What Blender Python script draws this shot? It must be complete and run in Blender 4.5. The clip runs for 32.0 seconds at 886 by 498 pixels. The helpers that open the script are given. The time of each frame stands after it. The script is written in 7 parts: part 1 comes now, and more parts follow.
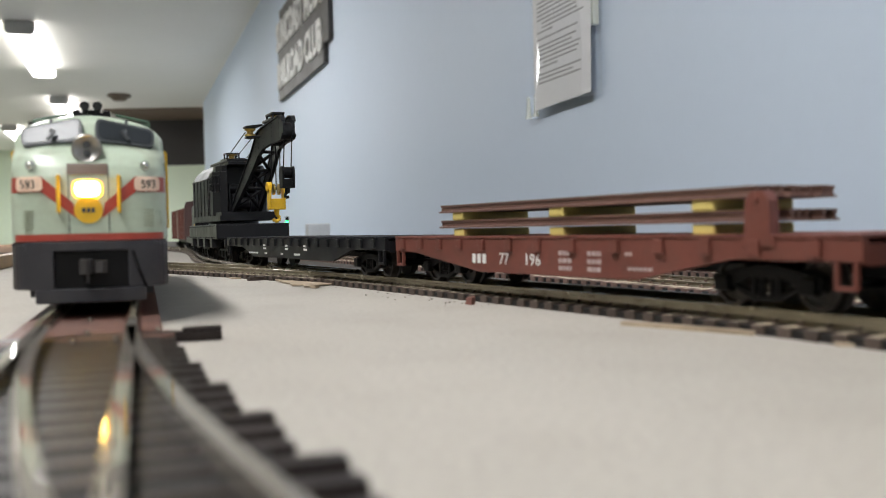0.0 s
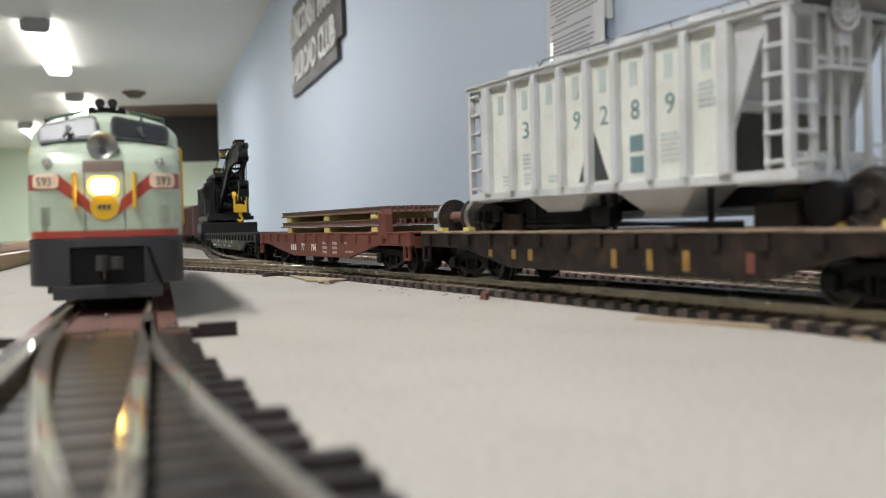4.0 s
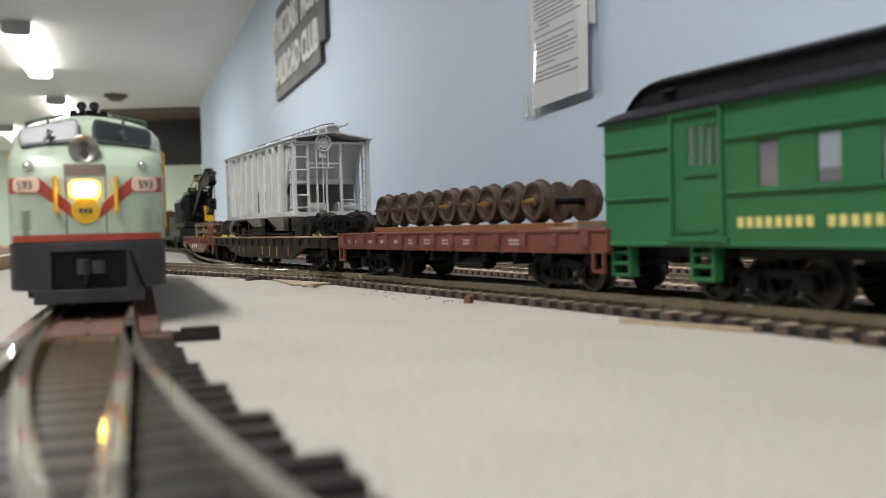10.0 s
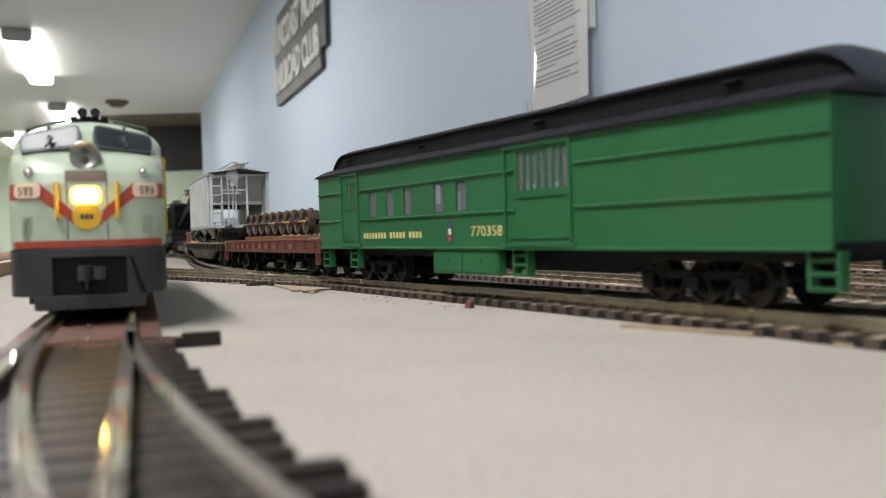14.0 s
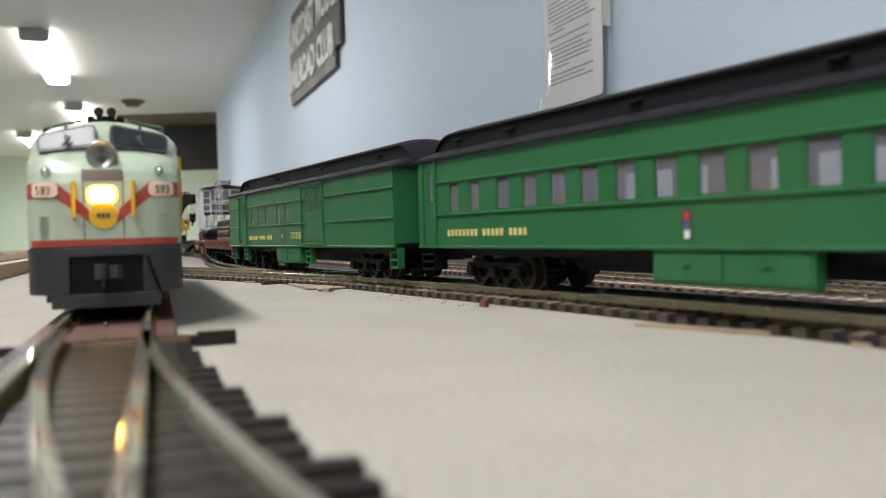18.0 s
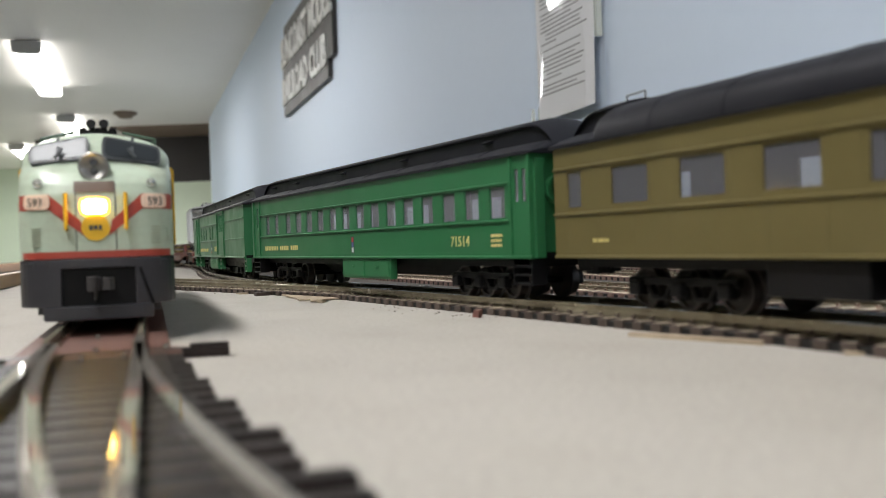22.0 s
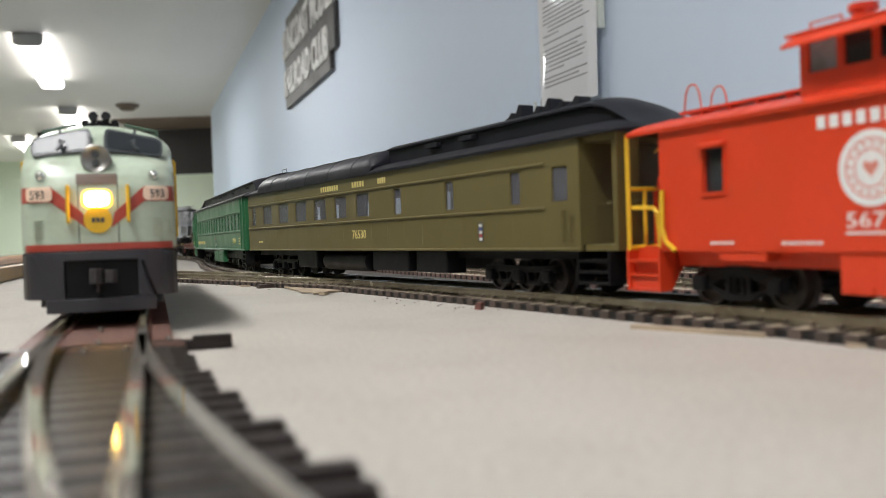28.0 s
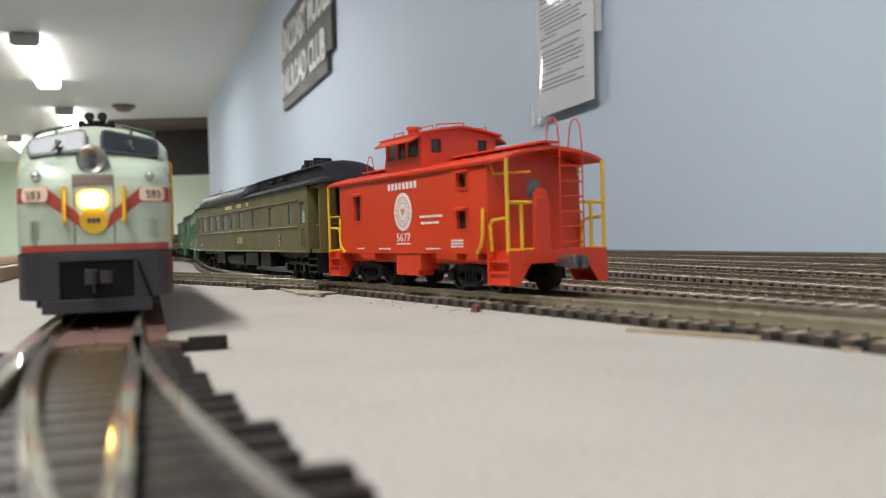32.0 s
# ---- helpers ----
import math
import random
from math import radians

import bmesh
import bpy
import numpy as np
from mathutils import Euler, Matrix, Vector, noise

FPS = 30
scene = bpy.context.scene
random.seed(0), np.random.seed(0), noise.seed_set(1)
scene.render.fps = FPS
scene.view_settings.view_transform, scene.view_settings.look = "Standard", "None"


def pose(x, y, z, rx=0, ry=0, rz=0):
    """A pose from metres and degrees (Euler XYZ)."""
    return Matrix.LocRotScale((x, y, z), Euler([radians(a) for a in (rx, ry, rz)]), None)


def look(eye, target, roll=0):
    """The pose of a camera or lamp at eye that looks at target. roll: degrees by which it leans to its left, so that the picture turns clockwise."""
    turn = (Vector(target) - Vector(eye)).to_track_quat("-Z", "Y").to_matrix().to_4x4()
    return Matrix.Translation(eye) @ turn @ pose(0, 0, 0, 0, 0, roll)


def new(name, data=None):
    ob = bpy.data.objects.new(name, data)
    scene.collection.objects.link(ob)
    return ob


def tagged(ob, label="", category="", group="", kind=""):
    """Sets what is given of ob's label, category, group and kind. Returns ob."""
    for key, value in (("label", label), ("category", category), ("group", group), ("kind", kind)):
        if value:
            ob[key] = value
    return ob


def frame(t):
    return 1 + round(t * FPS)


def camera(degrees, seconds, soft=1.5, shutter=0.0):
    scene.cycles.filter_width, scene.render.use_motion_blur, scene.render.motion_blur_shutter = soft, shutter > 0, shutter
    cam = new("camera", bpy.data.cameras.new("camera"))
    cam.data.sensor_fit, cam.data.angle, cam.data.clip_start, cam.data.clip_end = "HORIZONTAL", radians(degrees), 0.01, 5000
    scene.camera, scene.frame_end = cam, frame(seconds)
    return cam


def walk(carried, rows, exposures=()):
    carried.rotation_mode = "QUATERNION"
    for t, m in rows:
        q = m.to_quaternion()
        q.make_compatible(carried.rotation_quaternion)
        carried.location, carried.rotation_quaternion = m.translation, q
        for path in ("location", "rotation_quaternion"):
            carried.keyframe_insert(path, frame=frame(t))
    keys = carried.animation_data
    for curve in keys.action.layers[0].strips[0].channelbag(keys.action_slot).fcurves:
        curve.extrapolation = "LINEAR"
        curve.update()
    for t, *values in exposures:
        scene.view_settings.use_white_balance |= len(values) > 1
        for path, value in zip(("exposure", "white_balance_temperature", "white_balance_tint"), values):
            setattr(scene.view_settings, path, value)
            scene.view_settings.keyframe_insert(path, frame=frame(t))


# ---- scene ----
# Camera: it stands on the turnout ties and sways a little; one lens.
EYE = (0.0, 0.0, 0.0212)
cam = camera(52.2, 32.0, soft=0.6)
cam.data.dof.use_dof = True
cam.data.dof.focus_distance = 0.40
cam.data.dof.aperture_fstop = 23.0
# seconds, yaw to the right, pitch, roll of the picture to the left, in degrees
SWAY = [
    (0.0, 0.290, -1.331, 1.237),
    (0.5, 0.081, -1.393, 1.249),
    (1.0, -0.121, -1.414, 1.329),
    (1.5, -0.248, -1.422, 1.425),
    (2.0, -0.416, -1.414, 1.378),
    (2.5, -0.638, -1.481, 1.456),
    (3.0, -0.725, -1.537, 1.533),
    (3.5, -0.496, -1.606, 1.493),
    (5.5, -1.207, -1.609, 1.376),
    (6.0, -0.977, -1.563, 1.348),
    (6.5, -0.730, -1.560, 1.398),
    (7.0, -0.510, -1.523, 1.384),
    (7.5, -0.378, -1.541, 1.447),
    (8.0, -0.238, -1.565, 1.483),
    (8.5, -0.016, -1.539, 1.449),
    (9.0, 0.174, -1.524, 1.433),
    (9.5, 0.367, -1.463, 1.466),
    (10.0, 0.422, -1.408, 1.502),
    (10.5, 0.232, -1.341, 1.439),
    (11.0, 0.009, -1.342, 1.511),
    (11.5, -0.064, -1.305, 1.553),
    (12.0, 0.119, -1.244, 1.585),
    (12.5, 0.337, -1.202, 1.639),
    (13.0, 0.371, -1.157, 1.708),
    (13.5, 0.410, -1.101, 1.617),
    (14.0, 0.374, -1.089, 1.662),
    (14.5, 0.320, -1.071, 1.724),
    (16.5, -0.125, -1.038, 1.757),
    (17.0, -0.260, -1.097, 1.675),
    (17.5, -0.396, -1.096, 1.700),
    (18.0, -0.535, -1.138, 1.683),
    (18.5, -0.506, -1.144, 1.730),
    (19.0, -0.243, -1.080, 1.810),
    (19.5, 0.075, -1.002, 1.852),
    (20.0, 0.239, -0.901, 1.783),
    (20.5, 0.308, -0.837, 1.952),
    (21.0, 0.284, -0.700, 1.915),
    (21.5, 0.092, -0.616, 1.950),
    (22.0, -0.090, -0.494, 1.931),
    (22.5, 0.049, -0.428, 1.921),
    (23.0, 0.169, -0.371, 1.904),
    (23.5, 0.201, -0.485, 1.774),
    (24.0, -0.046, -0.651, 1.784),
    (24.5, -0.283, -0.736, 1.759),
    (25.0, -0.416, -0.852, 1.814),
    (25.5, -0.668, -1.068, 1.963),
    (27.5, -0.463, -1.065, 2.049),
    (28.0, -0.244, -0.974, 1.944),
    (28.5, 0.039, -0.867, 1.946),
    (29.0, 0.181, -0.799, 1.893),
    (29.5, 0.319, -0.706, 2.038),
    (30.0, 0.383, -0.654, 1.937),
    (30.5, 0.264, -0.668, 1.888),
    (31.0, 0.156, -0.692, 1.728),
    (31.5, -0.030, -0.748, 1.787),
    (32.0, -0.001, -0.826, 1.659),
]


def camera_pose(yaw, pitch, roll):
    y, p = radians(yaw), radians(pitch)
    way = Vector((math.sin(y) * math.cos(p), math.cos(y) * math.cos(p), math.sin(p)))
    return look(EYE, Vector(EYE) + way, -roll)


walk(cam, [(t, camera_pose(a, b, c)) for t, a, b, c in SWAY])

# World and light: a closed room lit by its ceiling lights.
world = bpy.data.worlds.new("world")
scene.world = world
world.use_nodes = True
world.node_tree.nodes["Background"].inputs[0].default_value = (0.75, 0.85, 1.0, 1)
world.node_tree.nodes["Background"].inputs[1].default_value = 0.25
scene.view_settings.exposure = 0.0

CEIL = 0.941          # ceiling above the board
RAIL = 0.0045        # rail top above the board
MM = 0.001
LIGHT_ROW = [(-1.945, 4.42), (-2.645, 6.50), (-3.66, 7.95), (-1.20, 2.24), (-0.33, -0.10), (0.54, -2.44)]
ROW_TURN = 18.7
for lx, ly in LIGHT_ROW:
    lamp = bpy.data.lights.new("ceiling_tube_light", "AREA")
    lamp.shape, lamp.size, lamp.size_y = "RECTANGLE", 0.09, 1.12
    lamp.energy, lamp.color = (30.0 if ly > 7.5 else 3.6 if ly > 6 else 12.1), (0.985, 0.985, 0.995)
    lo = new("ceiling_tube_light", lamp)
    lo.matrix_world = pose(lx, ly, CEIL - 0.0565, 0, 0, ROW_TURN)

# ---------------------------------------------------------------- materials


def mat(name, color, rough=0.5, metal=0.0, vary=0.12, scale=60.0, grain=0.05, fine=900.0, bump=0.0, bump_scale=900.0,
        stain=None, stain_amount=0.0, spec=0.5, by_object=0.0):
    """A surface with stains at one scale and grain at a finer one, in object space."""
    m = bpy.data.materials.new(name)
    m.use_nodes = True
    nt = m.node_tree
    b = nt.nodes["Principled BSDF"]
    b.inputs["Roughness"].default_value = rough
    b.inputs["Metallic"].default_value = metal
    b.inputs["Specular IOR Level"].default_value = spec
    tc = nt.nodes.new("ShaderNodeTexCoord")
    big = nt.nodes.new("ShaderNodeTexNoise")
    big.inputs["Scale"].default_value, big.inputs["Detail"].default_value = scale, 5.0
    small = nt.nodes.new("ShaderNodeTexNoise")
    small.inputs["Scale"].default_value, small.inputs["Detail"].default_value = fine, 3.0
    nt.links.new(tc.outputs["Object"], big.inputs["Vector"])
    nt.links.new(tc.outputs["Object"], small.inputs["Vector"])
    ramp = nt.nodes.new("ShaderNodeMapRange")
    ramp.inputs["From Min"].default_value, ramp.inputs["From Max"].default_value = 0.3, 0.7
    ramp.inputs["To Min"].default_value, ramp.inputs["To Max"].default_value = 1.0 - vary, 1.0 + vary
    nt.links.new(big.outputs["Fac"], ramp.inputs["Value"])
    ramp2 = nt.nodes.new("ShaderNodeMapRange")
    ramp2.inputs["From Min"].default_value, ramp2.inputs["From Max"].default_value = 0.3, 0.7
    ramp2.inputs["To Min"].default_value, ramp2.inputs["To Max"].default_value = 1.0 - grain, 1.0 + grain
    nt.links.new(small.outputs["Fac"], ramp2.inputs["Value"])
    mul = nt.nodes.new("ShaderNodeMath")
    mul.operation = "MULTIPLY"
    nt.links.new(ramp.outputs[0], mul.inputs[0])
    nt.links.new(ramp2.outputs[0], mul.inputs[1])
    last = mul
    if by_object:
        info = nt.nodes.new("ShaderNodeObjectInfo")
        r3 = nt.nodes.new("ShaderNodeMapRange")
        r3.inputs["To Min"].default_value, r3.inputs["To Max"].default_value = 1.0 - by_object, 1.0 + by_object
        nt.links.new(info.outputs["Random"], r3.inputs["Value"])
        last = nt.nodes.new("ShaderNodeMath")
        last.operation = "MULTIPLY"
        nt.links.new(mul.outputs[0], last.inputs[0])
        nt.links.new(r3.outputs[0], last.inputs[1])
    vm = nt.nodes.new("ShaderNodeVectorMath")
    vm.operation = "SCALE"
    vm.inputs[0].default_value = color[:3]
    nt.links.new(last.outputs[0], vm.inputs["Scale"])
    colour_out = vm.outputs["Vector"]
    if stain:
        st = nt.nodes.new("ShaderNodeTexNoise")
        st.inputs["Scale"].default_value, st.inputs["Detail"].default_value = scale * 2.3, 8.0
        nt.links.new(tc.outputs["Object"], st.inputs["Vector"])
        sr = nt.nodes.new("ShaderNodeMapRange")
        sr.inputs["From Min"].default_value, sr.inputs["From Max"].default_value = 0.5, 0.72
        sr.inputs["To Max"].default_value = stain_amount
        nt.links.new(st.outputs["Fac"], sr.inputs["Value"])
        mix = nt.nodes.new("ShaderNodeMix")
        mix.data_type = "RGBA"
        mix.inputs[7].default_value = (*stain[:3], 1)
        nt.links.new(sr.outputs[0], mix.inputs[0])
        nt.links.new(colour_out, mix.inputs[6])
        colour_out = mix.outputs[2]
    nt.links.new(colour_out, b.inputs["Base Color"])
    rr = nt.nodes.new("ShaderNodeMapRange")
    rr.inputs["From Min"].default_value, rr.inputs["From Max"].default_value = 0.3, 0.7
    rr.inputs["To Min"].default_value, rr.inputs["To Max"].default_value = max(0.02, rough - 0.07), min(1.0, rough + 0.07)
    nt.links.new(big.outputs["Fac"], rr.inputs["Value"])
    nt.links.new(rr.outputs[0], b.inputs["Roughness"])
    if bump:
        bn = nt.nodes.new("ShaderNodeTexNoise")
        bn.inputs["Scale"].default_value, bn.inputs["Detail"].default_value = bump_scale, 4.0
        nt.links.new(tc.outputs["Object"], bn.inputs["Vector"])
        bp = nt.nodes.new("ShaderNodeBump")
        bp.inputs["Strength"].default_value, bp.inputs["Distance"].default_value = 1.0, bump
        nt.links.new(bn.outputs["Fac"], bp.inputs["Height"])
        nt.links.new(bp.outputs["Normal"], b.inputs["Normal"])
    return m


def glow(name, color, strength):
    m = bpy.data.materials.new(name)
    m.use_nodes = True
    b = m.node_tree.nodes["Principled BSDF"]
    b.inputs["Base Color"].default_value = (*color, 1)
    b.inputs["Emission Color"].default_value = (*color, 1)
    b.inputs["Emission Strength"].default_value = strength
    return m


def glass(name, color=(0.9, 0.93, 0.93), rough=0.05, alpha=0.35):
    m = bpy.data.materials.new(name)
    m.use_nodes = True
    b = m.node_tree.nodes["Principled BSDF"]
    b.inputs["Base Color"].default_value = (*color, 1)
    b.inputs["Roughness"].default_value = rough
    b.inputs["Alpha"].default_value = alpha
    return m


WALL_BLUE = mat("blue_wall_paint", (0.64, 0.735, 0.87), 0.55, spec=0.25, vary=0.015, scale=2.0, grain=0.006, fine=60, bump=0.00006, bump_scale=160)
WALL_GREEN = mat("pale_green_paint", (0.76, 0.85, 0.70), 0.6, vary=0.03, scale=2.0, grain=0.02, fine=50)
CEILING = mat("ceiling_paint", (0.86, 0.84, 0.80), 0.5, vary=0.04, scale=1.2, grain=0.02, fine=70, bump=0.001, bump_scale=120)
DARK_PANEL = mat("dark_brown_board", (0.02, 0.016, 0.014), 0.6, vary=0.2, scale=6, fine=60)
FLOOR = mat("floor_vinyl", (0.50, 0.47, 0.43), 0.5, vary=0.15, scale=4, fine=60)
BOARD = mat("fibre_board", (0.37, 0.345, 0.305), 0.85, vary=0.07, scale=14, grain=0.10, fine=800, bump=0.0004, bump_scale=900,
            stain=(0.28, 0.25, 0.21), stain_amount=0.25)
YARD_BASE = mat("yard_base", (0.06, 0.05, 0.042), 0.9, vary=0.2, scale=30, grain=0.2, fine=900, bump=0.0004)
BLACK_STRIP = mat("black_foam", (0.012, 0.012, 0.013), 0.65, vary=0.15, scale=60)
WOOD = mat("pine_strip", (0.42, 0.28, 0.15), 0.55, vary=0.15, scale=30, fine=400)
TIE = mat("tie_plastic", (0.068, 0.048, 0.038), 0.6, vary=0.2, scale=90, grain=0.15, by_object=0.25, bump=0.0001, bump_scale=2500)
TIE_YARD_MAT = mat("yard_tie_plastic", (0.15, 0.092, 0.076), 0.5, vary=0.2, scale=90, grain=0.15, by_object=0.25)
TIE_PALE_TOP = mat("pale_tie_top", (0.58, 0.51, 0.38), 0.8, vary=0.2, scale=120, grain=0.15, by_object=0.25)
# near-black colour standing in for the shade between ties
GAP_SHADE = mat("tie_gap_shade", (0.007, 0.006, 0.005), 0.7, vary=0.2, scale=90)
TIE_NEAR = mat("turnout_plastic", (0.025, 0.0195, 0.018), 0.36, spec=0.14, vary=0.2, scale=90, grain=0.12, by_object=0.2, bump=0.0001, bump_scale=2500)
TIE_RED = mat("reddish_tie_plastic", (0.115, 0.05, 0.035), 0.42, vary=0.2, scale=90, grain=0.12, by_object=0.15)
RAIL_STEEL = mat("nickel_rail", (0.37, 0.325, 0.235), 0.22, metal=0.55, vary=0.15, scale=90, grain=0.1, fine=2000,
                 stain=(0.20, 0.15, 0.10), stain_amount=0.6)
TURNOUT_RAIL = mat("worn_nickel_rail", (0.46, 0.415, 0.355), 0.11, metal=0.65, vary=0.08, scale=90, grain=0.06, fine=2000,
                   stain=(0.30, 0.25, 0.19), stain_amount=0.35)
for ln in [ln for ln in TURNOUT_RAIL.node_tree.links if ln.to_socket.name == "Roughness"]:
    TURNOUT_RAIL.node_tree.links.remove(ln)
TURNOUT_RAIL.node_tree.nodes["Principled BSDF"].inputs["Roughness"].default_value = 0.07
RAIL_YARD = mat("weathered_rail", (0.185, 0.158, 0.108), 0.42, metal=0.5, vary=0.15, scale=90, stain=(0.20, 0.14, 0.09), stain_amount=0.6)
TUBE = glow("lit_diffuser", (1.0, 0.98, 0.94), 9.5)
HOUSING = mat("white_enamel", (0.55, 0.55, 0.53), 0.4, vary=0.03)

LOCO_GREEN = mat("pale_green_enamel", (0.435, 0.51, 0.40), 0.32, vary=0.05, scale=70, grain=0.03, stain=(0.30, 0.26, 0.19), stain_amount=0.42)
LOCO_RED = mat("red_stripe_paint", (0.36, 0.055, 0.036), 0.38, vary=0.08)
LOCO_GREY = mat("dark_grey_enamel", (0.034, 0.033, 0.039), 0.36, vary=0.12, stain=(0.060, 0.048, 0.042), stain_amount=0.35)
YELLOW = mat("yellow_paint", (0.72, 0.43, 0.02), 0.4, vary=0.06)
BLACK = mat("black_plastic", (0.0055, 0.0053, 0.006), 0.45, spec=0.22, vary=0.2, scale=120, grain=0.15)
BLACK_CRANE = mat("satin_black_paint", (0.009, 0.009, 0.011), 0.38, spec=0.4, vary=0.15, scale=120)
ROOF_BLACK = mat("roof_black", (0.010, 0.010, 0.014), 0.5, spec=0.25, vary=0.12, scale=80)
GREEN = mat("coach_green", (0.024, 0.134, 0.051), 0.36, vary=0.05, scale=80, grain=0.02)
OLIVE = mat("olive_drab", (0.122, 0.098, 0.035), 0.42, vary=0.06, scale=80, grain=0.02)
CABOOSE_RED = mat("caboose_red", (0.62, 0.048, 0.014), 0.38, vary=0.05, scale=80, grain=0.02)
FLAT_RED = mat("oxide_red", (0.152, 0.047, 0.034), 0.48, vary=0.1, scale=80, stain=(0.09, 0.04, 0.03), stain_amount=0.4)
FLAT_BROWN = mat("weathered_brown", (0.014, 0.010, 0.009), 0.55, spec=0.3, vary=0.25, scale=80, stain=(0.095, 0.050, 0.030), stain_amount=0.4)
DECK_WOOD = mat("deck_planks", (0.30, 0.21, 0.145), 0.7, vary=0.2, scale=120, by_object=0.2)
HOPPER = mat("hopper_grey", (0.56, 0.57, 0.575), 0.5, vary=0.06, scale=60, grain=0.04, stain=(0.36, 0.32, 0.25), stain_amount=0.25)
HOPPER_CREAM = mat("hopper_cream", (0.70, 0.71, 0.655), 0.5, vary=0.05, scale=60, grain=0.04, stain=(0.44, 0.40, 0.31), stain_amount=0.25)
WHEEL_BROWN = mat("rusty_wheel", (0.056, 0.038, 0.031), 0.40, vary=0.25, scale=160, stain=(0.17, 0.095, 0.055), stain_amount=0.5)
WHEEL_TREAD = mat("bright_tread", (0.45, 0.42, 0.38), 0.3, metal=0.9)
BRASS = mat("brass", (0.55, 0.38, 0.12), 0.35, metal=0.9)
RAIL_LOAD = mat("rail_load_brown", (0.14, 0.075, 0.058), 0.5, vary=0.12, scale=120)
YELLOW_BLOCK = mat("pale_wood_block", (0.62, 0.50, 0.16), 0.6, vary=0.08)
BOXCAR = mat("boxcar_brown", (0.075, 0.035, 0.032), 0.6, vary=0.15)
LETTER_WHITE = mat("white_lettering", (0.72, 0.72, 0.70), 0.5, vary=0.02)
LETTER_DIM = mat("dulled_lettering", (0.42, 0.33, 0.32), 0.6, vary=0.15, scale=300)
LETTER_GOLD = mat("cream_lettering", (0.68, 0.58, 0.22), 0.5, vary=0.02)
LETTER_DARK = mat("dark_lettering", (0.05, 0.055, 0.06), 0.5, vary=0.02)
LETTER_FAINT = mat("faded_print", (0.44, 0.50, 0.48), 0.6, vary=0.15, scale=200)
LETTER_ROSE = mat("rose_print", (0.62, 0.22, 0.17), 0.5, vary=0.08)
LETTER_TEAL = mat("teal_lettering", (0.16, 0.24, 0.26), 0.5, vary=0.02)
GLASS_DARK = glass("tinted_window", (0.03, 0.033, 0.036), 0.06, 0.85)
GLASS_FROST = mat("frosted_window", (0.185, 0.197, 0.21), 0.2, vary=0.55, scale=130, grain=0.05, by_object=0.2)
GLASS_MILKY = glass("milky_coach_window", (0.24, 0.24, 0.27), 0.2, 0.46)
GLASS_CLEAR = glass("smoky_clear_window", (0.16, 0.16, 0.18), 0.12, 0.42)
WHEEL_DARK = mat("blackened_wheel", (0.022, 0.018, 0.017), 0.45, vary=0.2, scale=160, stain=(0.10, 0.07, 0.05), stain_amount=0.4)
CHROME = mat("chrome", (0.6, 0.6, 0.58), 0.2, metal=0.95, vary=0.05)

# ---------------------------------------------------------------- mesh helpers (millimetres in, metres out)


def box(bm, x0, x1, y0, y1, z0, z1):
    v = [bm.verts.new((x * MM, y * MM, z * MM)) for z in (z0, z1) for x, y in ((x0, y0), (x1, y0), (x1, y1), (x0, y1))]
    for f in ((3, 2, 1, 0), (4, 5, 6, 7), (0, 1, 5, 4), (1, 2, 6, 5), (2, 3, 7, 6), (3, 0, 4, 7)):
        bm.faces.new([v[i] for i in f])


def rod(bm, a, b, r, n=8, r2=None):
    a, b = Vector(a) * MM, Vector(b) * MM
    d = (b - a).normalized()
    u = d.orthogonal().normalized()
    w = d.cross(u)
    r2 = r if r2 is None else r2
    ring = []
    for p, rad in ((a, r), (b, r2)):
        ring.append([bm.verts.new(p + (u * math.cos(2 * math.pi * i / n) + w * math.sin(2 * math.pi * i / n)) * rad * MM) for i in range(n)])
    for i in range(n):
        j = (i + 1) % n
        bm.faces.new((ring[0][i], ring[0][j], ring[1][j], ring[1][i]))
    bm.faces.new(ring[0][::-1])
    bm.faces.new(ring[1])


def bent(bm, pts, r, n=6):
    for a, b in zip(pts, pts[1:]):
        rod(bm, a, b, r, n)


def prism(bm, pts, axis, a0, a1):
    """A polygon extruded along an axis: 'x' takes (y, z), 'y' takes (x, z), 'z' takes (x, y)."""
    def place(p, a):
        return {"x": (a, p[0], p[1]), "y": (p[0], a, p[1]), "z": (p[0], p[1], a)}[axis]
    lo = [bm.verts.new(Vector(place(p, a0)) * MM) for p in pts]
    hi = [bm.verts.new(Vector(place(p, a1)) * MM) for p in pts]
    n = len(pts)
    for i in range(n):
        j = (i + 1) % n
        bm.faces.new((lo[i], lo[j], hi[j], hi[i]))
    bm.faces.new(lo[::-1])
    bm.faces.new(hi)


def mesh_of(name, bm, material, bevel=0.0, smooth=False):
    bmesh.ops.recalc_face_normals(bm, faces=bm.faces)
    if bevel:
        bmesh.ops.bevel(bm, geom=[e for e in bm.edges if e.calc_face_angle(0) > 0.6], offset=bevel * MM, segments=2, affect="EDGES", profile=0.6, clamp_overlap=True)
    me = bpy.data.meshes.new(name)
    bm.to_mesh(me)
    bm.free()
    me.materials.append(material)
    if smooth:
        me.polygons.foreach_set("use_smooth", [True] * len(me.polygons))
        me.set_sharp_from_angle(angle=radians(35))
    return me


def part(name, bm, material, parent=None, label="", bevel=0.0, smooth=False):
    """Links a bmesh as one mesh object under a thing or under a part."""
    ob = new(name, mesh_of(name, bm, material, bevel, smooth))
    if parent:
        ob.parent = parent
    if label:
        ob["label"] = label
    return ob


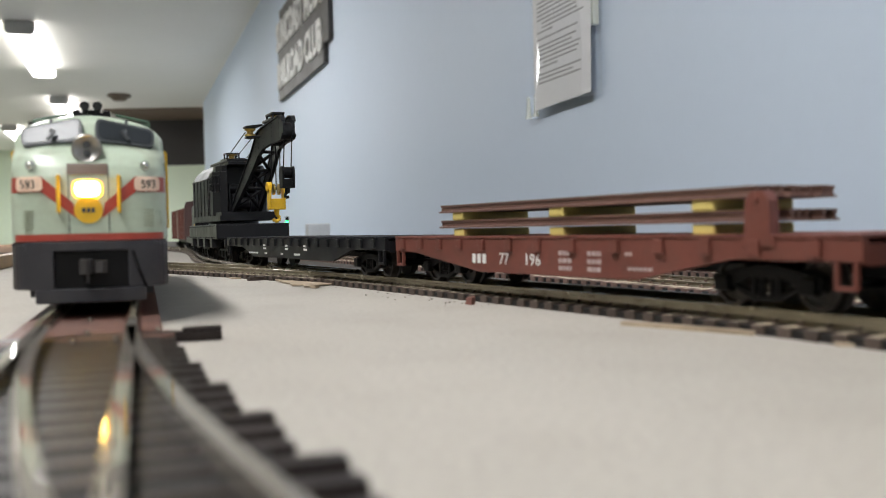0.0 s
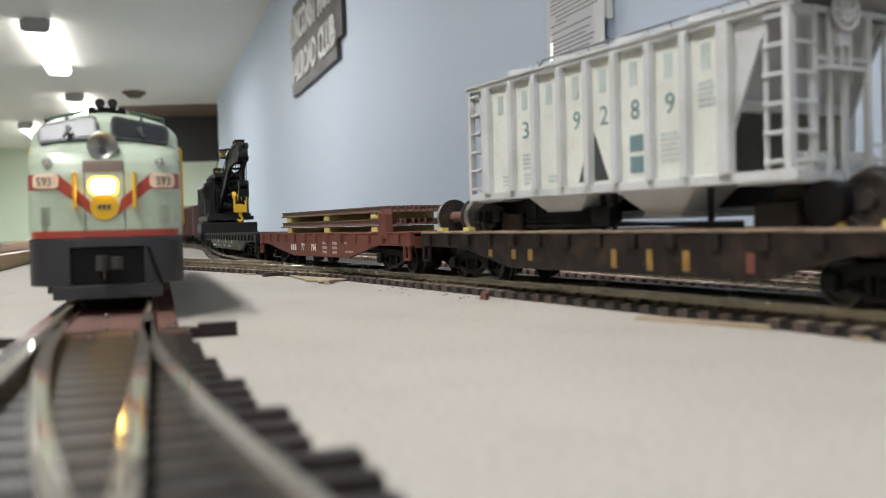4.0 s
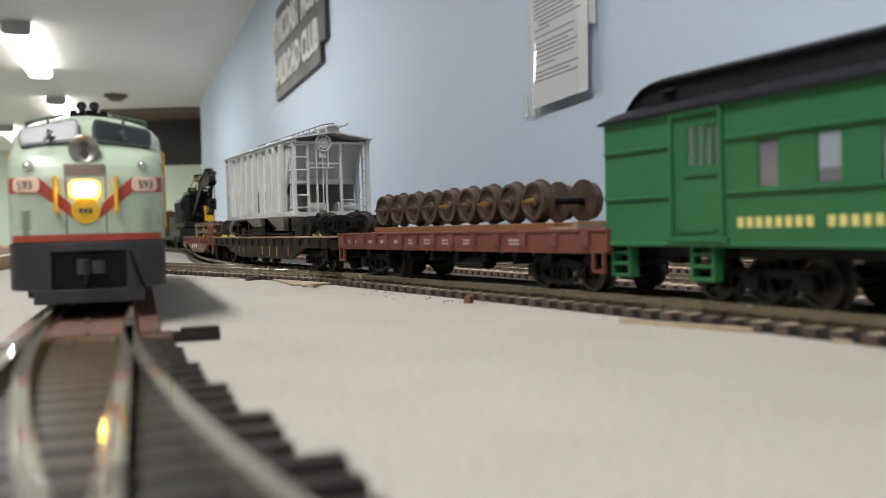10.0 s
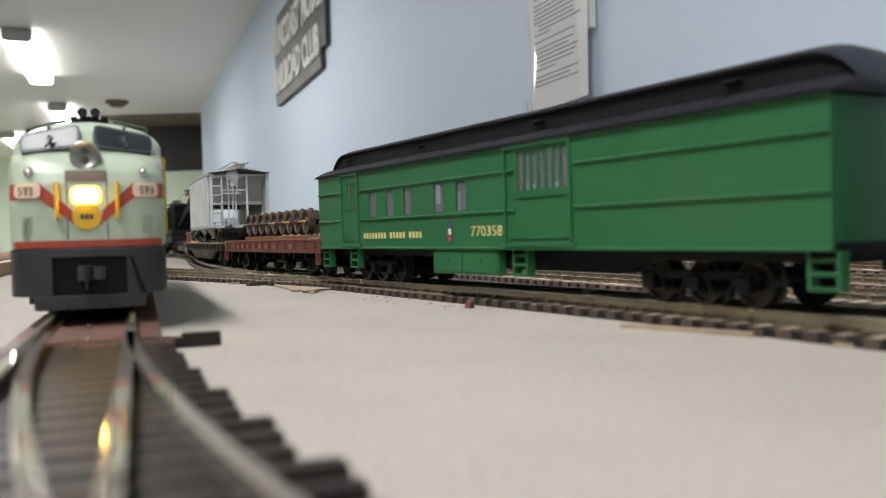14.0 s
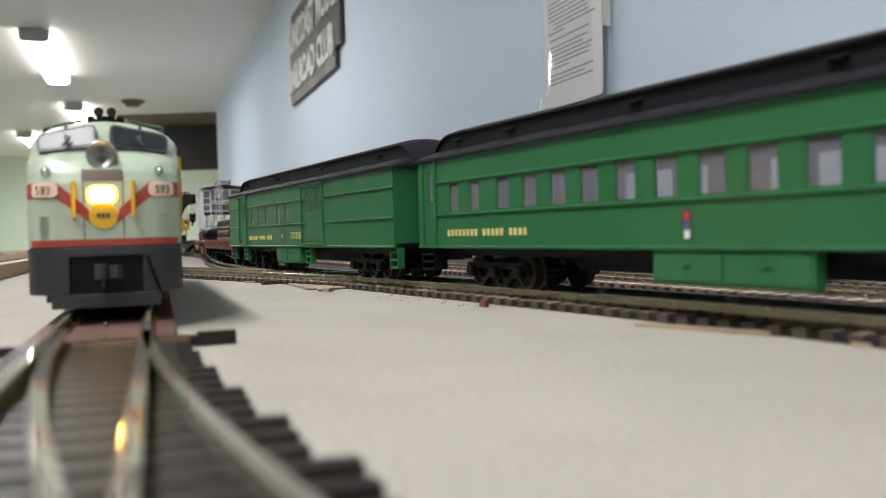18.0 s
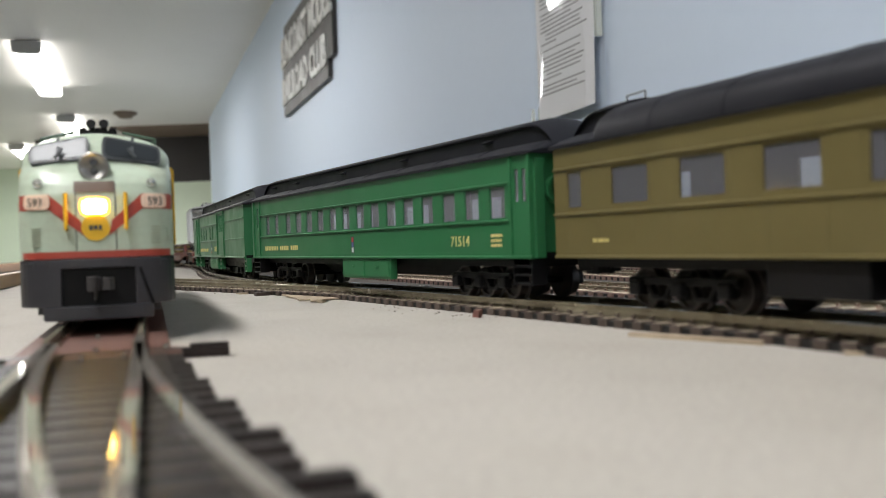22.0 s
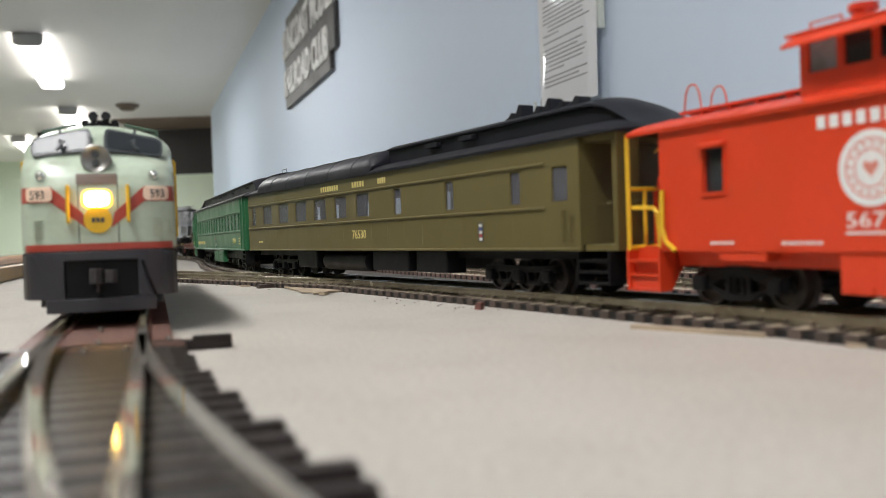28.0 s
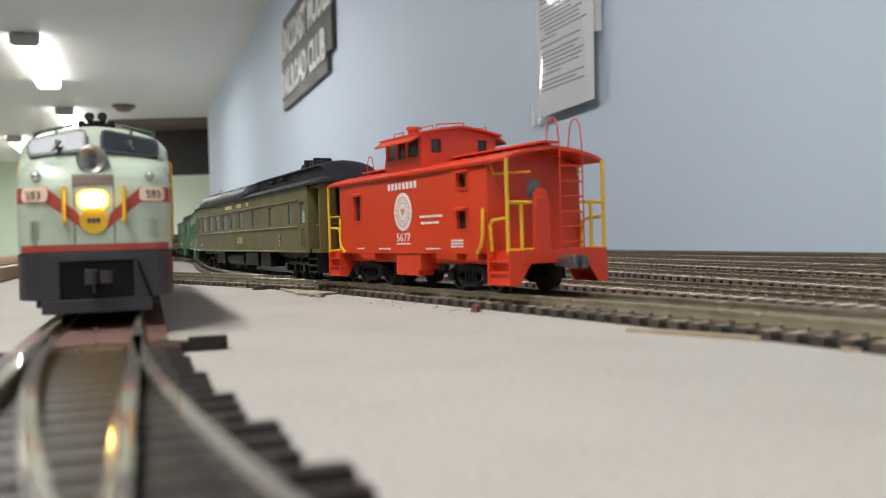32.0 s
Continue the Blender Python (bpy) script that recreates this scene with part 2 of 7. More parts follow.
def piece(name, mesh, parent, m):
    ob = new(name, mesh)
    ob.parent = parent
    ob.matrix_basis = m
    return ob


def thing(name, label, category, group="", kind="", m=None):
    ob = new(name)
    if m is not None:
        ob.matrix_basis = m
    return tagged(ob, label, category, group, kind)


def lettering(name, text, size, material, parent, at_pose, width=None, depth=0.12, label="", bold=0.0):
    """Raised letters; size is the cap height in millimetres, width the length that they are drawn to."""
    cu = bpy.data.curves.new(name, "FONT")
    cu.body, cu.size, cu.extrude, cu.align_x = text, size * MM * 1.42, depth * MM * 0.5, "CENTER"
    cu.resolution_u = 2
    cu.offset = bold * MM
    tmp = new(name, cu)
    bpy.context.view_layer.update()
    me = bpy.data.meshes.new_from_object(tmp.evaluated_get(bpy.context.evaluated_depsgraph_get()))
    bpy.data.objects.remove(tmp)
    xs = [v.co.x for v in me.vertices]
    k = width * MM / (max(xs) - min(xs)) if width else 1.0
    for v in me.vertices:
        v.co.x *= k
    me.materials.clear()
    me.materials.append(material)
    ob = new(name, me)
    ob.parent = parent
    ob.matrix_basis = at_pose
    if label:
        ob["label"] = label
    return ob


# ---------------------------------------------------------------- the train's line
DS = 0.005
S0 = -1.75


def heading(s):
    def poly(u):
        return 0.50929 - 0.265 * u - 1.855 * u ** 2 + 3.445 * u ** 3 - 1.02076 * u ** 4
    def slope(u):
        return -0.265 - 3.71 * u + 10.335 * u ** 2 - 4.083 * u ** 3
    if s < -0.2:
        return poly(-0.2) + 0.25 * (s + 0.2)
    if s > 1.0:
        far = poly(0.75) + slope(0.75) * 0.25
        return far - (far - 0.36) * min(1.0, (s - 1.0) / 0.35)
    if s > 0.75:
        return poly(0.75) + slope(0.75) * (s - 0.75)
    return poly(s)


def lay_line():
    n = int((2.3 - S0) / DS) + 1
    pts = [Vector((0, 0, 0))]
    for i in range(n - 1):
        a = heading(S0 + (i + 0.5) * DS)
        pts.append(pts[-1] + Vector((-math.sin(a), math.cos(a), 0)) * DS)
    k = round(-S0 / DS)
    shift = Vector((-0.0339, 0.32976, 0)) - pts[k]
    out = []
    for i, p in enumerate(pts):
        a = heading(S0 + i * DS)
        out.append(p + shift + Vector((math.cos(a), math.sin(a), 0)) * 0.017)
    return out


LINE = lay_line()


def on_line(s, side=0.0):
    """A point of the train track's centre line, or beside it (to the right when positive)."""
    u = min(max((s - S0) / DS, 0), len(LINE) - 2)
    i = int(u)
    p = LINE[i].lerp(LINE[i + 1], u - i)
    a = heading(s)
    return p + Vector((math.cos(a), math.sin(a), 0)) * side

# ---------------------------------------------------------------- the room
WALL_RUN = Vector((-0.3227, 0.9465, 0.0))


def wall_x(y):
    return 0.549 - 0.341 * y


def slab(name, pts, z0, z1, material, label, category, kind="structure"):
    bm = bmesh.new()
    prism(bm, [(x * 1000, y * 1000) for x, y in pts], "z", z0 * 1000, z1 * 1000)
    return tagged(part(name, bm, material), label, category, kind=kind)


slab("ceiling", [(-6.5, -4), (3, -4), (3, 9.8), (-6.5, 9.8)], CEIL, CEIL + 0.08, CEILING, "off-white painted plaster ceiling with soft sheen", "ceiling")
slab("floor", [(-6.5, -4), (3, -4), (3, 9.8), (-6.5, 9.8)], -1.25, -1.17, FLOOR, "dull brown vinyl room floor", "floor")
slab("wall_blue", [(wall_x(-4), -4), (wall_x(6.42), 6.42), (wall_x(6.42) + 0.12, 6.46), (wall_x(-4) + 0.12, -4)], -1.17, CEIL, WALL_BLUE,
     "long smooth wall painted pale blue-grey", "wall")
slab("wall_back", [(-6.5, 9.6), (3, 9.6), (3, 9.7), (-6.5, 9.7)], -1.17, CEIL, WALL_GREEN, "pale green painted end wall", "wall")
slab("wall_side", [(-5.3, -4), (-5.2, -4), (-5.2, 9.6), (-5.3, 9.6)], -1.17, CEIL, WALL_GREEN, "pale green painted side wall", "wall")
slab("wall_rear", [(-6, -4), (3, -4), (3, -3.9), (-6, -3.9)], -1.17, CEIL, WALL_GREEN, "pale green painted rear wall", "wall")


def ceiling_fixture(x, y):
    """A surface wraparound tube fixture: housing, end caps and a lit lens."""
    th = thing("ceiling_light", "lit white fluorescent wraparound fixture on the ceiling", "ceiling light", "ceiling lights in a row",
               m=pose(x, y, CEIL, 0, 0, ROW_TURN))
    bm = bmesh.new()
    prism(bm, [(-50, -2), (50, -2), (43, -22), (-43, -22)], "y", -575, 575)
    part("housing", bm, HOUSING, th, bevel=2)
    bm = bmesh.new()
    prism(bm, [(-59, -22), (59, -22), (56, -44), (42, -54), (-42, -54), (-56, -44)], "y", -560, 560)
    part("diffuser", bm, TUBE, th, "glowing white plastic lens", bevel=2)
    for a in (-584, 560):
        bm = bmesh.new()
        prism(bm, [(-62, -4), (62, -4), (59, -46), (44, -57), (-44, -57), (-59, -46)], "y", a, a + 24)
        part("end_cap", bm, HOUSING, th, bevel=3)


for lx, ly in LIGHT_ROW:
    ceiling_fixture(lx, ly)

bm = bmesh.new()
box(bm, -3250, -1000, 7250, 7310, 571, CEIL * 1000 - 1)
tagged(part("valance", bm, DARK_PANEL, bevel=3), "dark brown board hung below the ceiling", "valance", kind="structure")

SOFFIT = mat("brown_soffit", (0.17, 0.125, 0.09), 0.6, vary=0.12, scale=5, fine=60)
slab("soffit", [(-2.42, 6.62), (wall_x(6.4) - 0.01, 6.62), (-1.05, 7.24), (-2.42, 7.24)], CEIL - 0.012, CEIL - 0.002, SOFFIT, "brown stained board fixed under the ceiling", "soffit")
detector = thing("ceiling_detector", "small tan round detector on the ceiling", "detector", m=pose(-2.07, 5.96, CEIL))
bm = bmesh.new()
rod(bm, (0, 0, -1), (0, 0, -16), 74, 28)
part("base", bm, SOFFIT, detector, bevel=2)
bm = bmesh.new()
rod(bm, (0, 0, -16), (0, 0, -40), 62, 28, 40)
part("cover", bm, SOFFIT, detector, bevel=2, smooth=True)

# ---------------------------------------------------------------- the layout
slab("yard_base", [(-1.6, -2.2), (wall_x(-2.2) - 0.004, -2.2), (wall_x(2.6) - 0.004, 2.6), (-1.6, 2.6)], -0.03, -0.0003, YARD_BASE,
     "dull brown painted base under the yard tracks", "layout base")


def board():
    right = [on_line(s / 100, 0.021) for s in range(-165, 160, 3)]
    return [(p.x, p.y) for p in right] + [(-0.78, 2.55), (-0.95, 2.55), (-0.02, -0.4), (0.2, -2.1)]


slab("layout_board", board(), -0.006, 0.0, BOARD, "bare beige fibre board under the tracks", "layout board")


def sweep(bm, pts, profile):
    """A profile of (across, up) in millimetres drawn along points."""
    rings = []
    for i, p in enumerate(pts):
        d = (pts[min(i + 1, len(pts) - 1)] - pts[max(i - 1, 0)]).normalized()
        n = Vector((d.y, -d.x, 0))
        rings.append([bm.verts.new(p + n * a * MM + Vector((0, 0, h * MM))) for a, h in profile])
    k = len(profile)
    for r0, r1 in zip(rings, rings[1:]):
        for i in range(k):
            j = (i + 1) % k
            bm.faces.new((r0[i], r0[j], r1[j], r1[i]))
    bm.faces.new(rings[0])
    bm.faces.new(rings[-1][::-1])


RAIL_SHAPE = [(-0.9, 2.0), (0.9, 2.0), (0.9, 2.35), (0.3, 2.6), (0.3, 3.6), (0.55, 3.8), (0.55, 4.42), (0.46, 4.5), (-0.46, 4.5), (-0.55, 4.42), (-0.55, 3.8), (-0.3, 3.6),
              (-0.3, 2.6), (-0.9, 2.35)]


TURNOUT_SECTION = [(-0.5, 2.0), (0.5, 2.0), (0.5, 3.6), (0.9, 3.61), (0.9, 4.5), (-0.9, 4.5), (-0.9, 3.61), (-0.5, 3.6)]
SQUARE_RAIL = [(-1.1, 2.0), (1.1, 2.0), (1.1, 2.35), (0.4, 2.36), (0.4, 3.8), (0.75, 3.81), (0.75, 4.5), (-0.75, 4.5), (-0.75, 3.81), (-0.4, 3.8), (-0.4, 2.36), (-1.1, 2.35)]


def tie_mesh(half, material, width=3.1):
    bm = bmesh.new()
    box(bm, -width / 2, width / 2, -half, half, 0.0, 2.0)
    bmesh.ops.bevel(bm, geom=[e for e in bm.edges if all(v.co.z > 0.0015 for v in e.verts)], offset=0.25 * MM, segments=1, affect="EDGES")
    for y in (-8.65, 8.65):
        for d in (-1.25, 1.25):
            box(bm, -0.55, 0.55, y + d - 0.35, y + d + 0.35, 1.9, 2.75)
    return mesh_of("tie", bm, material)


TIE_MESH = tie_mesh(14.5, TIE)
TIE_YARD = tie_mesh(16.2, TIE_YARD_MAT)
# yard ties: upward faces take the pale cream material, the rest stays brown
TIE_YARD.materials.append(TIE_PALE_TOP)
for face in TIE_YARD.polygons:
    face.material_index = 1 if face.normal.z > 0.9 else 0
# main track ties: upward faces take a paler tan than the sides
TIE_MESH.materials.append(mat("tan_tie_top", (0.30, 0.25, 0.175), 0.8, vary=0.25, scale=120, grain=0.2, by_object=0.3))
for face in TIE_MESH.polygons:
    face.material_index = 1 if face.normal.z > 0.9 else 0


RAIL_LOW = [(a, 2.0 + (h - 2.0) * 0.56) for a, h in RAIL_SHAPE]


def track(name, label, point, s0, s1, z, step=0.0061, group="", rail=RAIL_STEEL, tie=None, plain=None):
    """point(s, side) gives the ground place. Rails and every tie are parts."""
    th = thing(name, label, "track", group, m=Matrix.Translation((0, 0, z)))
    n = max(2, int((s1 - s0) / 0.02))
    half_tie = 14.5 if tie is None else 16.2
    for side in (-0.00865, 0.00865):
        bm = bmesh.new()
        sweep(bm, [point(s0 + (s1 - s0) * i / n, side) for i in range(n + 1)], RAIL_SHAPE if tie is None else RAIL_LOW)
        part("rail", bm, rail, th, smooth=True)
    # added sheet just below the tie tops, painting the gaps' shade
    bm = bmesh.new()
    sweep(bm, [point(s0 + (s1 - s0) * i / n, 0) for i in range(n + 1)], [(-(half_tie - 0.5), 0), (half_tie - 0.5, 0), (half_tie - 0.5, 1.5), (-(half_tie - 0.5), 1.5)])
    part("tie_gap_sheet", bm, GAP_SHADE, th)
    count = int((s1 - s0) / step)
    for i in range(count):
        s = s0 + (i + 0.5) * step
        p, q = point(s, 0), point(s + 0.002, 0)
        a = math.atan2(q.y - p.y, q.x - p.x) + random.uniform(-0.012, 0.012)
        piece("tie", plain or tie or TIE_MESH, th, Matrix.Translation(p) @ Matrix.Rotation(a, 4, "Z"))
    return th


track("main_track", "model railway track with tan rails on dark brown ties", on_line, -0.33, 1.25, 0.0)
track("main_track", "model railway track running on behind the engine", on_line, 1.25, 2.15, 0.0)


def straight(x0, y0, head):
    a = radians(head)
    d, n = Vector((-math.sin(a), math.cos(a), 0)), Vector((math.cos(a), math.sin(a), 0))
    return lambda s, side: Vector((x0, y0, 0)) + d * s + n * side


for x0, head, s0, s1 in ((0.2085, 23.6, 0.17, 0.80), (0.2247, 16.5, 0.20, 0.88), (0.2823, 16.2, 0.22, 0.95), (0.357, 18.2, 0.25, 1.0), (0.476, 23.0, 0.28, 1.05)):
    track("yard_track", "weathered yard track with tan rails and pale-topped brown ties", straight(x0, 0.0, head), s0, s1, -0.0003,
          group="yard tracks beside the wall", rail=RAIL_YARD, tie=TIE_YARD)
bm = bmesh.new()
sweep(bm, [on_line(s / 50, 0.0) for s in range(-20, 7)], [(23.5, -0.2), (45, -0.2), (45, 0.8), (23.5, 0.8)])
tagged(part("foam_strip", bm, BLACK_STRIP, bevel=0.5), "black foam strip lying along the board's edge", "foam strip")

# the branch that leaves the main track towards the engine's side
def branch_curve():
    p0, p1, p2 = Vector((-0.006, 0.325, 0)), Vector((-0.09, 0.45, 0)), Vector((-0.40, 0.80, 0))
    return [p0 * (1 - u) ** 2 + p1 * 2 * u * (1 - u) + p2 * u * u for u in (i / 200 for i in range(201))]


BRANCH = branch_curve()
BRANCH_AT = [0.0]
for p, q in zip(BRANCH, BRANCH[1:]):
    BRANCH_AT.append(BRANCH_AT[-1] + (q - p).length)


def branch(s, side):
    """s is the distance in metres from the branch's start."""
    i = min(max(int(np.searchsorted(BRANCH_AT, s)) - 1, 0), 199)
    d = (BRANCH[i + 1] - BRANCH[i]).normalized()
    return BRANCH[i] + d * (s - BRANCH_AT[i]) + Vector((d.y, -d.x, 0)) * side


track("branch_track", "model railway branch track joining the main track", branch, 0.012, BRANCH_AT[-1], 0.0)

# engine's track and turnout
ENGINE_HEAD = 18.0
ENGINE_RUN = straight(-0.0742, 0.1917, ENGINE_HEAD)      # centre line by the engine's nose


def diverging(s, side):
    """The curved leg: s counts from the points towards the camera."""
    a = radians(ENGINE_HEAD)
    d, n = Vector((math.sin(a), -math.cos(a), 0)), Vector((math.cos(a), math.sin(a), 0))
    r = 0.83
    b = s / r
    base = ENGINE_RUN(-0.011, 0)
    return base + d * (r * math.sin(b)) + n * (r * (1 - math.cos(b))) + (n * math.cos(b) + d * math.sin(b)) * side


def turnout():
    th = thing("turnout", "dark brown plastic turnout with worn nickel rails", "turnout")
    for run, s0, s1, side in ((ENGINE_RUN, -0.30, -0.02, -0.0074), (ENGINE_RUN, -0.30, -0.028, 0.00865), (diverging, 0.012, 0.30, -0.0064), (diverging, 0.0, 0.30, 0.00865)):
        bm = bmesh.new()
        n = 40
        sweep(bm, [run(s0 + (s1 - s0) * i / n, side) for i in range(n + 1)], TURNOUT_SECTION)
        part("rail", bm, TURNOUT_RAIL, th)
    k = 0
    s = -0.0175
    while s > -0.28:
        group = int((-s - 0.0) / 0.021)
        half_left, half_right = 14.5, 14.5 + (group * 21) ** 2 * 0.00070 + 1.7
        bm = bmesh.new()
        half_right = min(half_right, 70)
        box(bm, -1.7, 1.7, -half_right, half_left, 0, 2.0)
        p = ENGINE_RUN(s, 0)
        me = mesh_of("tie", bm, TIE_RED if s > -0.028 else TIE_NEAR, bevel=0.3)
        piece("tie", me, th, Matrix.Translation(p) @ Matrix.Rotation(radians(90 + ENGINE_HEAD), 4, "Z"))
        s -= 0.007
        k += 1
    # stepped sheet filling the turnout's tie gaps, shade put into its colour
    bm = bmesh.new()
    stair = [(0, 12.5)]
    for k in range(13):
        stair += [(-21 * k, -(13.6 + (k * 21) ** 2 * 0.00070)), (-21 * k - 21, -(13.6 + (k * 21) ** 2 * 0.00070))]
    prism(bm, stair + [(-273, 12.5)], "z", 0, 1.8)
    gap_sheet = part("tie_gap_sheet", bm, GAP_SHADE, th)
    gap_sheet.matrix_basis = Matrix.Translation(ENGINE_RUN(-0.019, 0)) @ Matrix.Rotation(radians(90 + ENGINE_HEAD), 4, "Z")
    # bright spikes and joints by the points
    for x, y in ((-0.078, 0.2017), (-0.0679, 0.1741), (-0.0812, 0.1886), (-0.0588, 0.1638), (-0.0655, 0.1612), (-0.0645, 0.1863), (-0.0905, 0.1765), (-0.0555, 0.178)):
        bm = bmesh.new()
        rod(bm, (x * 1000, y * 1000, 1.9), (x * 1000, y * 1000, 2.9), 0.55, 10)
        part("spike", bm, TURNOUT_RAIL, th, "bright metal pin", bevel=0.2, smooth=True)
    bm = bmesh.new()
    box(bm, -1.7, 1.7, -25.5, 20.5, 0, 2.0)
    box(bm, -1.7, 1.7, -25.5, -18.0, 2.0, 2.7)
    piece("head_tie", mesh_of("head_tie", bm, TIE_NEAR, bevel=0.3), th, Matrix.Translation(ENGINE_RUN(-0.0207, 0) + Vector((0, 0, 0.0001))) @ Matrix.Rotation(radians(90 + ENGINE_HEAD), 4, "Z"))
    return th


turnout()
track("engine_track", "model railway track under the engine", ENGINE_RUN, -0.014, 0.9, 0.0, plain=tie_mesh(14.5, TIE_RED))

# ---------------------------------------------------------------- rolling stock
# Each car's own space: x runs forward along the train, +y is its left flank, z is up from the rail top; millimetres.
CARS = []
FLANK = Matrix(((-1, 0, 0), (0, 0, 1), (0, 1, 0))).to_4x4()


def flank(x, y, z):
    return Matrix.Translation((x * MM, y * MM, z * MM)) @ FLANK


def car_root(name, label, category, s_mid, base):
    th = thing(name, label, category)
    CARS.append((th, s_mid, base * MM))
    return th


def loft(bm, rings, cap=True):
    vs = [[bm.verts.new(Vector(p) * MM) for p in r] for r in rings]
    n = len(rings[0])
    for a, b in zip(vs, vs[1:]):
        for i in range(n):
            j = (i + 1) % n
            bm.faces.new((a[i], a[j], b[j], b[i]))
    if cap:
        bm.faces.new(vs[0][::-1])
        bm.faces.new(vs[-1])


def disc_profile(bm, x, z, profile, n=24):
    """A turned shape round an axle along y: profile of (y, radius)."""
    rings = [[(x + r * math.cos(2 * math.pi * i / n), y, z + r * math.sin(2 * math.pi * i / n)) for i in range(n)] for y, r in profile]
    loft(bm, rings)


WHEELS = []


def wheel(parent, x, z, side, r, material, rolls=False):
    bm = bmesh.new()
    s = side
    disc_profile(bm, 0, 0, [(s * 6.9, r + 0.7), (s * 7.4, r + 0.7), (s * 7.6, r), (s * 9.9, r - 0.1), (s * 9.9, r - 0.9), (s * 9.2, r - 1.1), (s * 9.0, r * 0.35),
                            (s * 9.9, r * 0.3), (s * 9.9, 0.3)])
    ob = part("wheel", bm, material, parent, smooth=True)
    ob.matrix_basis = Matrix.Translation((x * MM, 0, z * MM))
    if rolls:
        WHEELS.append((ob, x, z, r))
    return ob


def axle(parent, x, z, material, stub=None):
    bm = bmesh.new()
    rod(bm, (x, -9.4, z), (x, 9.4, z), 1.0, 10)
    ob = part("axle", bm, material, parent, smooth=True)
    if stub:
        for s in (-1, 1):
            b2 = bmesh.new()
            rod(b2, (x, s * 9.2, z), (x, s * 13.0, z), 1.0, 10, 0.15)
            part("axle_end", b2, stub, parent, smooth=True)
    return ob


def truck(parent, x, wheels, r=4.8, steel=WHEEL_DARK, rolls=True):
    """A truck: side frames with journals and springs, bolster, wheels and axles."""
    tr = new("truck")
    tr.parent = parent
    tr.matrix_basis = Matrix.Translation((x * MM, 0, 0))
    half = max(wheels)
    for s in (-1, 1):
        y0, y1 = s * 10.6, s * 12.4
        bm = bmesh.new()
        if len(wheels) == 2:
            prism(bm, [(-half - 2.4, 4.0), (-half - 2.4, 6.6), (-2.6, 8.4), (2.6, 8.4), (half + 2.4, 6.6), (half + 2.4, 4.0), (half - 2.0, 4.3), (3.4, 6.2), (-3.4, 6.2), (-half + 2.0, 4.3)],
                  "y", y0, y1)
            prism(bm, [(-half + 1.2, 4.4), (-2.8, 1.6), (2.8, 1.6), (half - 1.2, 4.4), (half - 2.6, 4.6), (2.2, 2.7), (-2.2, 2.7), (-half + 2.6, 4.6)], "y", y0, y1)
            for a in (-3.4, 2.2):
                box(bm, a, a + 1.2, min(y0, y1), max(y0, y1), 2.4, 6.6)
        else:
            box(bm, -half - 3, half + 3, min(y0, y1), max(y0, y1), 5.6, 7.4)
            for a in (-half / 2, half / 2):
                prism(bm, [(a - 4.4, 5.8), (a - 2.2, 2.4), (a + 2.2, 2.4), (a + 4.4, 5.8), (a + 3.2, 5.8), (a + 1.6, 3.4), (a - 1.6, 3.4), (a - 3.2, 5.8)], "y", y0, y1)
        part("side_frame", bm, BLACK, tr, bevel=0.25)
        for w in wheels:
            bm = bmesh.new()
            box(bm, w - 1.7, w + 1.7, min(s * 11.0, s * 13.6), max(s * 11.0, s * 13.6), 3.2, 6.4)
            part("journal_box", bm, BLACK, tr, bevel=0.4)
        for a in (-1.1, 1.1):
            bm = bmesh.new()
            rod(bm, (a, s * 11.6, 2.6), (a, s * 11.6, 6.0), 0.55, 8)
            for k in range(5):
                rod(bm, (a, s * 11.6, 2.6 + k * 0.75), (a, s * 11.6, 3.0 + k * 0.75), 0.95, 10)
            part("spring", bm, BLACK, tr)
    bm = bmesh.new()
    box(bm, -2.2, 2.2, -10.8, 10.8, 4.6, 8.6)
    part("bolster", bm, BLACK, tr, bevel=0.3)
    for w in wheels:
        for s in (-1, 1):
            wheel(tr, w, r, s, r, steel, rolls)
        axle(tr, w, r, BLACK)
    return tr


def coupler(parent, x, sign, material=BLACK):
    bm = bmesh.new()
    box(bm, min(x, x + sign * 7), max(x, x + sign * 7), -1.2, 1.2, 7.6, 9.8)
    prism(bm, [(x + sign * 6, -1.6), (x + sign * 10.5, -2.4), (x + sign * 10.5, -0.6), (x + sign * 8.2, -0.2), (x + sign * 8.4, 1.2), (x + sign * 10.3, 1.4), (x + sign * 10.2, 2.6), (x + sign * 6.4, 2.2)],
          "z", 7.0, 10.6)
    part("coupler", bm, material, parent, bevel=0.3)


def bars(parent, name, x0, x1, z0, z1, count, material, y=17.06, gaps=()):
    """A line of plain bars, one for each letter, from x0 back to x1."""
    step = (x1 - x0) / count
    for i in range(count):
        if i in gaps:
            continue
        bm = bmesh.new()
        a, b = x0 + step * (i + 0.16), x0 + step * (i + 0.80)
        box(bm, min(a, b), max(a, b), y, y + 0.1, z0 + (z1 - z0) * 0.08, z1 - (z1 - z0) * 0.08)
        part(name, bm, material, parent)


def small_print(parent, x0, x1, z0, z1, rows, material, y=17.06):
    bm = bmesh.new()
    h = (z1 - z0) / rows
    for i in range(rows):
        x = x0
        while x > x1 + 0.4:
            w = random.uniform(0.5, 1.6)
            box(bm, max(x - w, x1), x, y, y + 0.08, z0 + i * h + h * 0.2, z0 + i * h + h * 0.8)
            x -= w + 0.35
    return part("small_print", bm, material, parent)


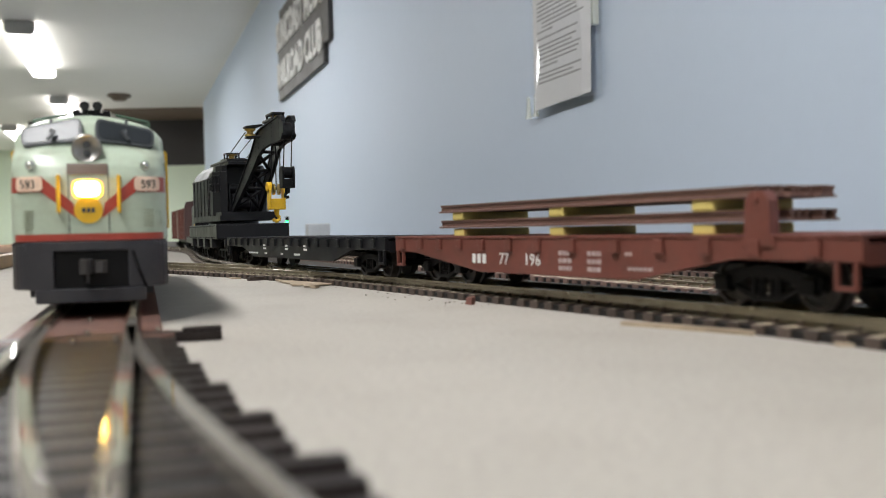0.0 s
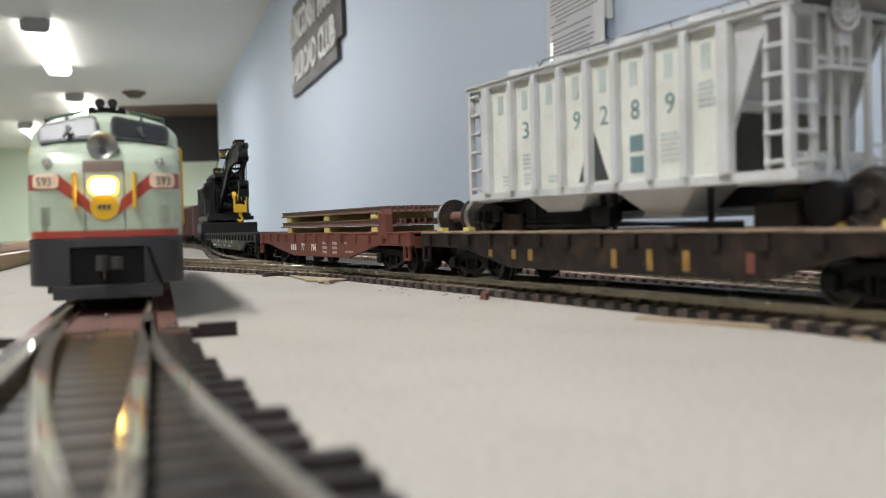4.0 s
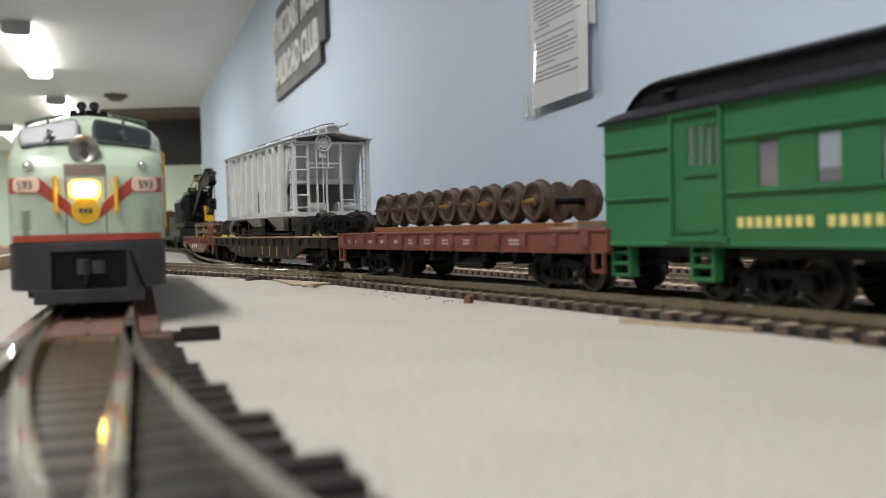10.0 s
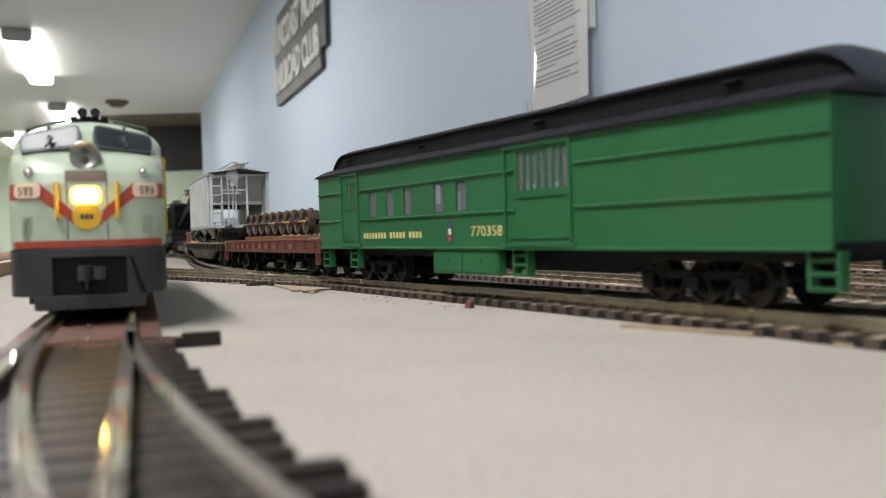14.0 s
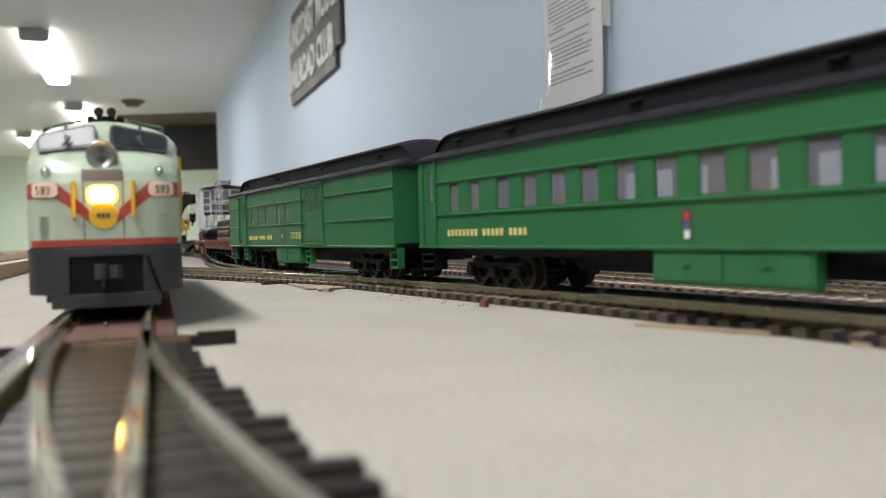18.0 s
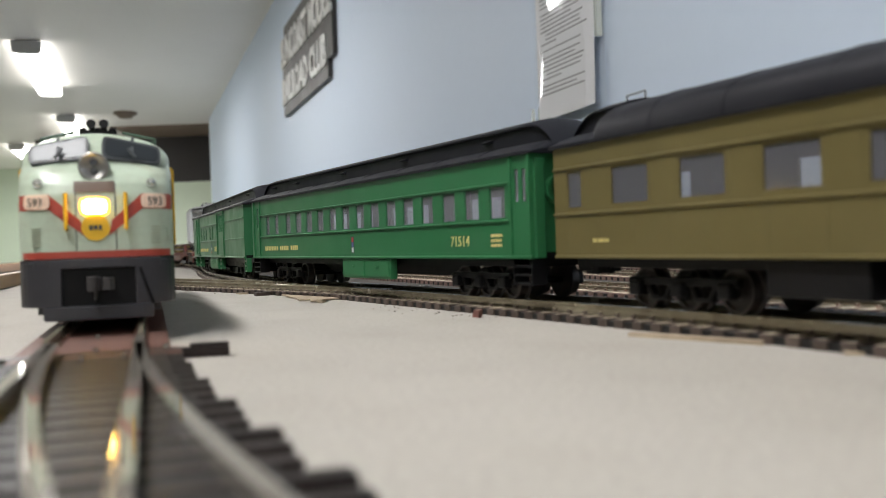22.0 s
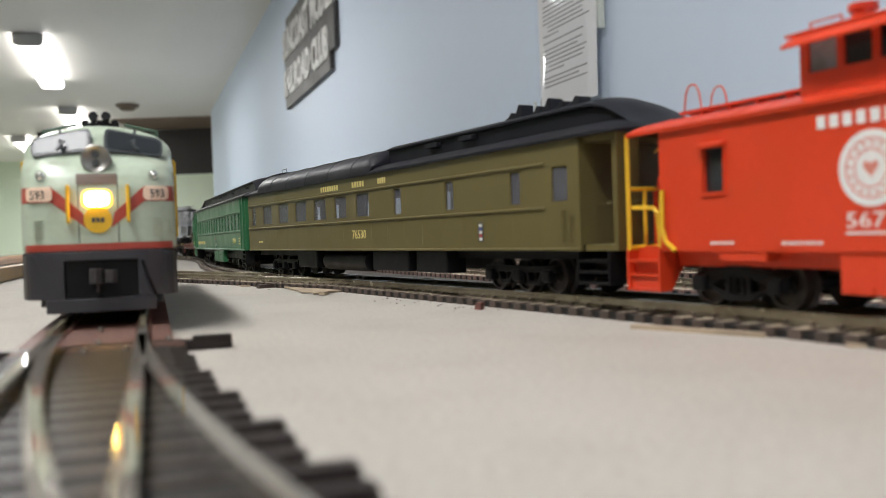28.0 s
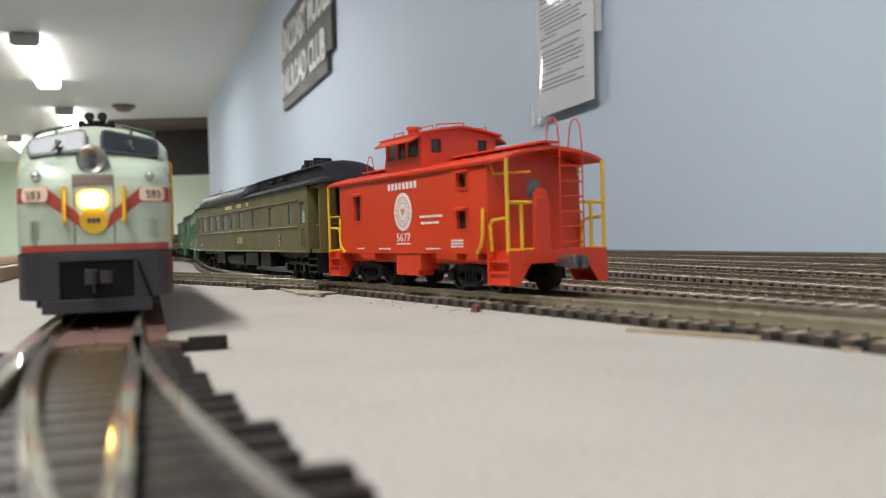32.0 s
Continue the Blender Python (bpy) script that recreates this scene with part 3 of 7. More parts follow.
def rivets(parent, points, material, y):
    bm = bmesh.new()
    for x, z in points:
        rod(bm, (x, y, z), (x, y + 0.16, z), 0.2, 5, 0.1)
    return part("riveting", bm, material, parent)


def clerestory_ring(x, h, g, wide=17.9):
    half = [(wide, 38.3), (wide, 39.1), (15.2, 40.6), (11.8, 41.7), (9.7, 42.0), (9.6, 42.0 + 4.4 * h), (10.6, 42.0 + 4.5 * h), (10.6, 42.0 + 5.0 * h), (7.4, 42.0 + 6.2 * h), (3.6, 42.0 + 6.9 * h), (0, 42.0 + 7.1 * h)]
    full = half + [(-y, z) for y, z in half[-2::-1]]
    return [(x, y, 38.3 + (z - 38.3) * g) for y, z in full]


def arch_ring(x, top, g, wide=17.9):
    n = 20
    pts = [(wide, 38.3), (wide, 39.1)]
    for i in range(1, n):
        a = math.pi * i / n
        pts.append((wide * math.cos(a) * 0.995, 39.1 + (top - 39.1) * math.sin(a) ** 0.8))
    pts += [(-wide, 39.1), (-wide, 38.3)]
    return [(x, y, 38.3 + (z - 38.3) * g) for y, z in pts]


def clerestory_roof(parent, x0, x1, step=27.0, vents=()):
    """Monitor roof between x0 (rear) and x1 (front), its ends rounded down."""
    st = [(0.0, 0.0, 0.45), (0.6, 0.05, 0.72), (1.8, 0.22, 0.9), (3.8, 0.5, 0.98), (6.5, 0.8, 1.0), (9.5, 0.97, 1.0), (12.0, 1.0, 1.0)]
    rings = [clerestory_ring(x0 + d, h, g) for d, h, g in st] + [clerestory_ring(x1 - d, h, g) for d, h, g in st[::-1]]
    bm = bmesh.new()
    loft(bm, rings)
    roof = part("roof", bm, ROOF_BLACK, parent, "satin black monitor roof", smooth=True)
    for s in (1, -1):
        bm = bmesh.new()
        x = x0 + step
        while x < x1 - 12:
            loft(bm, [[(x + a, s * 17.95, 39.0), (x + a, s * 15.2, 40.78), (x + a, s * 11.8, 41.88), (x + a, s * 9.7, 42.2), (x + a, s * 9.7, 41.8), (x + a, s * 17.5, 38.6)] for a in (-0.35, 0.35)])
            x += step
        part("seam", bm, ROOF_BLACK, roof)
    for x in vents:
        bm = bmesh.new()
        prism(bm, [(9.0, 44.0), (11.2, 44.3), (11.2, 44.7), (9.0, 45.3)], "x", x - 2.2, x + 2.2)
        part("vent", bm, ROOF_BLACK, roof, bevel=0.2)
    return roof


def pierced(bm, x0, x1, z0, z1, y0, y1, holes):
    """One flank plate with openings through it."""
    xs = sorted({x0, x1, *(h[0] for h in holes), *(h[1] for h in holes)})
    zs = sorted({z0, z1, *(h[2] for h in holes), *(h[3] for h in holes)})

    def solid(i, j):
        if not (0 <= i < len(xs) - 1 and 0 <= j < len(zs) - 1):
            return False
        x, z = (xs[i] + xs[i + 1]) / 2, (zs[j] + zs[j + 1]) / 2
        return not any(a < x < b and c < z < d for a, b, c, d in holes)
    vs = {}

    def v(i, j, y):
        if (i, j, y) not in vs:
            vs[i, j, y] = bm.verts.new((xs[i] * MM, y * MM, zs[j] * MM))
        return vs[i, j, y]
    for i in range(len(xs) - 1):
        for j in range(len(zs) - 1):
            if not solid(i, j):
                continue
            for y in (y0, y1):
                bm.faces.new((v(i, j, y), v(i + 1, j, y), v(i + 1, j + 1, y), v(i, j + 1, y)))
            for di, dj, p, q in ((-1, 0, (i, j), (i, j + 1)), (1, 0, (i + 1, j), (i + 1, j + 1)), (0, -1, (i, j), (i + 1, j)), (0, 1, (i, j + 1), (i + 1, j + 1))):
                if not solid(i + di, j + dj):
                    bm.faces.new((v(*p, y0), v(*q, y0), v(*q, y1), v(*p, y1)))


def car_shell(th, x0, x1, paint, windows, doors=(), split=22.0, top=31.0, sill=11.5, pane=GLASS_CLEAR):
    """Flanks with real openings, ends and floor; one sees through the car. windows and doors: (rear x, front x, bottom z, top z)."""
    cuts = sorted([(a, b, c, d, "window") for a, b, c, d in windows] + [(a, b, c, d, "door") for a, b, c, d in doors])
    bm = bmesh.new()
    pierced(bm, x0, x1, sill, 38.6, 16.2, 17.0, [c[:4] for c in cuts])
    body = part("body", bm, paint, th)
    bm = bmesh.new()
    pierced(bm, x0, x1, sill, 38.6, -17.0, -16.2, [c[:4] for c in cuts])
    part("far_side", bm, paint, body)
    bm = bmesh.new()
    box(bm, x0 + 0.1, x1 - 0.1, -16.2, 16.2, sill, sill + 1.5)
    part("floor_plate", bm, BLACK, body)
    for a, name in ((x0, "rear_end"), (x1 - 1.4, "front_end")):
        bm = bmesh.new()
        box(bm, a, a + 1.4, -16.2, 16.2, sill + 1.5, 38.6)
        part(name, bm, paint, body)
    for a, b, c, d, kind in cuts:
        if kind == "window":
            bm = bmesh.new()
            box(bm, a, b, 16.45, 16.65, c, d)
            w = part("window", bm, pane, body)
            bm = bmesh.new()
            for p in ((a, b, c, c + 0.3), (a, b, d - 0.3, d), (a, a + 0.22, c + 0.3, d - 0.3), (b - 0.22, b, c + 0.3, d - 0.3)):
                box(bm, p[0], p[1], 16.65, 16.9, p[2], p[3])
            part("window_frame", bm, paint, w)
        else:
            bm = bmesh.new()
            box(bm, a, b, 16.2, 16.7, c, d)
            part("door", bm, paint, body, bevel=0.1)
    return body


def rail_line(parent, name, x0, x1, z, material, h=0.7, out=0.55):
    bm = bmesh.new()
    prism(bm, [(16.95, z - h / 2), (17.0 + out, z - h / 2 + 0.15), (17.0 + out, z + h / 2 - 0.25), (16.95, z + h / 2)], "x", x0, x1)
    return part(name, bm, material, parent)


def crest(parent, x, z0, z1, w, colours):
    bm = bmesh.new()
    box(bm, x - w / 2, x + w / 2, 17.02, 17.1, z0, z1)
    c = part("crest_plate", bm, LETTER_DARK, parent, "small upright striped plate")
    n = len(colours)
    for i, m in enumerate(colours):
        bm = bmesh.new()
        h = (z1 - z0 - 0.6) / n
        box(bm, x - w / 2 + 0.5, x + w / 2 - 0.5, 17.1, 17.16, z0 + 0.3 + i * h + 0.08, z0 + 0.3 + (i + 1) * h - 0.08)
        part("stripe", bm, m, c)


def step_irons(parent, x, paint, y=16.2, z0=4.6, w=3.4):
    bm = bmesh.new()
    for a in (-w, w - 0.8):
        box(bm, x + a, x + a + 0.8, y - 2.4, y, z0, 11.5)
    for z in (z0, z0 + 2.6, z0 + 5.0):
        box(bm, x - w + 0.8, x + w - 0.8, y - 2.6, y, z, z + 0.7)
    part("step", bm, paint, parent)


def underbody(parent, x0, x1):
    bm = bmesh.new()
    box(bm, x0 + 2, x1 - 2, -12, 12, 9.2, 11.5)
    prism(bm, [(x0 + 55, 9.2), (x0 + 70, 5.4), (x1 - 70, 5.4), (x1 - 55, 9.2)], "y", -3, 3)
    part("underframe", bm, BLACK, parent)


def tool_box(parent, x0, x1, paint, z0=4.4, split=None):
    bm = bmesh.new()
    box(bm, x0, x1, 14.0, 16.6, z0, 11.4)
    b = part("battery_box", bm, paint, parent, bevel=0.25)
    n = 2
    for i in range(n):
        a, c = x0 + (x1 - x0) * i / n + 0.8, x0 + (x1 - x0) * (i + 1) / n - 0.8
        bm = bmesh.new()
        box(bm, a, c, 16.6, 16.9, z0 + 0.9, 10.6)
        box(bm, (a + c) / 2 - 1.2, (a + c) / 2 + 1.2, 16.9, 17.3, 8.4, 8.9)
        part("box_door", bm, paint, b)


WHITE_RED = [mat("plate_red", (0.45, 0.05, 0.05), 0.5), LETTER_WHITE, mat("plate_blue", (0.08, 0.10, 0.25), 0.5), LETTER_WHITE]

# ---- green combine
bag = car_root("combine_car", "bright green heavyweight baggage and coach car with black roof", "passenger car", -0.00085, 80)
bag_windows = [(61.6, 66.0, 22.2, 31), (48.4, 52.8, 22.2, 31), (36.0, 40.3, 22.2, 31), (15.6, 20.5, 22.2, 31), (2.4, 7.3, 22.2, 31)]
shell = car_shell(bag, -116, 112, GREEN, [(a - 0.4, b + 0.4, c, d) for a, b, c, d in bag_windows] + [(-44.3, -23.3, 26.4, 36.6), (75.4, 85.0, 27.0, 35.4)], [], pane=GLASS_MILKY)
for a, b in ((-22, 74), (-116, -47), (90, 112)):
    rail_line(shell, "window_rail", a, b, 31.9, GREEN)
    rail_line(shell, "belt_rail", a, b, 21.7, GREEN)
rail_line(shell, "side_sill", -116, 112, 11.9, GREEN, 0.9, 0.4)
for a, b in ((-46.0, -17.5), (74.6, 89.8)):
    bm = bmesh.new()
    for p in ((a, a + 0.9, 12.4, 37.4), (b - 0.9, b, 12.4, 37.4), (a, b, 37.4, 38.4), (a - 1.2, b + 1.2, 12.3, 13.3)):
        box(bm, p[0], p[1], 17.0, 17.7, p[2], p[3])
    part("door_frame", bm, GREEN, shell, bevel=0.15)
    n = 6 if b - a > 20 else 3
    wa, wb = (-44.3, -23.3) if n == 6 else (75.4, 85.0)
    za, zb = (26.4, 36.6) if n == 6 else (27.0, 35.4)
    for i in range(1, n + 1):
        x = wa + (wb - wa) * i / (n + 1)
        bm = bmesh.new()
        box(bm, x - 0.45, x + 0.45, 16.65, 17.0, za, zb)
        part("window_bar", bm, GREEN, shell)
    bm = bmesh.new()
    box(bm, wa - 0.6, wb + 0.6, 17.0, 17.4, za - 1.6, za - 0.9)
    box(bm, a + 2.0, b - 2.0, 17.0, 17.3, 14.4, 15.0)
    part("door_trim", bm, GREEN, shell)
bars(shell, "letter_bar", 71.6, 28.4, 14.9, 17.2, 19, LETTER_GOLD, gaps=(8, 14))
lettering("car_number", "770358", 2.9, LETTER_GOLD, shell, flank(-8, 17.05, 15.2), width=16)
crest(shell, 11.6, 13.6, 19.8, 2.6, WHITE_RED[:3])
clerestory_roof(bag, -117.5, 113.5, 27, vents=(98, 41, -24, -89))
underbody(bag, -116, 112)
tool_box(bag, -13.0, 22.7, GREEN)
for x in (108.0, 82.0, -22.5, -113.5):
    step_irons(bag, x, GREEN)
truck(bag, 72, (-13, 0, 13))
truck(bag, -80, (-13, 0, 13))
coupler(bag, 110, 1)
coupler(bag, -114, -1)

# ---- green coach
coach = car_root("coach", "bright green heavyweight coach with many frosted windows", "passenger car", -0.24745, 85)
cw = [(91, 95.2), (78.3, 82.6), (62.1, 67.4), (48.8, 54.4), (35.9, 41.6), (23.2, 28.9), (10.0, 15.8), (-3.0, 3.0), (-16.2, -10.1), (-29.0, -22.8), (-42.2, -35.9), (-55.2, -48.8),
      (-68.4, -62.0), (-82.0, -75.6), (-95.6, -88.8), (-109.0, -102.4)]
shell = car_shell(coach, -122, 117, GREEN, [(a - 0.45, b + 0.55, 22.1, 31.0) for a, b in cw] + [(-116.2, -114.2, 26, 35), (-119.6, -117.6, 26, 35), (106.7, 109.6, 25.8, 35.4)], [], pane=GLASS_MILKY)
rail_line(shell, "window_rail", -112, 104, 31.5, GREEN)
rail_line(shell, "belt_rail", -112, 104, 21.6, GREEN)
rail_line(shell, "side_sill", -122, 117, 11.9, GREEN, 0.9, 0.4)
for x in (104.6, 113.4, -112.6, -121.3):
    bm = bmesh.new()
    box(bm, x - 0.6, x + 0.6, 17.0, 17.6, 12.4, 38.4)
    part("door_post", bm, GREEN, shell)
rivets(shell, [(x, z) for a, b in cw for x in (a - 1.1, b + 1.2) for z in np.arange(22.6, 31.0, 0.85)] + [(x, z) for x in np.arange(-111, 104, 2.2) for z in (13.0, 20.9)], GREEN, 17.0)
bars(shell, "letter_bar", 97.6, 52.7, 14.9, 17.2, 19, LETTER_GOLD, gaps=(8, 14))
lettering("car_number", "71514", 3.0, LETTER_GOLD, shell, flank(-85, 17.05, 15.0), width=10.8)
small_print(shell, -102.3, -108.0, 14.4, 18.4, 3, LETTER_GOLD)
crest(shell, -6.1, 13.4, 19.6, 2.6, [LETTER_WHITE, WHITE_RED[2], WHITE_RED[0]])
clerestory_roof(coach, -123.5, 118.5, 27, vents=(102, 71, 17.5, -36.6, -91))
underbody(coach, -122, 117)
tool_box(coach, -36.7, 5.0, GREEN)
bm = bmesh.new()
disc_profile(bm, 0, 0, [(-1, 3.7), (0.8, 3.7), (0.8, 2.7), (-0.4, 2.6), (-0.4, 0.8), (0.6, 0.6)], 18)
wheel_ob = part("hand_wheel", bm, GREEN, coach, smooth=True)
wheel_ob.matrix_basis = Matrix.Translation((-123.0 * MM, 9.5 * MM, 29 * MM)) @ Matrix.Rotation(radians(90), 4, "Z")
truck(coach, 78, (-13, 0, 13))
truck(coach, -88, (-13, 0, 13))
for x in (112, -116.5):
    bm = bmesh.new()
    for i in range(3):
        box(bm, x - 4, x + 4, 12 - i * 0.2, 16.6, 4.6 + i * 2.3, 5.2 + i * 2.3)
    box(bm, x - 4.4, x - 4, 12, 16.6, 4.6, 11.5)
    box(bm, x + 4, x + 4.4, 12, 16.6, 4.6, 11.5)
    part("step", bm, BLACK, coach)
coupler(coach, 115, 1)
coupler(coach, -120, -1)

bm = bmesh.new()
for s in (1, -1):
    box(bm, -123.4, -122.0, min(s * 4.6, s * 6.4), max(s * 4.6, s * 6.4), 12, 36)
box(bm, -123.4, -122.0, -6.4, 6.4, 36, 37.6)
box(bm, -123.0, -122.0, -15.6, -12.6, 11.6, 37.0)
box(bm, -123.0, -122.0, 13.4, 16.4, 11.6, 37.0)
part("end_diaphragm", bm, GREEN, coach, bevel=0.2)

# ---- olive car
olive = car_root("olive_car", "olive drab heavyweight passenger car with dark arched roof", "passenger car", -0.5105, 98)
ow = [(97.0, 111.2), (74.0, 88.4), (51.4, 65.8), (29.0, 43.4), (8.0, 20.8), (-12.8, -0.2)]
narrow = [(122.4, 128.2), (-38.2, -32.6), (-73.4, -68.4), (-108.8, -104.0), (-129.4, -122.8)]
shell = car_shell(olive, -134, 134, OLIVE, [(a + 0.6, b - 0.6, 23.6, 32.2) for a, b in ow] + [(a, b, 23.4, 32.3) for a, b in narrow], [])
for a, b, z, n in ((-120, 134, 33.2, "window_rail"), (-120, 134, 22.2, "belt_rail"), (-134, 134, 11.9, "side_sill")):
    rail_line(shell, n, a, b, z, OLIVE, 0.8, 0.45)
rivets(shell, [(x, z) for a, b in ow for x in (a - 0.6, b + 0.6) for z in np.arange(23.8, 32.6, 0.9)] + [(x, z) for x in np.arange(-118, 133, 13) for z in np.arange(13, 21.5, 0.9)]
       + [(x, 34.2) for x in np.arange(-118, 133, 2.4)], OLIVE, 17.0)
for x0, x1, n in ((34.3, 15.5, 8), (2.5, -9.0, 5), (-20.3, -27.2, 4)):
    bars(shell, "letter_bar", x0, x1, 34.4, 36.8, n, LETTER_GOLD)
lettering("car_number", "76530", 3.2, LETTER_GOLD, shell, flank(-2.7, 17.05, 15.9), width=12.3)
small_print(shell, 118, 111.5, 15.0, 16.4, 1, LETTER_GOLD)
crest(shell, -88.5, 14.0, 19.4, 2.6, [LETTER_WHITE, WHITE_RED[0], LETTER_WHITE, WHITE_RED[2], LETTER_WHITE])
bm = bmesh.new()
st = [(115.6, 45.6, 1.0), (115.2, 47.6, 1.0), (114.4, 48.2, 1.0), (96, 48.2, 1.0), (74, 48.2, 1.0), (50, 48.2, 1.0), (25, 48.2, 1.0), (0, 48.2, 1.0), (-10, 48.2, 1), (-13, 48.0, 1), (-15, 46.0, 1), (-16, 43.6, 1)]
loft(bm, [arch_ring(x, t, g) for x, t, g in st])
roof = part("arched_roof", bm, ROOF_BLACK, olive, "dark grey arched roof section", smooth=True)
bm = bmesh.new()
for x in (96, 74, 50, 25, 2):
    loft(bm, [arch_ring(x + a, 48.35, 1.0, 18.0) for a in (-0.3, 0.3)])
part("roof_rib", bm, ROOF_BLACK, roof, smooth=True)
bm = bmesh.new()
st = [(-15.0, 1.0, 1.0)] + [(-128, 1.0, 1.0), (-131, 0.96, 1.0), (-136, 0.7, 1.0), (-140, 0.35, 0.97), (-143.5, 0.05, 0.84), (-146, 0.0, 0.55), (-147, 0.0, 0.3)]
loft(bm, [clerestory_ring(x, h, g) for x, h, g in st])
part("monitor_roof", bm, ROOF_BLACK, olive, "dark grey monitor roof section", smooth=True)
bm = bmesh.new()
st = [(135.4, 0.0, 0.45), (134.8, 0.05, 0.72), (133.6, 0.22, 0.9), (131.6, 0.5, 0.98), (128.9, 0.8, 1.0), (125.9, 0.97, 1.0), (123.4, 1.0, 1.0), (115.0, 1.0, 1.0)]
loft(bm, [clerestory_ring(x, h, g) for x, h, g in st])
part("front_monitor", bm, ROOF_BLACK, olive, "dark grey monitor roof section", smooth=True)
bm = bmesh.new()
prism(bm, [(9.0, 43.8), (11.6, 44.2), (11.6, 44.8), (9.0, 45.4)], "x", 117.6, 121.6)
part("side_vent", bm, ROOF_BLACK, olive, bevel=0.2)
for x, h in ((-88, 1.6), (-92, 3.4), (-101, 1.8), (-106, 3.2), (-112, 1.6), (-118, 2.0)):
    bm = bmesh.new()
    prism(bm, [(x - 2.6, 48.4), (x - 2.4, 48.4 + h), (x - 0.8, 48.8 + h), (x + 0.6, 48.4 + h * 0.5), (x + 3.2, 48.4)], "y", 2, 6)
    part("roof_vent", bm, ROOF_BLACK, olive, bevel=0.2)
for x in (-50, -72):
    bm = bmesh.new()
    box(bm, x - 4, x + 4, 9.0, 11.5, 44.2, 45.6)
    part("side_vent", bm, ROOF_BLACK, olive, bevel=0.2)
bm = bmesh.new()
bent(bm, [(122, 3, 47.0), (122, 3, 50.4), (115.0, 3, 50.6), (115.0, 3, 48.0)], 0.16)
part("roof_hook", bm, ROOF_BLACK, olive)
bm = bmesh.new()
box(bm, -146, -134, -15.6, 15.6, 11.5, 13.0)
box(bm, -146, -134, -15.6, 15.6, 37.0, 38.6)
for s in (-1, 1):
    box(bm, -146, -144.5, min(s * 9, s * 15.6), max(s * 9, s * 15.6), 13, 37)
part("vestibule", bm, OLIVE, olive)
bm = bmesh.new()
for i in range(3):
    box(bm, -143, -132, 11.5, 16.4, 3.6 + i * 2.6, 4.3 + i * 2.6)
for x in (-143.6, -132.0):
    box(bm, x, x + 0.7, 11.5, 16.4, 3.6, 11.5)
part("step", bm, BLACK, olive)
bm = bmesh.new()
for p in ([(-128, 17, 14), (-128, 18, 14), (-128, 18, 21), (-128, 17, 21)], [(-131, 17.0, 14), (-131, 18, 14), (-131, 18, 20), (-131, 17, 20)], [(-143, 16, 22.5), (-146.4, 10, 22.5), (-146.4, -10, 22.5)]):
    bent(bm, p, 0.3)
part("grab_iron", bm, OLIVE, olive)
underbody(olive, -134, 134)
bm = bmesh.new()
rod(bm, (-4, 12, 7.4), (38, 12, 7.4), 3.6, 16)
part("air_tank", bm, BLACK, olive, smooth=True)
for a, b in ((44, 66), (-40, -12), (-66, -46)):
    bm = bmesh.new()
    box(bm, a, b, 9, 16, 4.6, 11.4)
    part("equipment_box", bm, BLACK, olive, bevel=0.4)
truck(olive, 94, (-14, 0, 14))
truck(olive, -100, (-14, 0, 14))
coupler(olive, 132, 1)
coupler(olive, -146, -1)

# ---- caboose
GREY_COUPLER = mat("grey_coupler_metal", (0.16, 0.155, 0.155), 0.3, metal=0.6)
cab = car_root("caboose", "bright orange-red cupola caboose with yellow railings", "caboose", -0.7215, 36)
W = 16.0
openings = [(32.0, 37.6, 23.0, 31.6), (-41.2, -36.2, 30.4, 34.6), (-40.8, -35.6, 18.6, 23.8)]
bm = bmesh.new()
pierced(bm, -52, 51, 11.4, 36.8, W - 1.2, W, openings)
body = part("body", bm, CABOOSE_RED, cab)
bm = bmesh.new()
box(bm, -52, 51, -W, -W + 1.2, 11.4, 36.4)
box(bm, -52, 51, -W + 1.2, W - 1.2, 11.4, 12.6)
part("far_side", bm, CABOOSE_RED, body)
for x, nm in ((-52, "rear_end"), (49.8, "front_end")):
    bm = bmesh.new()
    prism(bm, [(-W + 1.2, 12.6), (W - 1.2, 12.6), (W - 1.2, 36.4), (8, 39.0), (0, 40.2), (-8, 39.0), (-W + 1.2, 36.4)], "x", x, x + 1.2)
    part(nm, bm, CABOOSE_RED, body)
for a, b, c, d in openings:
    bm = bmesh.new()
    box(bm, a - 0.1, b + 0.6, W - 1.0, W - 0.7, c, d)
    w = part("window", bm, GLASS_DARK, body)
    bm = bmesh.new()
    for p in ((a - 0.5, b + 0.6, c - 0.6, c), (a - 0.5, b + 0.6, d, d + 0.5), (a - 0.5, a, c, d), (b, b + 0.5, c, d)):
        box(bm, p[0], p[1], W, W + 0.4, p[2], p[3])
    prism(bm, [(W, d + 0.4), (W + 1.6, d + 0.2), (W + 1.6, d + 0.7), (W, d + 1.2)], "x", a - 0.9, b + 1.0)
    part("window_frame", bm, CABOOSE_RED, w)
half = [(16.8, 36.3), (16.9, 37.1), (14.0, 38.4), (8.0, 39.9), (0, 40.8)]
ring = half + [(-y, z) for y, z in half[-2::-1]] + [(-12, 38.0), (0, 40.0), (12, 38.0)]
bm = bmesh.new()
loft(bm, [[(x, y, z) for y, z in ring] for x in (-62, -40, -15, 10, 35, 61)])
roof = part("roof", bm, CABOOSE_RED, cab, smooth=True)
bm = bmesh.new()
for a, b in ((-60, -9), (17, 59)):
    box(bm, a, b, -3, 3, 41.6, 42.2)
    for x in np.arange(a + 3, b, 8):
        box(bm, x, x + 0.8, -2.5, 2.5, 40.2, 41.6)
part("running_board", bm, CABOOSE_RED, roof)
bm = bmesh.new()
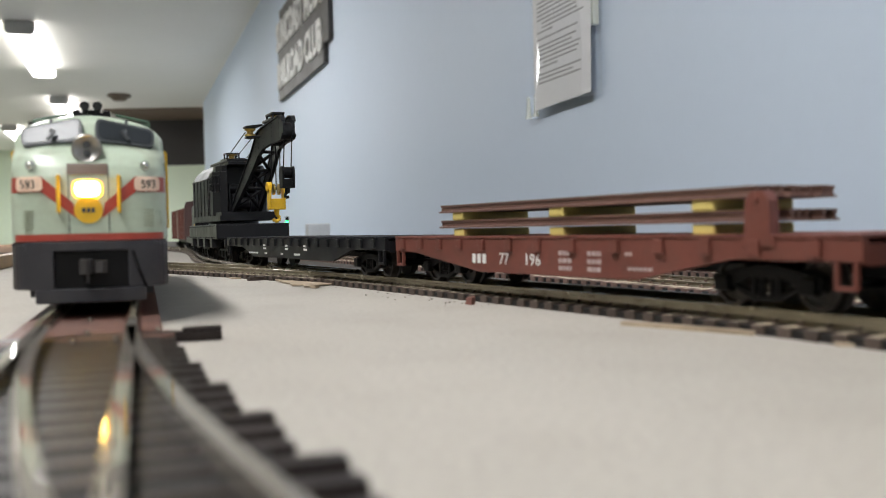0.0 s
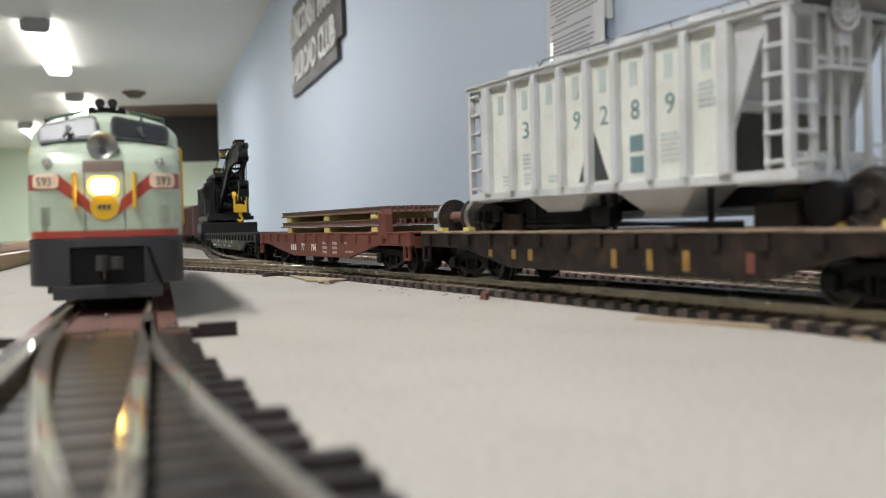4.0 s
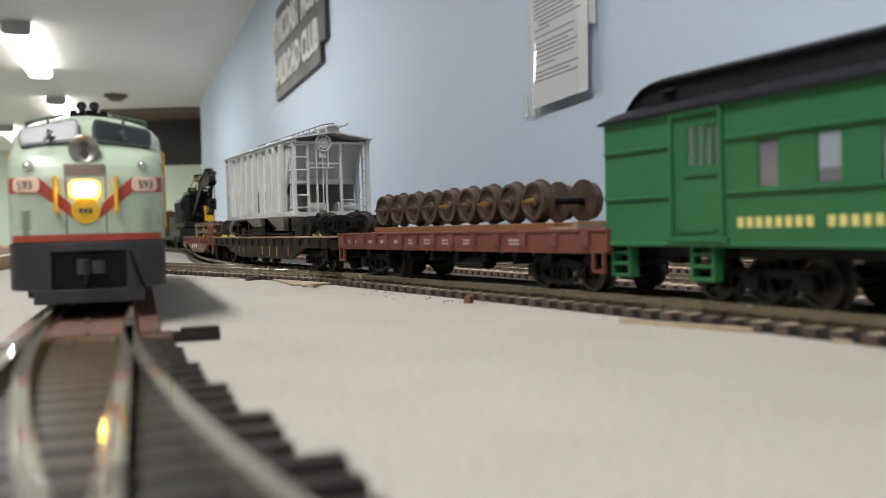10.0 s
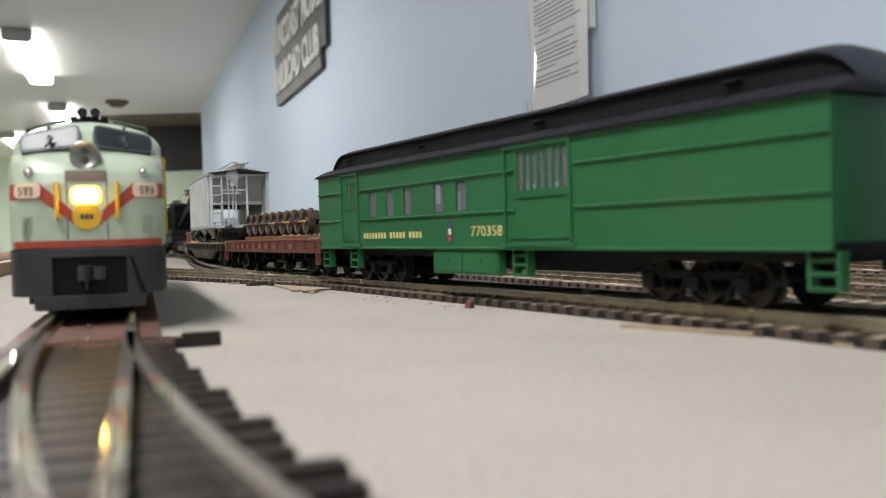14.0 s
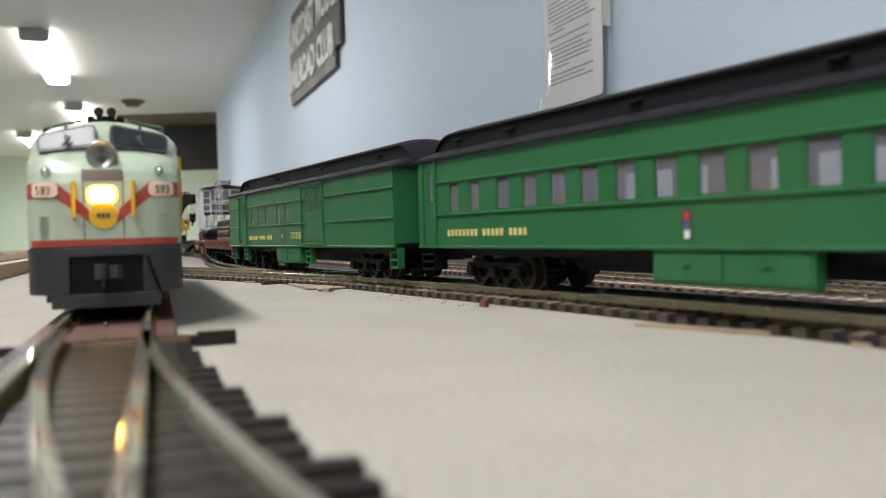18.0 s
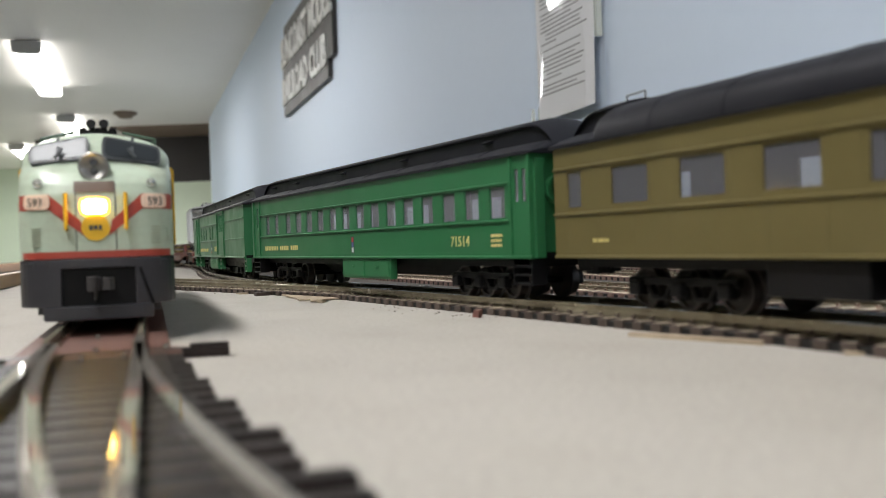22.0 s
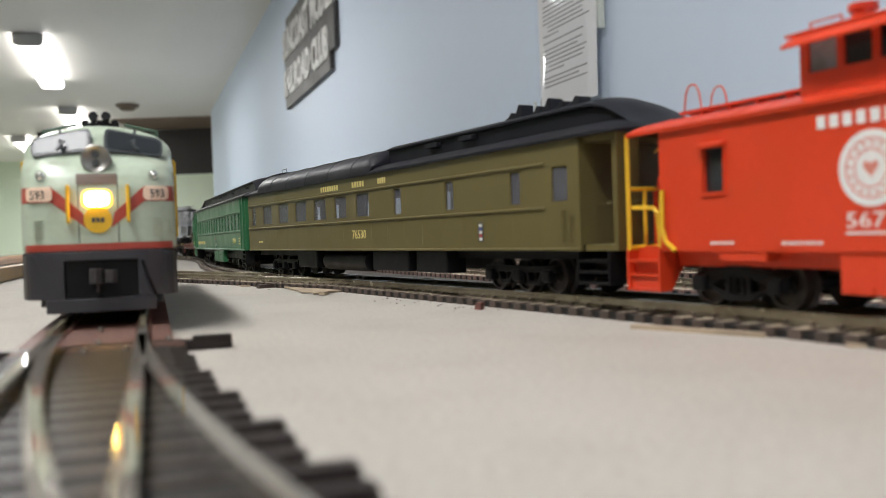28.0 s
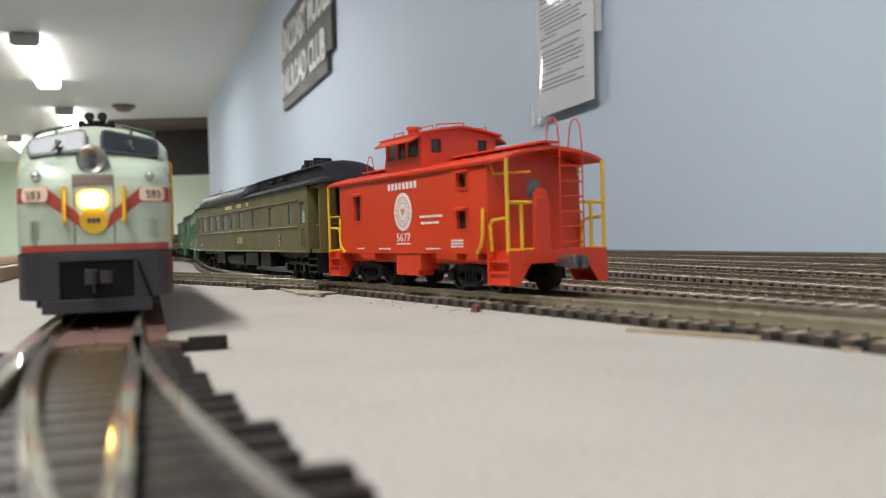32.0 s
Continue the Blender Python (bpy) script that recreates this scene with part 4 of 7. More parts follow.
for x in np.arange(-56, 58, 7.0):
    if not -9 < x < 16:
        loft(bm, [[(x + a, 16.95, 37.1), (x + a, 14, 38.55), (x + a, 8, 40.05), (x + a, 8, 39.6), (x + a, 16.8, 36.6)] for a in (-0.25, 0.25)])
part("roof_seam", bm, CABOOSE_RED, roof)
# cupola
CX0, CX1 = -7.0, 18.6
bm = bmesh.new()
for a, b, c, d in ((CX0, CX1, 37, 42.4), (CX0, CX1, 48.6, 49.6), (CX0, -5.0, 42.4, 48.6), (2.6, 4.0, 42.4, 48.6), (9.4, 10.8, 42.4, 48.6), (16.8, CX1, 42.4, 48.6)):
    box(bm, a, b, 12.8, 14, c, d)
    box(bm, a, b, -14, -12.8, c, d)
cup = part("cupola", bm, CABOOSE_RED, cab)
for x in (CX0, CX1 - 1.2):
    bm = bmesh.new()
    box(bm, x, x + 1.2, -12.8, 12.8, 37, 42.8)
    for a, b in ((-12.8, -11), (-6.4, 6.4), (11, 12.8)):
        box(bm, x, x + 1.2, a, b, 42.8, 48.2)
    prism(bm, [(-12.8, 48.2), (12.8, 48.2), (12.8, 49.6), (0, 51.6), (-12.8, 49.6)], "x", x, x + 1.2)
    e = part("cupola_end", bm, CABOOSE_RED, cup)
    for a in (-11, 6.4):
        bm = bmesh.new()
        box(bm, x + 0.4, x + 0.7, a, a + 4.6, 42.8, 48.2)
        pane = part("pane", bm, GLASS_DARK, e)
        bm = bmesh.new()
        for p in ((a, a + 4.6, 42.8, 43.3), (a, a + 4.6, 47.7, 48.2), (a, a + 0.5, 43.3, 47.7), (a + 4.1, a + 4.6, 43.3, 47.7)):
            box(bm, x - 0.25, x + 1.45, p[0], p[1], p[2], p[3])
        part("window_frame", bm, CABOOSE_RED, pane)
for s in (1, -1):
    for a, b, m in ((-5.0, 2.6, GLASS_DARK), (4.0, 9.4, GLASS_DARK), (10.8, 16.8, GLASS_FROST)):
        bm = bmesh.new()
        box(bm, a, b, min(s * 13.2, s * 13.5), max(s * 13.2, s * 13.5), 42.4, 48.6)
        part("pane", bm, m, cup)
    bm = bmesh.new()
    prism(bm, [(s * 13.9, 48.6), (s * 18.0, 46.6), (s * 18.0, 47.2), (s * 13.9, 49.7)], "x", CX0 - 0.4, CX1 + 0.6)
    part("awning", bm, CABOOSE_RED, cup)
bm = bmesh.new()
half = [(15.4, 49.0), (15.4, 49.6), (7.5, 51.2), (0, 52.1)]
ring = half + [(-y, z) for y, z in half[-2::-1]] + [(-7, 50.6), (0, 51.5), (7, 50.6)]
loft(bm, [[(x, y, z) for y, z in ring] for x in (CX0 - 2, CX1 + 2)])
part("cupola_roof", bm, CABOOSE_RED, cup)
bm = bmesh.new()
rod(bm, (11, 7, 51.0), (11, 7, 53.2), 2.0, 14)
rod(bm, (11, 7, 52.6), (11, 7, 53.6), 2.5, 14)
part("smoke_jack", bm, CABOOSE_RED, cup, smooth=True)
bm = bmesh.new()
for y in (10, -10):
    bent(bm, [(-7.6, y, 51.0), (-7.6, y, 52.0), (0, y, 52.0), (0, y, 51.0)], 0.2)
    bent(bm, [(19.6, y, 51.0), (19.6, y, 52.0), (13, y, 52.0), (13, y, 51.0)], 0.2)
bent(bm, [(-8.4, 9, 51.2), (-8.4, 9, 52.2), (-8.4, -1, 53.0), (-8.4, -1, 52.0)], 0.2)
part("roof_rail", bm, CABOOSE_RED, cup)
cup.matrix_basis = Matrix.Translation((-3.8 * MM, 0, 0))
# platforms, steps, railings
for sign in (-1, 1):
    e0 = 51.0 if sign > 0 else -52.0
    e1 = e0 + sign * 11
    lo, hi = min(e0, e1), max(e0, e1)
    bm = bmesh.new()
    box(bm, lo, hi, -12.5, 12.5, 10.8, 12.4)
    box(bm, e1 - 0.6, e1 + 0.6, -12.5, 12.5, 8.6, 12.4)
    plat = part("platform", bm, CABOOSE_RED, cab)
    for s in (1, -1):
        for x in (lo, hi - 0.7):
            bm = bmesh.new()
            prism(bm, [(s * 16.6, 2.8), (s * 16.6, 12.2), (s * 7.0, 12.2), (s * 7.4, 10.4), (s * 10.2, 7.6), (s * 13.4, 2.8)], "x", x, x + 0.7)
            part("step_side", bm, CABOOSE_RED, plat)
        for i in range(3):
            bm = bmesh.new()
            box(bm, lo + 0.7, hi - 0.7, min(s * (13.6 - i * 1.8), s * 16.4), max(s * (13.6 - i * 1.8), s * 16.4), 2.8 + i * 3.1, 3.4 + i * 3.1)
            part("tread", bm, CABOOSE_RED, plat)
            bm = bmesh.new()
            y_r = 15.9 - i * 0.9
            box(bm, lo + 0.7, hi - 0.7, min(s * y_r, s * (y_r - 0.6)), max(s * y_r, s * (y_r - 0.6)), 3.4 + i * 3.1, 5.9 + i * 3.1)
            part("step_riser", bm, CABOOSE_RED, plat)
        bm = bmesh.new()
        xe = e1 - sign * 0.8
        rod(bm, (xe, s * 16.3, 11.6), (xe, s * 16.3, 37), 0.55, 8)
        part("corner_post", bm, YELLOW, plat, "yellow corner post")
        bm = bmesh.new()
        bent(bm, [(xe, s * 16.3, 25.1), (xe, s * 8.4, 25.1)], 0.5)
        bent(bm, [(xe, s * 11.8, 25.1), (xe, s * 11.8, 12.2)], 0.5)
        bent(bm, [(xe, s * 16.2, 12.2), (xe, s * 8.0, 12.2)], 0.55)
        bent(bm, [(xe, s * 8.5, 33.4), (e0 + sign * 1.2, s * 14.6, 33.4), (e0 + sign * 0.4, s * 15.0, 36)], 0.3)
        part("railing", bm, YELLOW, plat, "yellow end railing")
        bm = bmesh.new()
        bent(bm, [(e0 - sign * 1.4, s * 16.6, 24.2), (e0 - sign * 1.5, s * 16.9, 16.2), (e0 - sign * 2.6, s * 16.9, 13.4), (e0 - sign * 5.0, s * 16.6, 11.6)], 0.55)
        bent(bm, [(e0 + sign * 0.9, s * 15.4, 12.0), (e0 + sign * 0.9, s * 15.9, 19.2), (e0 + sign * 2.2, s * 15.9, 20.6), (e0 + sign * 9, s * 16.1, 21.0)], 0.5)
        part("hand_rail", bm, YELLOW, plat, "curved yellow hand rail")
    bm = bmesh.new()
    for y in (-8.6, -0.8):
        bent(bm, [(e1, y, 12), (e1, y, 41.0), (e1 - sign * 0.8, y, 46.6), (e1 - sign * 1.8, y, 48.2), (e1 - sign * 3.0, y, 48.6), (e1 - sign * 4.2, y, 48.2), (e1 - sign * 5.2, y, 46.6), (e1 - sign * 6.4, y, 40.0)], 0.2)
    for z in np.arange(14, 41, 4.2):
        rod(bm, (e1, -8.6, z), (e1, -0.8, z), 0.3, 6)
    part("ladder", bm, CABOOSE_RED, plat)
    bm = bmesh.new()
    prism(bm, [(3.1, 9.5), (8.2, 9.5), (8.2, 24.0), (7.0, 26.4), (4.4, 26.4), (3.1, 24.0)], "x", e1 - 0.4, e1 + 0.9)
    rod(bm, (e1 - sign * 0.4, 5.6, 26.6), (e1 - sign * 1.2, 5.6, 26.6), 2.4, 16)
    part("brake_stand", bm, CABOOSE_RED, plat, bevel=0.2)
    bm = bmesh.new()
    box(bm, e0 - 0.3, e0 + 0.3, -3.2, 4.4, 12.6, 34.4)
    door = part("door", bm, CABOOSE_RED, plat)
    bm = bmesh.new()
    box(bm, e0 - 0.42, e0 + 0.42, -1.4, 2.8, 27, 32)
    part("window", bm, GLASS_FROST, door)
    coupler(cab, e1 - sign, sign, BLACK if sign > 0 else GREY_COUPLER)
bm = bmesh.new()
box(bm, -50, 50, -12, 12, 8.2, 11.4)
part("underframe", bm, CABOOSE_RED, cab)
bm = bmesh.new()
box(bm, -9.5, 6.0, 10, 15.6, 4.3, 11.3)
box(bm, -11.5, -9.5, 9, 15.8, 6.0, 11.3)
for x in (-6, 0, 4):
    rod(bm, (x, 15.6, 5.4), (x, 15.9, 5.4), 0.5, 8)
part("tool_box", bm, CABOOSE_RED, cab, bevel=0.2)
for a, b in ((22, 34), (-34, -22), (-46, -40)):
    bm = bmesh.new()
    box(bm, a, b, 13, 15.8, 9.6, 11.4)
    part("side_bracket", bm, CABOOSE_RED, cab)
truck(cab, 33, (-10, 10))
truck(cab, -36, (-10, 10))
bars(body, "letter_bar", 10.1, -11.0, 32.0, 34.6, 8, LETTER_WHITE, y=W + 0.04)
bm = bmesh.new()
disc_profile(bm, -0.7, 24.9, [(W + 0.02, 6.2), (W + 0.1, 6.2)], 40)
herald = part("round_emblem", bm, LETTER_WHITE, body, "round white herald with red ring")
for r0, r1, m in ((4.9, 4.65, CABOOSE_RED), (3.2, 2.95, CABOOSE_RED)):
    bm = bmesh.new()
    n = 40
    a = [bm.verts.new(((-0.7 + r * math.cos(2 * math.pi * i / n)) * MM, (W + 0.14) * MM, (24.9 + r * math.sin(2 * math.pi * i / n)) * MM)) for r in (r0, r1) for i in range(n)]
    for i in range(n):
        bm.faces.new((a[i], a[(i + 1) % n], a[n + (i + 1) % n], a[n + i]))
    part("ring", bm, m, herald)
bm = bmesh.new()
for i in range(16):
    a = 2 * math.pi * i / 16 + 0.1
    x, z = -0.7 + 4.0 * math.cos(a), 24.9 + 4.0 * math.sin(a)
    box(bm, x - 0.28, x + 0.28, W + 0.1, W + 0.16, z - 0.3, z + 0.3)
part("ring_print", bm, LETTER_ROSE, herald)
bm = bmesh.new()
prism(bm, [(-0.7, 23.5), (0.7, 25.1), (0.6, 25.9), (0.0, 26.1), (-0.7, 25.6), (-1.4, 26.1), (-2.0, 25.9), (-2.1, 25.1)], "y", W + 0.1, W + 0.18)
part("heart", bm, LETTER_ROSE, herald)
lettering("car_number", "5677", 2.6, LETTER_WHITE, body, flank(-0.6, W + 0.04, 15.4), width=9.8)
bm = bmesh.new()
box(bm, -5.6, 4.4, W + 0.02, W + 0.1, 14.3, 14.7)
part("underline", bm, LETTER_WHITE, body)
for x0, x1, z in ((-12.4, -26.6, 22.2), (-13.0, -25.0, 20.2)):
    small_print(body, x0, x1, z, z + 1.3, 1, LETTER_WHITE, y=W + 0.04)
for x0, x1, z, n in ((36, 30, 12.6, 1), (18, 9, 12.5, 1), (-16, -25, 12.4, 1), (-31.5, -38.5, 13.0, 3)):
    small_print(body, x0, x1, z, z + 0.9 * n, n, LETTER_WHITE, y=W + 0.04)
bm = bmesh.new()
rod(bm, (-66, 0, 9.4), (-71, 0, 8.8), 1.5, 10)
rod(bm, (-71, 1.4, 7.2), (-71, 1.4, 10.6), 1.3, 10)
part("coupler_head", bm, GREY_COUPLER, cab, "grey metal coupler", smooth=True)


# ---- flat cars
def flat_car(th, x0, x1, paint, belly, deck, pockets, top=13.6, deck_mat=DECK_WOOD, trucks=None, edge=9.6):
    """Side sills (deep-bellied where given), deck planks, stake pockets, end beams, steps, brake gear, trucks."""
    for s in (1, -1):
        bm = bmesh.new()
        lo = [(x0, top), (x0, edge)] + [(x, z) for x, z in belly] + [(x1, edge), (x1, top)]
        prism(bm, lo, "y", min(s * 15.4, s * 17.0), max(s * 15.4, s * 17.0))
        sill = part("side_sill", bm, paint, th, bevel=0.2)
        for x in pockets:
            bm = bmesh.new()
            box(bm, x - 1.3, x + 1.3, min(s * 17.0, s * 17.9), max(s * 17.0, s * 17.9), top - 3.3, top - 0.2)
            part("stake_pocket", bm, paint, sill, bevel=0.25)
        for x in (x0 + 3.2, x1 - 3.2):
            bm = bmesh.new()
            for a in (-2.2, 1.5):
                box(bm, x + a, x + a + 0.7, min(s * 16.2, s * 17.2), max(s * 16.2, s * 17.2), edge - 4.4, edge)
            box(bm, x - 2.2, x + 2.2, min(s * 16.2, s * 17.2), max(s * 16.2, s * 17.2), edge - 4.8, edge - 4.0)
            part("step", bm, paint, sill, bevel=0.15)
    n = int((x1 - x0) / 3.2)
    bm = bmesh.new()
    box(bm, 0.0, 3.0, -17.3, 17.3, 0.56, 1.2)
    me = mesh_of("plank", bm, deck_mat, bevel=0.15)
    for i in range(n):
        piece("plank", me, th, Matrix.Translation(((x0 + i * (x1 - x0) / n) * MM, 0, (top - 0.55 + random.uniform(-0.08, 0.08)) * MM)))
    for x in (x0, x1 - 1.4):
        bm = bmesh.new()
        box(bm, x, x + 1.4, -15.4, 15.4, edge - 0.6, top - 0.9)
        part("end_sill", bm, paint, th)
    bm = bmesh.new()
    box(bm, x0 + 3, x1 - 3, -4, 4, 6.4, top - 1)
    for x in np.arange(x0 + 30, x1 - 28, 14):
        box(bm, x, x + 1.5, -15.3, 15.3, 8.6, top - 1)
    rod(bm, (-14, 9, 7), (2, 9, 7), 2.8, 12)
    part("underframe", bm, BLACK, th)
    a, b = trucks or (x1 - 24, x0 + 24)
    truck(th, a, (-10, 10))
    truck(th, b, (-10, 10))
    coupler(th, x1 - 2, 1)
    coupler(th, x0 + 2, -1)


rf = car_root("rail_flat_car", "oxide red flat car carrying bundles of rails", "flat car", 0.545, 58)
flat_car(rf, -85, 86, FLAT_RED, [(-57, 9.6), (-30, 4.6), (34, 4.4), (72, 9.2)], None, [80, 68, 56, 44, 32, 18.5, 5.5, -8.5, -24, -38, -51, -63, -76], deck_mat=FLAT_RED)
small_print(rf, -3, -8, 5.6, 11.0, 3, LETTER_DIM, y=17.06)
small_print(rf, -14, -19, 5.6, 11.0, 3, LETTER_DIM, y=17.06)
small_print(rf, -28, -36, 6.4, 7.6, 1, LETTER_DIM, y=17.06)
small_print(rf, -27, -30, 9.6, 10.8, 1, LETTER_DIM, y=17.06)
bars(rf, "letter_bar", 37.7, 29.6, 6.6, 9.6, 3, LETTER_WHITE, y=17.06)
lettering("car_number", "77", 3.0, LETTER_WHITE, rf, flank(21.3, 17.06, 6.8), width=4.4)
lettering("car_number", "196", 3.0, LETTER_WHITE, rf, flank(8.2, 17.06, 6.8), width=6.2)

# the load of rails lies on the car and travels with it
RAIL_BAR = [(-1.3, 0), (1.3, 0), (1.3, 0.35), (0.3, 0.6), (0.3, 1.6), (0.6, 1.8), (0.6, 2.3), (-0.6, 2.3), (-0.6, 1.8), (-0.3, 1.6), (-0.3, 0.6), (-1.3, 0.35)]
load = car_root("rail_load", "two layers of brown rails on yellow blocks on a flat car", "rail load", 0.545, 58)
bm = bmesh.new()
prism(bm, RAIL_BAR, "x", -60.0, 62)
bar_mesh = mesh_of("rail_bar", bm, RAIL_LOAD)
for z in (16.6, 21.2):
    for k in range(9):
        piece("rail_bar", bar_mesh, load, Matrix.Translation((random.uniform(-1.5, 1.5) * MM, (-9.6 + k * 2.68) * MM, z * MM)))
bm = bmesh.new()
box(bm, -3.0, 3.0, -10.6, 12.8, 0, 2.4)
block_mesh = mesh_of("spacer_block", bm, YELLOW_BLOCK, bevel=0.5)
for z in (14.0, 18.9):
    for x in (52, 3, -45):
        piece("spacer_block", block_mesh, load, Matrix.Translation(((x + random.uniform(-1, 1)) * MM, 0, z * MM)))
for s in (1,):
    bm = bmesh.new()
    prism(bm, [(-67.5, 12.0), (-60.0, 12.0), (-60.6, 14.0), (-60.8, 20.4), (-62.2, 22.2), (-65.2, 22.2), (-66.4, 20.4), (-66.6, 14.0)], "y", 14.6, 17.4)
    rod(bm, (-63.6, 17.3, 20.6), (-63.6, 17.9, 20.6), 0.7, 10)
    part("stake", bm, FLAT_RED, load, "tall oxide red stake", bevel=0.5)

WORN_YELLOW = mat("worn_yellow", (0.26, 0.15, 0.035), 0.6, vary=0.35, scale=400)
hf = car_root("weathered_flat_car", "weathered dark brown flat car with wooden deck", "flat car", 0.36175, 66)
flat_car(hf, -92, 93, FLAT_BROWN, [(-66, 9.6), (-46, 4.6), (40, 4.4), (66, 9.4)], None, list(np.arange(-84, 92, 12.2)))
for x, h in ((38, 1.6), (30, 1.8), (-4, 2.6), (-16, 2.8), (-27, 2.6), (-44, 2.4), (50, 1.2)):
    bm = bmesh.new()
    box(bm, x - 1.0, x + 1.0, 17.02, 17.1, 8.4 - h, 8.4 + h * 0.6)
    part("paint_mark", bm, WORN_YELLOW if x > -40 else FLAT_RED, hf, "worn yellow painted mark")

# ---- covered hopper standing on the weathered flat car
hop = car_root("covered_hopper", "pale grey covered hopper body without its trucks", "covered hopper", 0.36175, 66)
HB, HT = 24.6, 53.4
bm = bmesh.new()
prism(bm, [(-39, HB), (50, HB), (50, HT), (-39, HT)], "y", 15.2, 16.2)
prism(bm, [(-39, HB), (50, HB), (50, HT), (-39, HT)], "y", -16.2, -15.2)
body = part("body", bm, HOPPER_CREAM, hop)
for s in (1, -1):
    for x0, xe in ((-39, -1), (50, 1)):
        bm = bmesh.new()
        prism(bm, [(x0, HT), (x0 + xe * 9.5, HT), (x0, HB + 8)], "y", min(s * 15.3, s * 16.1), max(s * 15.3, s * 16.1))
        part("end_web", bm, HOPPER, body)
rib_x = [50, 37.4, 26.4, 15.2, 4.5, -5.6, -17, -27.6, -38.4]
for s in (1, -1):
    for i, x in enumerate(rib_x):
        bm = bmesh.new()
        w = 1.5 if i in (0, len(rib_x) - 1) else 0.9
        prism(bm, [(x - w, HB), (x + w, HB), (x + w, HT + 0.2), (x - w, HT + 0.2)], "y", min(s * 16.2, s * 18.0), max(s * 16.2, s * 18.0))
        part("side_rib", bm, HOPPER, body, bevel=0.25)
    bm = bmesh.new()
    box(bm, -55, 61, min(s * 15.4, s * 17.4), max(s * 15.4, s * 17.4), HT, HT + 1.3)
    part("top_chord", bm, HOPPER, body, bevel=0.2)
    bm = bmesh.new()
    box(bm, -55, 61, min(s * 15.0, s * 17.2), max(s * 15.0, s * 17.2), 22.8, HB + 0.2)
    part("side_sill", bm, HOPPER, body, bevel=0.2)
for xe, x0 in ((-1, -39), (1, 50)):
    bm = bmesh.new()
    prism(bm, [(x0 + xe * 8.7, HT), (x0 + xe * 9.5, HT), (x0 - xe * 2.0, 37.6), (x0 - xe * 2.8, 37.6)], "y", -15.2, 15.2)
    box(bm, x0 - 0.8, x0 + 0.8, -15.2, 15.2, 36.6, 38.8)
    part("slope_sheet", bm, HOPPER, body)
bm = bmesh.new()
loft(bm, [[(x, y, z) for y, z in ((17.8, HT + 1.2), (17.8, HT + 1.7), (0, HT + 4.6), (-17.8, HT + 1.7), (-17.8, HT + 1.2), (0, HT + 3.9))] for x in (-57, 62)])
roof = part("roof", bm, HOPPER, hop)
bm = bmesh.new()
for y in (-2.2, 0, 2.2):
    box(bm, -61, 60, y - 0.8, y + 0.8, HT + 6.2, HT + 6.6)
for x in np.arange(-56, 60, 9):
    box(bm, x, x + 0.8, -3, 3, HT + 4.2, HT + 6.2)
part("roof_walk", bm, HOPPER, roof)
for x in (44, 22, -2, -26):
    bm = bmesh.new()
    rod(bm, (x, 9, HT + 2.6), (x, 9, HT + 4.4), 4.0, 18)
    box(bm, x - 4.4, x + 4.4, 8.4, 9.6, HT + 4.4, HT + 4.9)
    part("roof_hatch", bm, HOPPER, roof, smooth=True)
# running boards and their brackets
bm = bmesh.new()
for y in (-5.0, 5.0):
    bent(bm, [(44, y, HT + 4.0), (40, y, HT + 6.9), (-58, y, HT + 6.9), (-66, y * 0.6, HT + 6.7)], 0.28, 5)
    for x in np.arange(-50, 42, 7.5):
        rod(bm, (x, y, HT + 3.6), (x + 2.5, y, HT + 6.9), 0.22, 5)
part("roof_truss", bm, mat("grey_roof_rods", (0.16, 0.165, 0.17), 0.5), roof)
